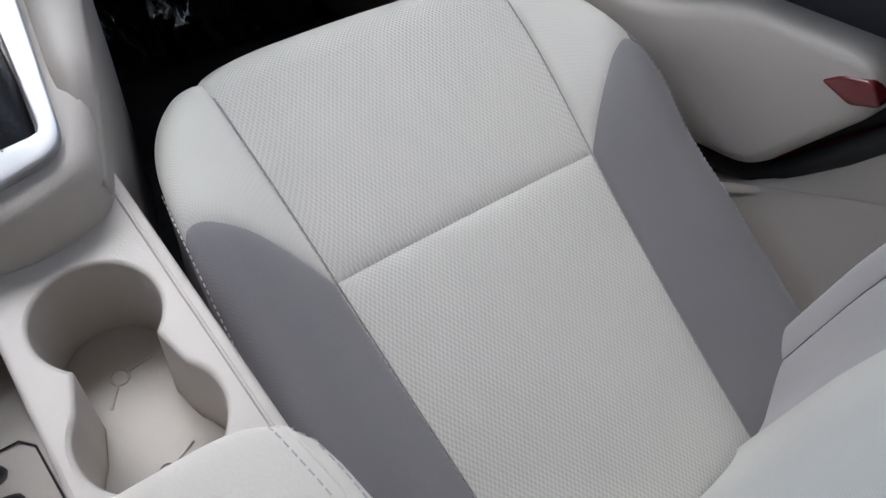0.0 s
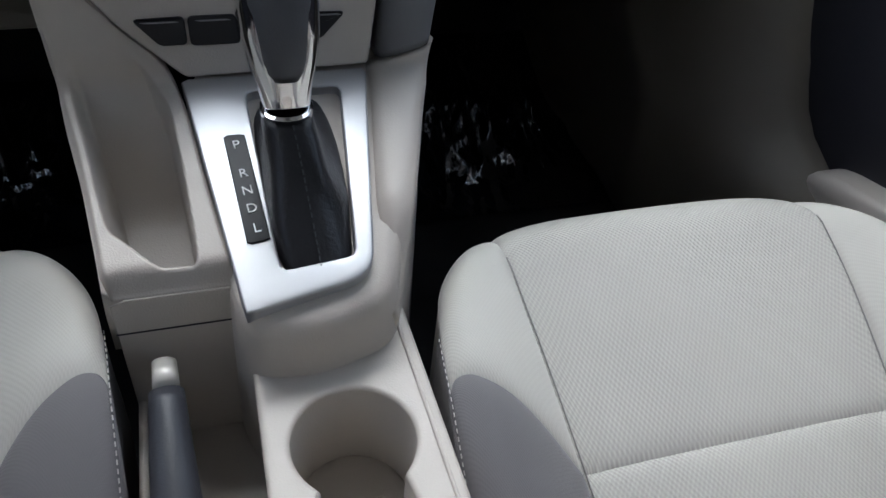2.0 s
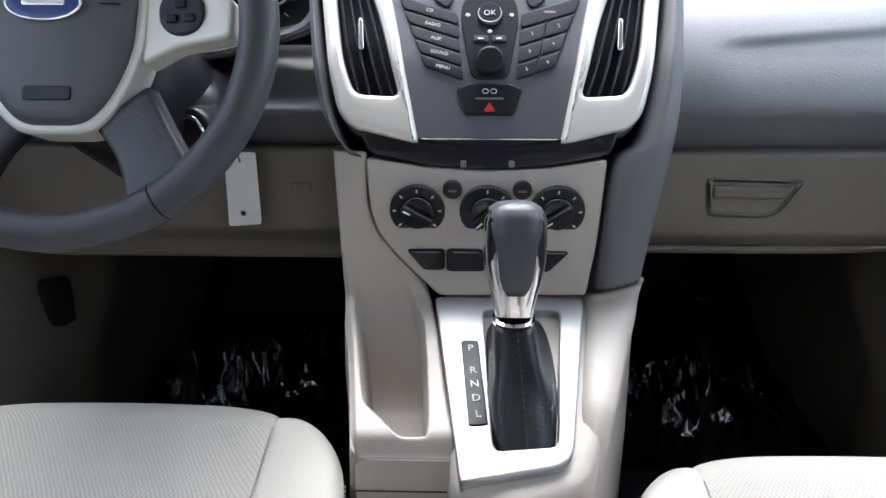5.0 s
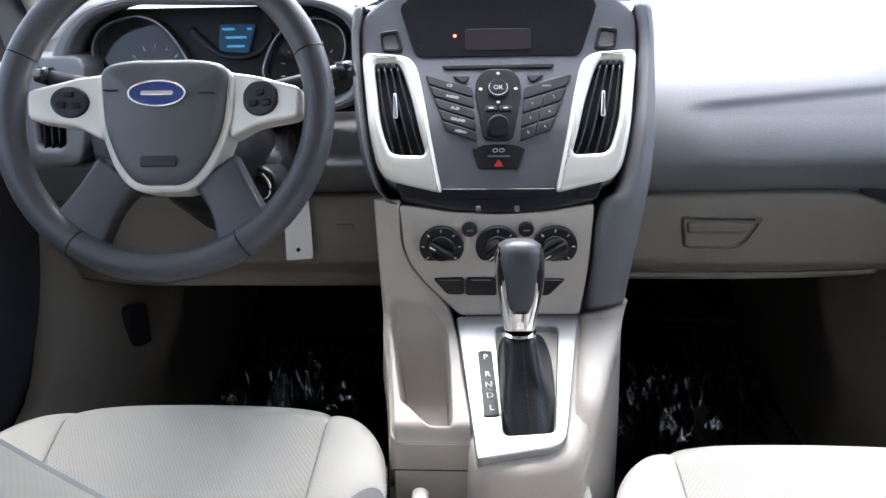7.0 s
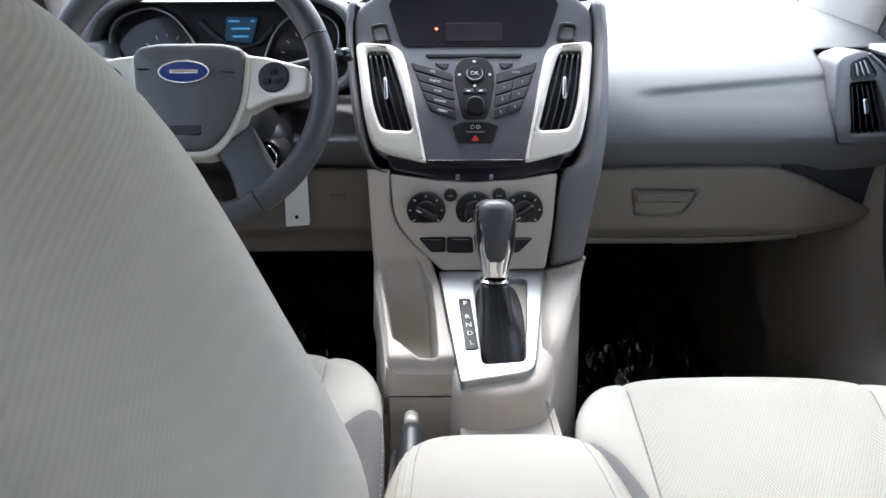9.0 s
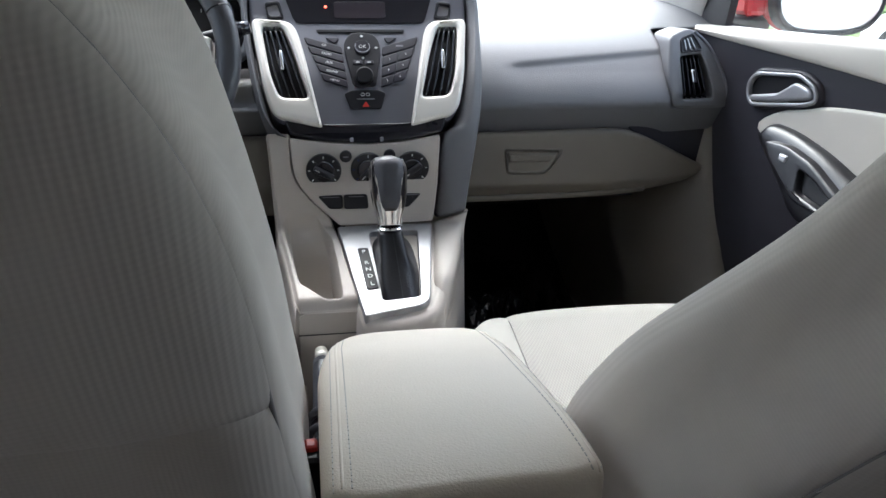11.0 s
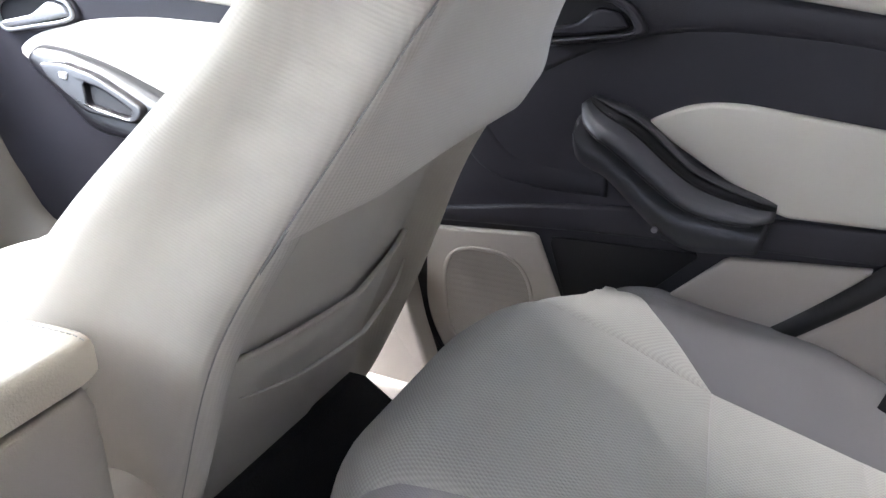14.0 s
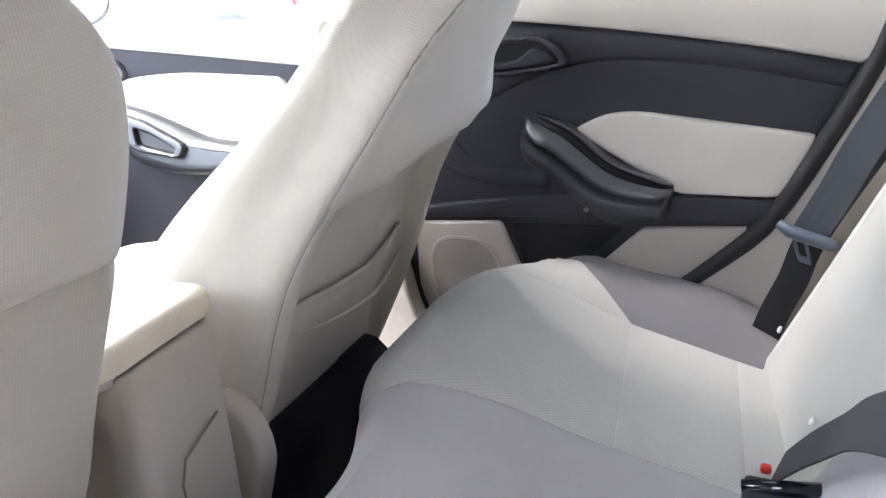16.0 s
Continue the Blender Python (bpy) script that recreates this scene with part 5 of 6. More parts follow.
def knob_ring(t, rx, ry, sq=0.75, dx=0.0, n=32):
    c = Vector((0.0255 + dx, -0.1444 + 0.0294 * t, 0.4667 + 0.0943 * t))
    out = []
    for i in range(n):
        a = math.tau * i / n
        out.append(tuple(c + Vector((rx * math.copysign(abs(math.cos(a)) ** sq, math.cos(a)), ry * math.copysign(abs(math.sin(a)) ** sq, math.sin(a)) * 0.96, -ry * math.sin(a) * 0.28))))
    return out


part("knob", loft([knob_ring(*k) for k in ((-0.02, 0.015, 0.015), (0.0, 0.0172, 0.017), (0.12, 0.019, 0.02), (0.3, 0.0238, 0.025), (0.5, 0.0272, 0.029), (0.7, 0.0284, 0.031), (0.85, 0.0278, 0.0305), (0.94, 0.0245, 0.027), (0.985, 0.017, 0.02), (1.0, 0.008, 0.01))]), CHROME, shifter, "chrome knob body")
part("knob_cap", loft([knob_ring(*k) for k in ((0.2, 0.011, 0.0262), (0.26, 0.0165, 0.0272), (0.34, 0.0198, 0.0285), (0.5, 0.0236, 0.0308), (0.7, 0.0262, 0.0328), (0.85, 0.0264, 0.0325), (0.945, 0.0238, 0.0288), (0.995, 0.0165, 0.0215), (1.015, 0.008, 0.011))]), RIMHIDE, shifter, "black leather knob cap")
part("collar", tube([(0.0255, -0.1451, 0.4587), (0.0255, -0.1449, 0.4652)], 0.0188, 24, up=(0, 1, 0)), CHROME, shifter, "chrome collar")
boot_rings = []
for j in range(15):
    t = j / 14
    w, l = 0.0295 * (1 - t) ** 1.2 + 0.0155 * t ** 0.6 + 0.002 * math.sin(t * 9), 0.076 * (1 - t) ** 1.3 + 0.017
    ring = []
    for i in range(40):
        a = math.tau * i / 40
        fold = 1 + 0.13 * (1 - t) * t * 4 * math.sin(3 * a + 6 * t) * 0.6 + 0.02 * math.sin(7 * a + 14 * t) * (1 - t)
        x = 0.0345 * (1 - t) + 0.0255 * t + w * fold * math.copysign(abs(math.cos(a)) ** 0.6, math.cos(a))
        y = -0.145 + l * fold * math.copysign(abs(math.sin(a)) ** 0.6, math.sin(a))
        ring.append((x, y, (gate_z(y) - 0.008) * (1 - t) + 0.46 * t))
    boot_rings.append(ring)
part("boot", loft(boot_rings), BOOT, shifter, "creased black leather boot")
seam = [Vector(boot_rings[j][30]) + Vector((0, -0.0012, 0.0012)) for j in range(15)]
stitches("boot_stitching", [p + Vector((0.002, 0, 0)) for p in seam], material("black_thread", (0.05, 0.05, 0.055), 0.7), shifter, 0.004, 0.002, 0.0007)

# ---- handbrake ----
brake = thing("handbrake", "black handbrake lever with a bright release button", "handbrake")
axis = [(-0.083, -0.238, 0.314), (-0.0825, -0.262, 0.309), (-0.081, -0.32, 0.294), (-0.079, -0.38, 0.277), (-0.078, -0.41, 0.268)]
grip_line = curve_points(axis[1:], 6)
part("grip", tube(grip_line, [0.0125 + 0.0045 * min(1, 2.2 * i / len(grip_line)) for i in range(len(grip_line))], 18), material("worn_black_grip", (0.035, 0.037, 0.044), 0.42, grain=0.0003), brake)
part("release_button", tube([axis[0], axis[1]], [0.0088, 0.0098], 16), PALE, brake, "silver release button")
for k in range(5):
    y = -0.365 - 0.018 * k
    part("gaiter_fold", tube([(-0.079 + 0.022 * math.cos(a) * (1 + 0.08 * k), y - 0.008 * math.sin(a), 0.28 - 0.012 * k + 0.022 * math.sin(a)) for a in (math.tau * i / 20 for i in range(20))], 0.0055, 8, up=(0, 1, 0), closed=True), BOOT, brake)
part("gaiter", tube([(-0.079, -0.40, 0.272), (-0.079, -0.46, 0.235), (-0.078, -0.5, 0.2)], [0.02, 0.03, 0.035], 16), BOOT, brake, "black leather gaiter")
part("lever_ring", tube([(-0.0792, -0.372, 0.279), (-0.079, -0.378, 0.277)], 0.0215, 18), BLACK, brake)

# ---- steering wheel and column ----
wheel = thing("steering_wheel", "black leather steering wheel with silver spokes", "steering wheel")
WC, WR = Vector((-0.361, -0.108, 0.708)), 0.172
WM = Matrix.Translation(WC) @ Matrix.Rotation(radians(90 - 24), 4, "X")
rim_pts = []
for i in range(96):
    a = math.tau * i / 96
    rim_pts.append(WM @ Vector((WR * math.cos(a), WR * 0.985 * math.sin(a), 0)))
bm = tube(rim_pts, 0.0165, 16, up=WM.to_3x3() @ Vector((0, 0, 1)), closed=True)
part("rim", bm, RIMHIDE, wheel, "black leather rim")
for a in (-58, -122, 22, 158):
    c = WM @ Vector((WR * math.cos(radians(a)), WR * 0.985 * math.sin(radians(a)), 0))
    d = (WM.to_3x3() @ Vector((-math.sin(radians(a)), math.cos(radians(a)), 0))).normalized()
    part("rim_seam", tube([c - d * 0.0008, c + d * 0.0008], 0.0169, 18, up=WM.to_3x3() @ Vector((0, 0, 1))), BLACK, wheel)


def on_wheel(u, v, h):
    return tuple(WM @ Vector((u, v, h - 0.028 + 0.02 * min(1, (math.hypot(u, v) / 0.16) ** 2))))


for s in (1, -1):
    part("spoke", drape(rpoly([(s * 0.06, 0.047), (s * 0.1, 0.04), (s * 0.152, 0.024), (s * 0.15, -0.008), (s * 0.1, -0.014), (s * 0.07, -0.03)], 0.008), on_wheel, -0.012, 0.014, 0.005, n=60), PALE, wheel, "silver spoke")
    part("lower_spoke", strip([(s * 0.03, -0.08), (s * 0.052, -0.11), (s * 0.068, -0.158)], [(s * 0.076, -0.046), (s * 0.102, -0.09), (s * 0.123, -0.12)], on_wheel, -0.012, 0.012, 0.006, 20), RIMHIDE, wheel, "black lower spoke")
    pod = part("button_pod", drape([(s * 0.106 + 0.02 * math.cos(a), 0.012 + 0.0175 * math.sin(a) + (0.004 if s > 0 and math.sin(a) > 0 else 0)) for a in (math.tau * i / 36 for i in range(36))], on_wheel, 0.008, 0.018, 0.003), DARK, wheel, "charcoal button pod")
    for k in range(3):
        a = radians(90 + 120 * k)
        part("thumb_button", drape(rpoly([(s * 0.106 + 0.009 * math.cos(a) - 0.005, 0.012 + 0.008 * math.sin(a) - 0.0035), (s * 0.106 + 0.009 * math.cos(a) + 0.005, 0.012 + 0.008 * math.sin(a) - 0.0035), (s * 0.106 + 0.009 * math.cos(a) + 0.005, 0.012 + 0.008 * math.sin(a) + 0.0035), (s * 0.106 + 0.009 * math.cos(a) - 0.005, 0.012 + 0.008 * math.sin(a) + 0.0035)], 0.002), on_wheel, 0.015, 0.0205, 0.0012, n=24), BLACK, pod)
ring_o = rpoly([(-0.078, 0.05), (0.078, 0.05), (0.0725, -0.02), (0.053, -0.066), (0.031, -0.088), (-0.031, -0.088), (-0.053, -0.066), (-0.0725, -0.02)], 0.022)
ring_i = rpoly([(-0.067, 0.044), (0.067, 0.044), (0.062, -0.02), (0.043, -0.058), (0.024, -0.077), (-0.024, -0.077), (-0.043, -0.058), (-0.062, -0.02)], 0.02)
part("hub_ring", frame_on(ring_o, ring_i, on_wheel, -0.02, 0.019, 0.004, 90), PALE, wheel, "silver hub surround")
hub = part("hub", drape(rpoly([(-0.072, 0.05), (-0.04, 0.058), (0.04, 0.058), (0.072, 0.05), (0.0655, -0.02), (0.047, -0.06), (0.027, -0.081), (-0.027, -0.081), (-0.047, -0.06), (-0.0655, -0.02)], 0.02), on_wheel, -0.03, 0.03, 0.012, n=100, inner=8, dome=0.008), HUB, wheel, "charcoal airbag cover")
part("column", tube([WM @ Vector((0, -0.005, -0.025)), WM @ Vector((0, -0.02, -0.13)), WM @ Vector((0, -0.03, -0.26))], [0.055, 0.075, 0.085], 24), BLACK, wheel, "black steering column shroud")
badge = part("badge", drape([(-0.002 + 0.031 * math.cos(a), 0.0165 + 0.0135 * math.sin(a)) for a in (math.tau * i / 40 for i in range(40))], on_wheel, 0.03, 0.0395, 0.0015), BLUE, hub, "blue oval badge")
part("badge_ring", tube([on_wheel(-0.002 + 0.031 * math.cos(a), 0.0165 + 0.0135 * math.sin(a), 0.0392) for a in (math.tau * i / 40 for i in range(40))], 0.0013, 6, closed=True), CHROME, wheel, "chrome badge ring")
part("badge_bar", drape(rpoly([(-0.02, 0.0195), (0.016, 0.0195), (0.016, 0.0145), (-0.02, 0.0145)], 0.002), on_wheel, 0.0385, 0.0402, 0.0006, n=30), CHROME, wheel)
for u, v in ((-0.055, 0.022), (0.05, 0.018)):
    part("hub_mark", drape(rpoly([(u - 0.009, v), (u + 0.009, v), (u + 0.009, v - 0.001), (u - 0.009, v - 0.001)], 0.0003, 1), on_wheel, 0.03, 0.0345, 0.0003, n=12), BLACK, wheel)
part("airbag_plate", drape(rpoly([(-0.02, -0.05), (0.02, -0.05), (0.02, -0.062), (-0.02, -0.062)], 0.002), on_wheel, 0.03, 0.0345, 0.001, n=30), DARK, wheel)
for s, y, z in ((1, -0.01, 0.735), (-1, -0.01, 0.733)):
    stalk = thing("column_stalk", "black column stalk behind the steering wheel", "stalk")
    base = Vector((-0.358 + s * 0.06, 0.0, 0.71))
    tip = Vector((-0.358 + s * 0.175, y, z))
    part("arm", tube([base, base.lerp(tip, 0.6), tip], [0.008, 0.009, 0.0105], 12, squash=0.8), BLACK, stalk)
    part("knurl", tube([tip, tip + (tip - base).normalized() * 0.018], [0.0115, 0.009], 14), GLOSS, stalk)
lock = thing("ignition_lock", "black ignition lock with a chrome ring", "ignition lock")
m = Matrix.Translation((-0.285, -0.01, 0.598)) @ Matrix.Rotation(radians(90), 4, "X") @ Matrix.Rotation(radians(-25), 4, "Y")
part("barrel", disc(0.024, 0.03, 30, 0.004, m @ Matrix.Translation((0, 0, -0.02))), BLACK, lock)
part("ring", tube([m @ Vector((0.0155 * math.cos(a), 0.0155 * math.sin(a), 0.011)) for a in (math.tau * i / 30 for i in range(30))], 0.0022, 8, closed=True), CHROME, lock, "chrome ring")
part("lock_body", tube([(-0.285, 0.0, 0.598), (-0.31, 0.12, 0.62)], [0.026, 0.034], 18), BLACK, lock)
tag = thing("key_tag", "white paper key tag hanging below the ignition", "key tag")
part("card", drape(rpoly([(-0.285, 0.556), (-0.25, 0.556), (-0.2505, 0.4715), (-0.2885, 0.4685)], 0.002), lambda u, v, h: (u, 0.06 - h, v), 0, 0.0008, 0.0002, n=40), WHITE, tag)
part("hole", disc(0.003, 0.0006, 16, 0.0001, Matrix.Translation((-0.2705, 0.0592, 0.4845)) @ Matrix.Rotation(radians(90), 4, "X")), BLACK, tag)
part("wire", tube(curve_points([(-0.283, 0.0, 0.59), (-0.276, 0.03, 0.575), (-0.27, 0.055, 0.555), (-0.268, 0.0585, 0.545)], 6), 0.0012, 6), STEEL, tag)
side_vent = thing("side_vent", "dark air vent and lamp switch beside the wheel", "air vent")
on_left = lambda u, v, h: (u, 0.06 - h + 0.45 * max(0, v - 0.62), v)
part("frame", frame_on(rpoly([(-0.66, 0.745), (-0.55, 0.745), (-0.545, 0.61), (-0.65, 0.60)], 0.02), rpoly([(-0.62, 0.70), (-0.575, 0.70), (-0.57, 0.63), (-0.61, 0.63)], 0.01), on_left, -0.05, 0.01, 0.004, 60), PAD, side_vent)
part("well", drape(rpoly([(-0.625, 0.705), (-0.57, 0.705), (-0.565, 0.625), (-0.615, 0.625)], 0.01), on_left, -0.04, -0.02, 0.001, n=30), BLACK, side_vent)
for i in range(4):
    part("vane", strip([(-0.612 + 0.011 * i, 0.70), (-0.603 + 0.01 * i, 0.63)], [(-0.609 + 0.011 * i, 0.70), (-0.6 + 0.01 * i, 0.63)], on_left, -0.02, 0.004, 0.001, 8), GLOSS, side_vent)
part("lamp_switch", drape(rpoly([(-0.54, 0.655), (-0.51, 0.65), (-0.495, 0.6), (-0.52, 0.59)], 0.006), on_left, -0.02, 0.014, 0.004, n=40), DARK, side_vent)


# ---- doors ----
def front_door(s, name):
    def F(u, v, h):
        return (s * (0.70 - h - 0.03 * step(-0.3, 0.15, u) + 0.02 * step(0.45, 0.1, v)), u, v)

    def tilt(u, v, h):
        return F(u, v, h + 0.035 + 0.42 * (0.56 - v - 0.16 * max(0, -0.08 - u)))
    door = thing(name, "charcoal and beige front door panel with a silver handle", "car door", kind="structure")
    part("panel", drape(rpoly([(0.45, 0.73), (0.2, 0.718), (-0.2, 0.69), (-0.6, 0.66), (-0.58, 0.42), (-0.52, 0.33), (-0.45, 0.21), (-0.3, 0.16), (0.3, 0.13), (0.45, 0.3)], 0.04), F, -0.06, 0.0, 0.006, n=140, inner=18), DARK, door)
    part("sill_trim", strip([(0.30, 0.718), (0.2, 0.713), (-0.05, 0.696), (-0.28, 0.678), (-0.64, 0.65)], [(0.30, 0.727), (0.2, 0.728), (-0.05, 0.73), (-0.28, 0.732), (-0.64, 0.732)], F, -0.05, 0.012, 0.01, 40), CREAM, door, "cream upper door trim")
    part("insert", drape(rpoly([(0.0, 0.575), (-0.05, 0.605), (-0.16, 0.632), (-0.3, 0.642), (-0.54, 0.635), (-0.54, 0.50), (-0.36, 0.49), (-0.2, 0.47)], [0.03, 0.03, 0.05, 0.05, 0.03, 0.02, 0.02, 0.05]), F, -0.01, 0.006, 0.006, n=90, inner=8, dome=0.0), CREAM, door, "cream door insert")
    pull = part("armrest_pod", drape(rpoly([(-0.045, 0.565), (-0.06, 0.59), (-0.12, 0.585), (-0.2, 0.565), (-0.34, 0.515), (-0.52, 0.505), (-0.53, 0.46), (-0.3, 0.45), (-0.2, 0.465), (-0.11, 0.525)], 0.03), tilt, -0.09, 0.0, 0.015, n=110, inner=6), POD, door, "black armrest and pull")
    cup = rpoly([(-0.185, 0.541), (-0.23, 0.529), (-0.29, 0.503), (-0.285, 0.492), (-0.2, 0.508)], 0.006)
    part("switch_plate", frame_on(rpoly([(-0.09, 0.567), (-0.14, 0.567), (-0.2, 0.553), (-0.31, 0.509), (-0.3, 0.486), (-0.2, 0.497), (-0.12, 0.54)], 0.012), cup, tilt, -0.01, 0.013, 0.003, 90), POD, pull, "black switch plate")
    part("pull_cup", drape(cup, tilt, -0.005, 0.001, 0.001, n=40), BLACK, pull)
    part("window_switch", drape(rpoly([(-0.138, 0.556), (-0.156, 0.554), (-0.156, 0.543), (-0.141, 0.545)], 0.003), tilt, 0, 0.017, 0.003, n=30), SATIN, pull, "grey window switch")
    hb = part("handle_bezel", frame_on(rpoly([(0.03, 0.645), (0.005, 0.672), (-0.11, 0.68), (-0.15, 0.662), (-0.16, 0.632), (-0.13, 0.62), (0.0, 0.602), (0.025, 0.615)], 0.02), rpoly([(0.015, 0.643), (-0.002, 0.659), (-0.105, 0.668), (-0.14, 0.654), (-0.147, 0.638), (-0.12, 0.63), (0.0, 0.613), (0.013, 0.622)], 0.014), F, -0.01, 0.008, 0.006, 80), DARK, door)
    rim = rpoly([(0.015, 0.643), (-0.002, 0.659), (-0.105, 0.668), (-0.14, 0.654), (-0.147, 0.638), (-0.12, 0.63), (0.0, 0.613), (0.012, 0.622)], 0.012)
    part("bezel_ring", frame_on(inset(rim, -0.0065), rim, F, 0.0, 0.012, 0.002, 80), SATIN, hb, "satin grey ring")
    part("handle_cup", drape(rpoly([(0.017, 0.645), (-0.002, 0.661), (-0.105, 0.67), (-0.142, 0.656), (-0.149, 0.636), (-0.12, 0.628), (0.0, 0.611), (0.015, 0.62)], 0.014), F, -0.01, 0.004, 0.001, n=50), BLACK, hb)
    part("lever", drape(rpoly([(0.01, 0.625), (-0.06, 0.637), (-0.1, 0.66), (-0.135, 0.652), (-0.142, 0.638), (-0.06, 0.622), (0.005, 0.614)], 0.008), F, 0.0, 0.013, 0.005, n=60), SATIN, hb, "satin grey door lever")
    part("pocket", drape(rpoly([(-0.03, 0.245), (-0.06, 0.258), (-0.16, 0.277), (-0.27, 0.315), (-0.36, 0.375), (-0.5, 0.41), (-0.525, 0.37), (-0.45, 0.22), (-0.3, 0.17), (-0.03, 0.13)], 0.03), F, -0.01, 0.045, 0.014, n=120, inner=8, dome=0.004), BEIGE, door, "beige lower door pocket")
    part("reflector", drape(rpoly([(-0.466, 0.366), (-0.48, 0.382), (-0.506, 0.395), (-0.524, 0.378), (-0.5, 0.362)], 0.005), F, 0.03, 0.0475, 0.003, n=40), RED, door, "red safety reflector")
    part("seal", tube([F(u, v, 0.012) for u, v in [p.xy for p in resample_open([(-0.3, 0.15), (-0.44, 0.195), (-0.5, 0.27), (-0.55, 0.36), (-0.6, 0.45), (-0.64, 0.7)], 40)]], 0.013, 10), RUBBER, door, "black rubber door seal")
    return door


def rear_door(s, name):
    def F(u, v, h):
        return (s * (0.705 - h + 0.03 * step(0.45, 0.2, v)), u, v)

    def tilt(u, v, h):
        return F(u, v, h + 0.03 + 0.25 * (0.575 - v - 0.45 * max(0, -0.99 - u)))
    door = thing(name, "charcoal and beige rear door panel with a pull handle", "car door", kind="structure")
    part("panel", drape(rpoly([(-0.74, 0.735), (-1.1, 0.712), (-1.3, 0.69), (-1.47, 0.66), (-1.43, 0.56), (-1.36, 0.43), (-1.24, 0.29), (-1.1, 0.2), (-0.95, 0.09), (-0.81, 0.1), (-0.738, 0.19), (-0.718, 0.3)], 0.03), F, -0.06, 0.0, 0.006, n=140, inner=18), DARK, door)
    part("sill_trim", strip([(-0.72, 0.742), (-1.06, 0.715), (-1.3, 0.686), (-1.53, 0.646)], [(-0.72, 0.775), (-1.06, 0.775), (-1.3, 0.775), (-1.56, 0.77)], F, -0.05, 0.014, 0.01, 40), CREAM, door, "cream upper door trim")
    part("upper_band", strip([(-0.78, 0.5), (-0.86, 0.55), (-0.93, 0.595), (-1.0, 0.63), (-1.05, 0.647), (-1.12, 0.658), (-1.2, 0.657), (-1.3, 0.648), (-1.455, 0.62)], [(-0.78, 0.735), (-0.86, 0.729), (-0.93, 0.724), (-1.0, 0.719), (-1.05, 0.716), (-1.12, 0.712), (-1.2, 0.702), (-1.3, 0.69), (-1.47, 0.66)], F, -0.012, 0.0035, 0.012, 40), DARK, door)
    part("insert", drape(rpoly([(-1.068, 0.555), (-1.12, 0.582), (-1.17, 0.587), (-1.42, 0.56), (-1.39, 0.47), (-1.37, 0.463), (-1.235, 0.46), (-1.17, 0.495)], [0.01, 0.03, 0.03, 0.01, 0.02, 0.01, 0.01, 0.03]), F, -0.01, 0.008, 0.006, n=90, inner=6), CREAM, door, "cream door insert")
    spk = part("speaker_panel", drape(rpoly([(-0.772, 0.372), (-0.94, 0.388), (-0.985, 0.25), (-0.95, 0.15), (-0.87, 0.118), (-0.8, 0.138), (-0.756, 0.22)], [0.01, 0.006, 0.02, 0.04, 0.04, 0.05, 0.05]), F, -0.01, 0.008, 0.005, n=90, inner=6), BEIGE, door, "beige speaker panel")
    grille = [(-0.862 + 0.066 * math.copysign(abs(math.cos(a)) ** 0.7, math.cos(a)), 0.258 + 0.088 * math.copysign(abs(math.sin(a)) ** 0.7, math.sin(a))) for a in (math.tau * i / 44 for i in range(44))]
    part("grille_ring", frame_on(inset(grille, -0.006), grille, F, 0, 0.0105, 0.0015, 60), BEIGE, spk)
    part("grille", drape(grille, F, 0, 0.0095, 0.001), material("speaker_mesh", (0.36, 0.325, 0.28), 0.6, weave=(0.0034, 0.0034, 0.0014)), spk, "perforated speaker grille")
    part("lower_panel", drape(rpoly([(-1.183, 0.399), (-1.342, 0.414), (-1.24, 0.297), (-1.13, 0.22), (-1.06, 0.25), (-1.09, 0.3)], 0.006), F, -0.01, 0.008, 0.004, n=80), BEIGE, door, "beige lower panel")
    part("lower_recess", drape(rpoly([(-0.955, 0.386), (-1.155, 0.397), (-1.06, 0.29), (-0.99, 0.23)], 0.01), F, -0.03, 0.003, 0.002, n=50), BLACK, door)
    part("ledge", strip([(-0.76, 0.38), (-1.0, 0.40), (-1.2, 0.412), (-1.37, 0.42)], [(-0.76, 0.40), (-1.0, 0.44), (-1.2, 0.455), (-1.385, 0.462)], F, -0.01, 0.007, 0.006, 30), DARK, door)
    part("step", strip([(-0.8, 0.55), (-0.85, 0.475), (-0.92, 0.452), (-1.03, 0.45)], [(-0.845, 0.562), (-0.892, 0.502), (-0.94, 0.486), (-1.03, 0.484)], F, -0.012, 0.003, 0.009, 30), DARK, door)
    back = resample_open([(-1.006, 0.581), (-1.026, 0.576), (-1.07, 0.559), (-1.136, 0.508), (-1.211, 0.482), (-1.228, 0.475)], 36)
    fore = resample_open([(-0.994, 0.572), (-1.002, 0.55), (-1.034, 0.533), (-1.065, 0.511), (-1.126, 0.47), (-1.172, 0.459), (-1.228, 0.462)], 36)

    def pull_rings(profile):
        rows = []
        for i in range(36):
            k = min(1, 0.3 + 4 * i / 35, 0.55 + 6 * (35 - i) / 35)
            rows.append([F(back[i].x + (fore[i].x - back[i].x) * w, back[i].y + (fore[i].y - back[i].y) * w, h * k if h > 0 else h) for w, h in profile])
        return rows
    pod = part("pull_bar", loft(pull_rings([(-0.05, -0.01), (-0.05, 0.018), (-0.02, 0.026), (0.04, 0.027), (0.1, 0.02), (0.3, 0.023), (0.42, 0.036), (0.5, 0.048), (0.6, 0.054), (0.72, 0.056), (0.86, 0.056), (0.96, 0.052), (1.0, 0.046), (1.0, -0.01)])), PULL, door, "black padded door pull")
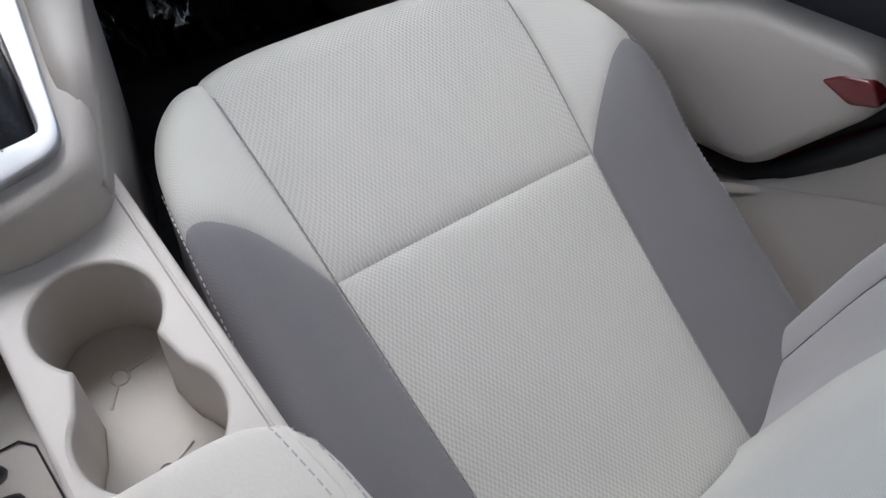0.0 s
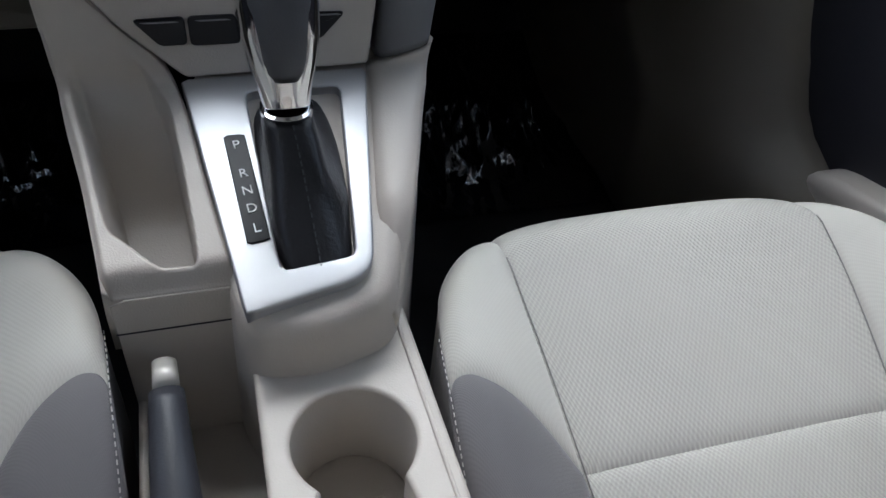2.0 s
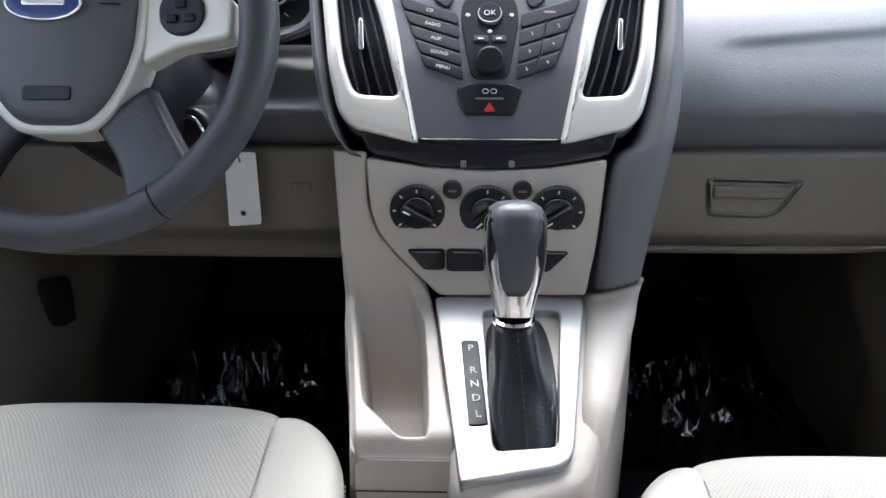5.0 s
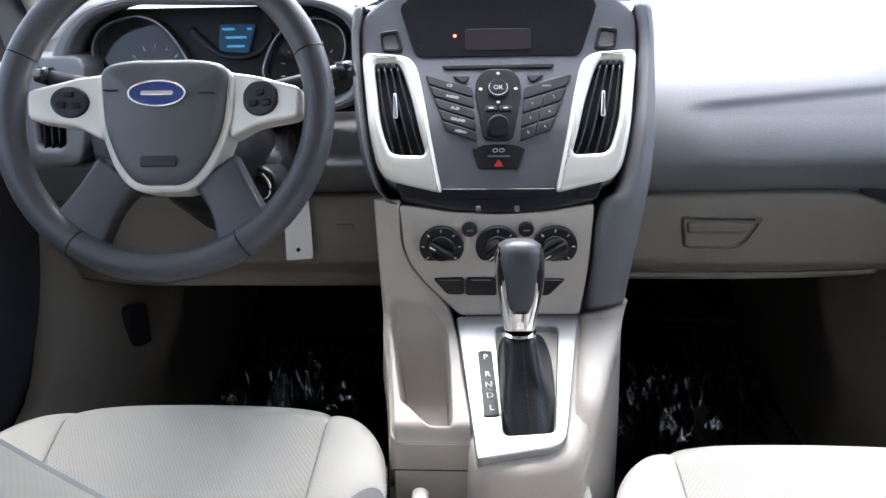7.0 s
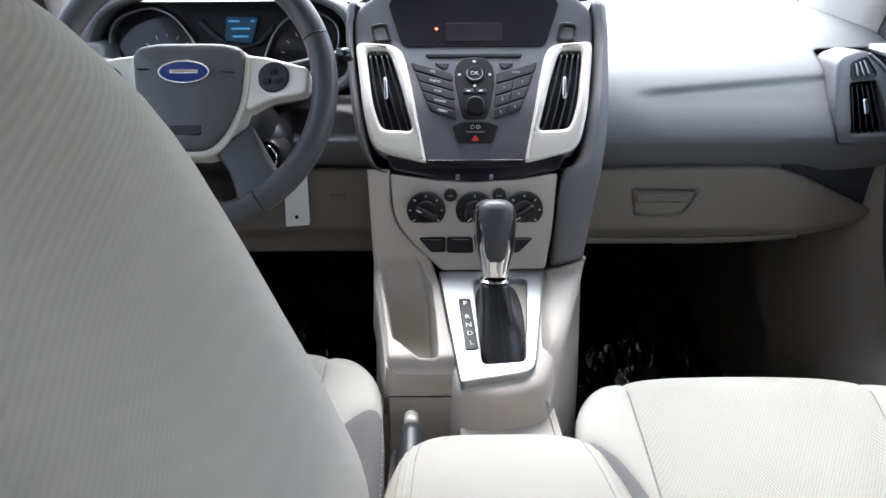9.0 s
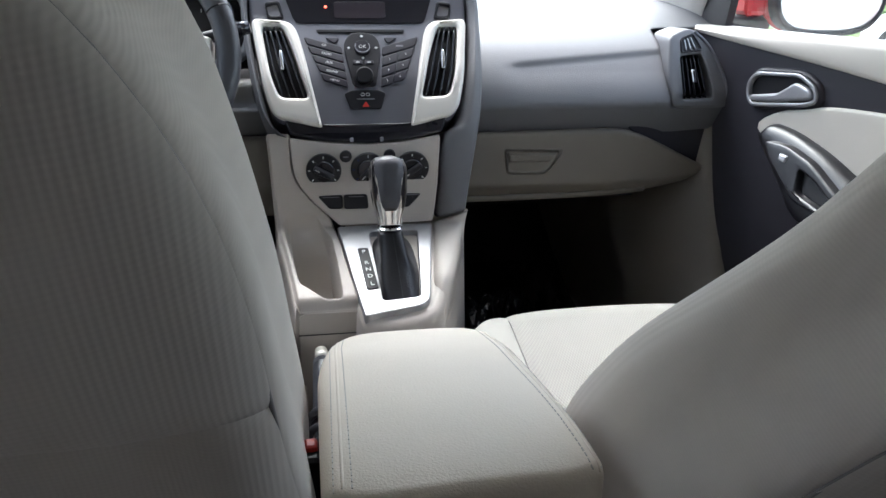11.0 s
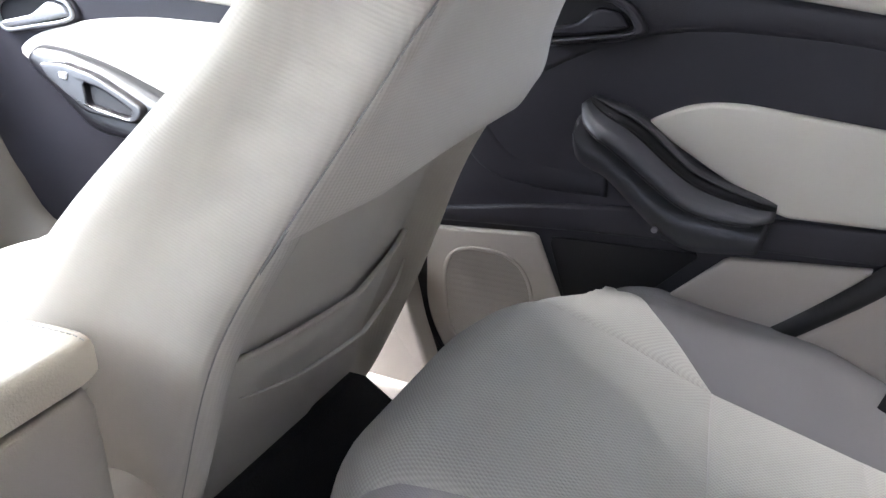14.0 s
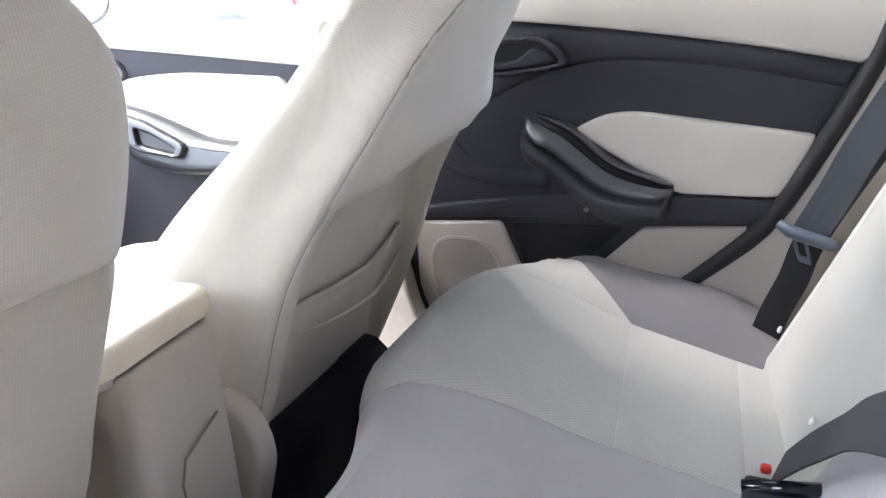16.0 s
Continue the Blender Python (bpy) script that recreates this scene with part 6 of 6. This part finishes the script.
    part("pull_cup", loft(pull_rings([(0.09, 0.01), (0.09, 0.0212), (0.2, 0.0226), (0.31, 0.0245), (0.36, 0.03), (0.36, 0.01)])), BLACK, pod, "dark trough along the pull")
    part("pull_piping", tube([r[0] for r in pull_rings([(0.9, 0.0555)])][3:33], 0.0012, 6), BLACK, pod)
    part("pull_switch", drape(rpoly([(-1.028, 0.566), (-1.046, 0.558), (-1.05, 0.55), (-1.032, 0.556)], 0.003), F, 0, 0.024, 0.003, n=24), BLACK, pod)
    part("pull_underside", strip([(-0.992, 0.525), (-1.0, 0.503), (-1.036, 0.485), (-1.097, 0.432), (-1.14, 0.41), (-1.215, 0.418)], [(-0.995, 0.56), (-1.005, 0.547), (-1.034, 0.531), (-1.065, 0.509), (-1.126, 0.468), (-1.225, 0.461)], F, -0.01, 0.043, 0.016, 36), PULL, pod)
    part("pull_screw", disc(0.004, 0.004, 16, 0.001, Matrix.Translation(F(-1.1, 0.436, 0.04)) @ Matrix.Rotation(radians(-90 * s), 4, "Y")), STEEL, pod, "steel screw head")
    hb = part("handle_bezel", frame_on(rpoly([(-0.91, 0.67), (-0.93, 0.70), (-1.02, 0.702), (-1.05, 0.685), (-1.068, 0.658), (-1.04, 0.648), (-0.95, 0.636), (-0.915, 0.645)], 0.015), rpoly([(-0.925, 0.67), (-0.937, 0.69), (-1.015, 0.692), (-1.04, 0.678), (-1.052, 0.66), (-1.03, 0.655), (-0.95, 0.645), (-0.928, 0.652)], 0.01), F, -0.01, 0.016, 0.004, 80), DARK, door)
    part("handle_cup", drape(rpoly([(-0.923, 0.67), (-0.936, 0.692), (-1.016, 0.694), (-1.042, 0.679), (-1.054, 0.659), (-1.03, 0.653), (-0.95, 0.643), (-0.926, 0.65)], 0.01), F, -0.01, 0.0055, 0.001, n=50), BLACK, hb)
    part("lever", drape(rpoly([(-0.93, 0.656), (-0.98, 0.664), (-1.005, 0.684), (-1.03, 0.68), (-1.045, 0.662), (-0.99, 0.652), (-0.935, 0.648)], 0.006), F, 0.0, 0.014, 0.004, n=60), DARK, hb, "black door lever")
    part("seal_front", tube([F(u, v, 0.008) for u, v in [p.xy for p in resample_open([(-0.705, 0.5), (-0.72, 0.33), (-0.73, 0.24), (-0.752, 0.17), (-0.8, 0.118), (-0.87, 0.092), (-0.95, 0.082)], 40)]], 0.016, 10), RUBBER, door, "black rubber door seal")
    part("seal_rear", tube([F(u, v, 0.006) for u, v in [p.xy for p in resample_open([(-1.05, 0.16), (-1.2, 0.258), (-1.3, 0.35), (-1.37, 0.43), (-1.43, 0.55), (-1.48, 0.67), (-1.5, 0.76)], 30)]], 0.014, 10), RUBBER, door, "black rubber door seal")
    return door


for s, where in ((1, "right"), (-1, "left")):
    front_door(s, "door_front_" + where)
    if s > 0:
        rear_door(s, "door_rear_" + where)
    solid("pillar_trim", drape(rpoly([(-0.3, 0.1), (-0.44, 0.18), (-0.5, 0.255), (-0.55, 0.345), (-0.6, 0.435), (-0.65, 0.74), (-0.735, 0.74), (-0.73, 0.4), (-0.738, 0.3), (-0.755, 0.22), (-0.8, 0.135), (-0.86, 0.07), (-0.3, 0.06)], 0.02), lambda u, v, h: (s * (0.698 - h - 0.03 * step(0.25, 0.1, v)), u, v), -0.03, 0.008, 0.008, n=130, inner=2), BEIGE, "beige lower door pillar trim", "trim", kind="structure")
    def kick(a, b):
        z = 0.02 + 0.54 * b
        edge = mix([(0.0, -0.12), (0.21, -0.12), (0.245, -0.05), (0.265, 0.01), (0.3, 0.04), (0.36, 0.07), (0.467, 0.102), (0.56, 0.125)], z)
        return (s * (0.678 - 0.12 * (1 - math.exp(-a / 0.12)) - 0.012 * math.exp(-((a - 0.3) / 0.05) ** 2)), edge + (0.92 - edge) * a, z)
    grid_plate("kick_panel", kick, 40, 24, -0.02 * s, SHADED_BEIGE, "beige footwell side trim", "trim")
    if s < 0:
        solid("kick_vent", drape(rpoly([(0.17, 0.345), (0.215, 0.335), (0.21, 0.24), (0.165, 0.25)], 0.016), lambda u, v, h: (-0.678 + 0.12 * (1 - math.exp(-(u - 0.05) / 0.1)) + h, u, v), -0.02, 0.008, 0.004, n=40), BLACK, "black rubber cap in the footwell trim", "trim", kind="structure")
    quarter = rpoly([(-1.12, 0.16), (-1.21, 0.25), (-1.31, 0.345), (-1.38, 0.43), (-1.44, 0.55), (-1.49, 0.68), (-1.52, 0.8), (-1.95, 0.8), (-1.95, 0.1), (-1.3, 0.1)], 0.01)
    solid("quarter_trim", drape(quarter, lambda u, v, h: (s * (0.71 - h), u, v), -0.02, 0.01, 0.006, n=90, inner=6), BEIGE, "beige trim beside the rear seat", "trim", kind="structure")
    sill = [(0.648, 0.095), (0.65, 0.112), (0.66, 0.12), (0.70, 0.126), (0.735, 0.118), (0.76, 0.1)]
    solid("sill_plate", mesh_of([(s * x, y, z) for y in (-1.15, -0.9, -0.6, -0.3, 0.0, 0.2) for x, z in sill], [(j * 6 + i, j * 6 + i + 1, j * 6 + 7 + i, j * 6 + 6 + i) for j in range(5) for i in range(5)]), CREAM, "cream plastic door sill plate", "trim", kind="structure")
    slab("body_side", [(1.0, -0.05), (-0.1, -0.05), (-0.1, 0.0), (0.05, 0.7), (0.5, 0.72), (1.0, 0.79)], s * 0.745, s * 0.76, CARRED, "red body side ahead of the front door")
    for line in ([[(-0.1, -0.05), (-2.1, -0.05), (-2.1, 0.78), (-1.5, 0.72), (-0.8, 0.7), (0.1, 0.69)]] if s > 0 else [[(-0.1, -0.05), (-0.74, -0.05), (-0.74, 0.7), (0.1, 0.69)], [(-1.35, -0.05), (-2.1, -0.05), (-2.1, 0.78), (-1.55, 0.78)]]):
        slab("body_side", line, s * 0.762, s * 0.775, CARRED, "red body side along the doors")
    slab("sail_panel", [(0.315, 0.728), (0.185, 0.718), (0.165, 0.8), (0.12, 0.88), (0.2, 0.93), (0.3, 0.81)], s * 0.70, s * 0.715, BLACK, "black triangular panel at the window corner", "trim")

# ---- belts and buckles ----
WEB = material("grey_webbing", (0.075, 0.085, 0.1), 0.55, weave=(0.0024, 0.002, 0.0004), mottle=0.06)
GRIP = material("grey_latch_plastic", (0.07, 0.085, 0.11), 0.4)


def strap(name, path, width, across, mat, parent, thick=0.0012):
    pts = curve_points(path, 8)
    rings = []
    for i, p in enumerate(pts):
        a = Vector(across[0]).lerp(Vector(across[1]), i / (len(pts) - 1)).normalized() * width / 2
        t = (pts[min(i + 1, len(pts) - 1)] - pts[max(i - 1, 0)]).normalized()
        nn = t.cross(a).normalized() * thick
        rings.append([tuple(p - a + nn), tuple(p + a + nn), tuple(p + a - nn), tuple(p - a - nn)])
    return part(name, loft(rings), mat, parent)


rear_belt = thing("rear_seat_belt", "black rear seat belt with a latch plate", "seat belt")
strap("webbing", [(0.6, -1.42, 0.449), (0.6, -1.446, 0.51), (0.6, -1.473, 0.579), (0.595, -1.53, 0.7), (0.585, -1.6, 0.83), (0.57, -1.68, 0.97)], 0.045, ((0.1, 1, 0.35), (0.1, 1, 0.4)), WEB, rear_belt)
strap("lower_webbing", [(0.6, -1.36, 0.2), (0.6, -1.376, 0.28), (0.605, -1.39, 0.33), (0.61, -1.407, 0.376), (0.615, -1.425, 0.44), (0.615, -1.48, 0.56), (0.61, -1.56, 0.72), (0.6, -1.66, 0.92)], 0.04, ((0.1, 1, 0.2), (0.1, 1, 0.4)), BLACK, rear_belt)
part("latch_plate", frame_on(rpoly([(-0.01, 0.0), (0.01, 0.0), (0.009, -0.036), (-0.009, -0.036)], 0.004), rpoly([(-0.005, -0.006), (0.005, -0.006), (0.005, -0.026), (-0.005, -0.026)], 0.002), lambda u, v, h: (0.588 - h, -1.408 + u + 0.3 * v, 0.447 + v + 0.3 * u), 0, 0.003, 0.001, 60), GRIP, rear_belt, "grey steel latch plate")
part("latch_grip", tube([(0.592, -1.381, 0.464), (0.586, -1.395, 0.456), (0.584, -1.42, 0.449), (0.586, -1.445, 0.441), (0.592, -1.457, 0.436)], [0.006, 0.009, 0.009, 0.009, 0.006], 12), GRIP, rear_belt, "blue-grey latch grip")
mid_belt = thing("centre_seat_belt", "black centre seat belt and buckle on the rear bench", "seat belt")
part("buckle", rbox((0.05, 0.07, 0.05), (0.195, -1.41, 0.305), 0.006, turn=None), BLACK, mid_belt)
part("buckle_rim", tube([(0.2, -1.375, 0.326), (0.2, -1.41, 0.334), (0.2, -1.445, 0.34)], 0.008, 10), GLOSS, mid_belt)
part("release", rbox((0.009, 0.011, 0.01), (0.2365, -1.395, 0.326), 0.003), REDBTN, mid_belt, "red release button")
strap("webbing", [(0.225, -1.405, 0.335), (0.2, -1.425, 0.38), (0.15, -1.445, 0.437), (0.06, -1.45, 0.51), (-0.05, -1.456, 0.585), (-0.2, -1.475, 0.68)], 0.044, ((0.6, -0.25, 0.4), (0.75, -0.25, 0.6)), BELT, mid_belt)
for x, y, z in ((0.562, -1.398, 0.319), (0.307, -1.437, 0.345)):
    st = thing("snap_stud", "small white plastic stud on the backrest", "stud", group="backrest studs")
    part("stud", disc(0.005, 0.004, 16, 0.0015, Matrix.Translation((x, y, z)) @ Matrix.Rotation(radians(-68), 4, "X")), WHITE, st)
for x, y, z, side in ((-0.092, -0.735, 0.492, "driver"), (0.122, -0.63, 0.40, "passenger")):
    bk = thing("seat_buckle", "black front seat belt buckle with a red button", "buckle", group="front buckles")
    part("body", rbox((0.02, 0.032, 0.09), (x, y, z - 0.05), 0.006), BLACK, bk)
    part("stem", rbox((0.014, 0.03, 0.22), (x, y, z - 0.2), 0.004), BLACK, bk)
    part("release", rbox((0.011, 0.014, 0.01), (x, y + 0.004, z - 0.006), 0.003), REDBTN, bk, "red release button")

# ---- crumpled film on the footwell floors ----
def crumple(x, y, band):
    """Creases gathered in one band of the sheet; the rest lies nearly flat."""
    p = Vector((x * 17, y * 8, 1.7))
    ridge = sum((1 - abs(noise.noise(p * k))) ** 3 / k for k in (1.0, 2.1, 4.3))
    b = math.exp(-((y - band[1] - 0.25 * (x - band[0])) / 0.1) ** 2 - ((x - band[0]) / band[2]) ** 2)
    return 0.004 * noise.noise(Vector((x * 6, y * 6, 4.1))) + 0.068 * ridge * b


for label, x0, x1, y0, y1, band in (("crumpled clear film over the passenger footwell", 0.15, 0.6, 0.22, 0.66, (0.35, 0.41, 0.17)), ("crumpled clear film over the driver footwell", -0.6, -0.15, 0.26, 0.62, (-0.42, 0.42, 0.2))):
    n1 = 110
    verts = [(x0 + (x1 - x0) * i / n1, y0 + (y1 - y0) * j / n1, 0.012 + 0.55 * max(0, y0 + (y1 - y0) * j / n1 - 0.52) + crumple(x0 + (x1 - x0) * i / n1, y0 + (y1 - y0) * j / n1, band)) for j in range(n1 + 1) for i in range(n1 + 1)]
    solid("floor_film", mesh_of(verts, [(j * (n1 + 1) + i, j * (n1 + 1) + i + 1, (j + 1) * (n1 + 1) + i + 1, (j + 1) * (n1 + 1) + i) for j in range(n1) for i in range(n1)]), FILM, label, "plastic film", group="floor films")

# ---- outside ----
ASPHALT = material("asphalt", (0.3, 0.3, 0.29), 0.9, grain=0.01, grain_size=0.02, mottle=0.15)
grid_plate("ground", lambda a, b: (-400 + 800 * a, -400 + 800 * b, -0.35), 2, 2, 0.1, ASPHALT, "pale grey asphalt yard round the car", "ground")
LAWN = material("grass", (0.09, 0.16, 0.03), 0.9, grain=0.03, grain_size=0.04, mottle=0.35)
grid_plate("lawn", lambda a, b: (8.8 + 30 * a, -1 + 45 * b, -0.3), 8, 8, 0.06, LAWN, "green mown grass beside the yard", "lawn")
LEAF = material("hedge_leaf", (0.05, 0.1, 0.022), 0.7, mottle=0.4)


def hedge(name, label, x0, x1, y0, y1, z1, count, seed):
    """A loose mass of small leaves with an uneven outline, over a few stems."""
    rnd = random.Random(seed)
    verts, faces = [], []
    for _ in range(count):
        x, y = rnd.uniform(x0, x1), rnd.uniform(y0, y1)
        top = z1 * (0.75 + 0.35 * noise.noise(Vector((x * 0.6, y * 0.6, seed))))
        z = -0.3 + (top + 0.3) * rnd.random() ** 0.7
        r = rnd.uniform(0.05, 0.14)
        u = Vector((rnd.uniform(-1, 1), rnd.uniform(-1, 1), rnd.uniform(-1, 1))).normalized() * r
        v = u.orthogonal().normalized() * r * 0.6
        c, k = Vector((x, y, z)), len(verts)
        verts += [c - u, c + v, c + u, c - v]
        faces.append((k, k + 1, k + 2, k + 3))
    return solid(name, mesh_of(verts, faces, False), LEAF, label, "hedge", kind="stuff")


hedge("hedge", "dense green hedge beyond the grass", 13, 16, 1, 36, 2.4, 16000, 3)
hedge("tree_line", "green trees far ahead of the car", -16, 24, 38, 44, 6.0, 16000, 5)

mirror = thing("door_mirror", "red door mirror outside the passenger window", "door mirror")
part("housing", loft([[(1.02 + 0.13 * k * math.copysign(abs(math.cos(a)) ** 0.7, math.cos(a)), 0.36 + d, 0.79 + 0.093 * k * math.copysign(abs(math.sin(a)) ** 0.7, math.sin(a))) for a in (math.tau * i / 36 for i in range(36))] for d, k in ((0.0, 1.0), (0.03, 1.0), (0.07, 0.85), (0.09, 0.5))]), CARRED, mirror)
part("glass", drape([(1.02 + 0.117 * math.copysign(abs(math.cos(a)) ** 0.7, math.cos(a)), 0.79 + 0.081 * math.copysign(abs(math.sin(a)) ** 0.7, math.sin(a))) for a in (math.tau * i / 36 for i in range(36))], lambda u, v, h: (u, 0.343 - h - 0.12 * (u - 1.02), v), 0, 0.004, 0.001), CHROME, mirror, "mirror glass")
part("rim", frame_on([(1.02 + 0.131 * math.copysign(abs(math.cos(a)) ** 0.7, math.cos(a)), 0.79 + 0.094 * math.copysign(abs(math.sin(a)) ** 0.7, math.sin(a))) for a in (math.tau * i / 36 for i in range(36))], [(1.02 + 0.118 * math.copysign(abs(math.cos(a)) ** 0.7, math.cos(a)), 0.79 + 0.082 * math.copysign(abs(math.sin(a)) ** 0.7, math.sin(a))) for a in (math.tau * i / 36 for i in range(36))], lambda u, v, h: (u, 0.36 - h, v), 0, 0.032, 0.004, 60), BLACK, mirror)
part("bracket", rbox((0.2, 0.06, 0.035), (0.82, 0.41, 0.72), 0.012), BLACK, mirror)
part("arm", rbox((0.05, 0.06, 0.11), (0.875, 0.4, 0.79), 0.012), CARRED, mirror, "red mirror arm")


def parked_car(name, label, paint, m):
    """A plain parked saloon: body by cross-sections, glasshouse, wheels and lamps."""
    car = thing(name, label, "car", group="parked cars")
    lower = [(-2.2, 0.55, 0.75, 0.3), (-2.1, 0.75, 0.84, 0.22), (-1.2, 0.9, 0.88, 0.2), (0.8, 0.9, 0.88, 0.2), (1.6, 0.78, 0.86, 0.2), (2.15, 0.68, 0.75, 0.25), (2.25, 0.5, 0.6, 0.3)]
    part("body", loft([[(w * sx, y, z0 + (z1 - z0) * sz) for sx, sz in ((-0.95, 0), (-1, 0.3), (-1, 0.7), (-0.9, 1), (0, 1.04), (0.9, 1), (1, 0.7), (1, 0.3), (0.95, 0))] for y, z1, w, z0 in lower]), paint, car)
    part("glasshouse", loft([[(sx * w, y0 + dy, z) for sx, dy in ((-1, -s), (1, -s), (1, s), (-1, s))] for z, w, s, y0 in ((0.88, 0.8, 1.35, -0.4), (1.1, 0.74, 1.05, -0.42), (1.38, 0.62, 0.7, -0.45))]), GLOSS, car, "dark car windows")
    part("roof", loft([[(sx * w, -0.45 + dy, z) for sx, dy in ((-1, -s), (1, -s), (1, s), (-1, s))] for z, w, s in ((1.385, 0.62, 0.72), (1.43, 0.56, 0.6), (1.44, 0.4, 0.4))]), paint, car)
    for sx in (-1, 1):
        for y in (-1.35, 1.35):
            mm = Matrix.Translation((sx * 0.72, y, 0.31)) @ Matrix.Rotation(radians(90 * sx), 4, "Y")
            tyre = part("wheel", disc(0.31, 0.2, 32, 0.03, mm), RUBBER, car)
            part("rim", disc(0.2, 0.205, 24, 0.01, mm), SILVER, tyre)
        part("lamp", rbox((0.3, 0.1, 0.12), (sx * 0.55, 2.1, 0.62), 0.03), CHROME, car)
        part("tail_lamp", rbox((0.3, 0.1, 0.14), (sx * 0.6, -2.12, 0.68), 0.03), RED, car)
    car.matrix_world = m
    return car


WHITEPAINT = material("white_car_paint", (0.8, 0.8, 0.8), 0.2, coat=1.0, mottle=0.02)
for nm, lb, paint, x, y, rz in (("parked_car", "white saloon parked in the yard", WHITEPAINT, 7.8, 6.0, 0), ("parked_car", "white saloon parked in the yard", WHITEPAINT, 6.4, -0.8, 80), ("parked_car", "red saloon parked behind in the yard", CARRED, 5.6, -6.5, 10)):
    parked_car(nm, lb, paint, pose(x, y, -0.35, 0, 0, rz))
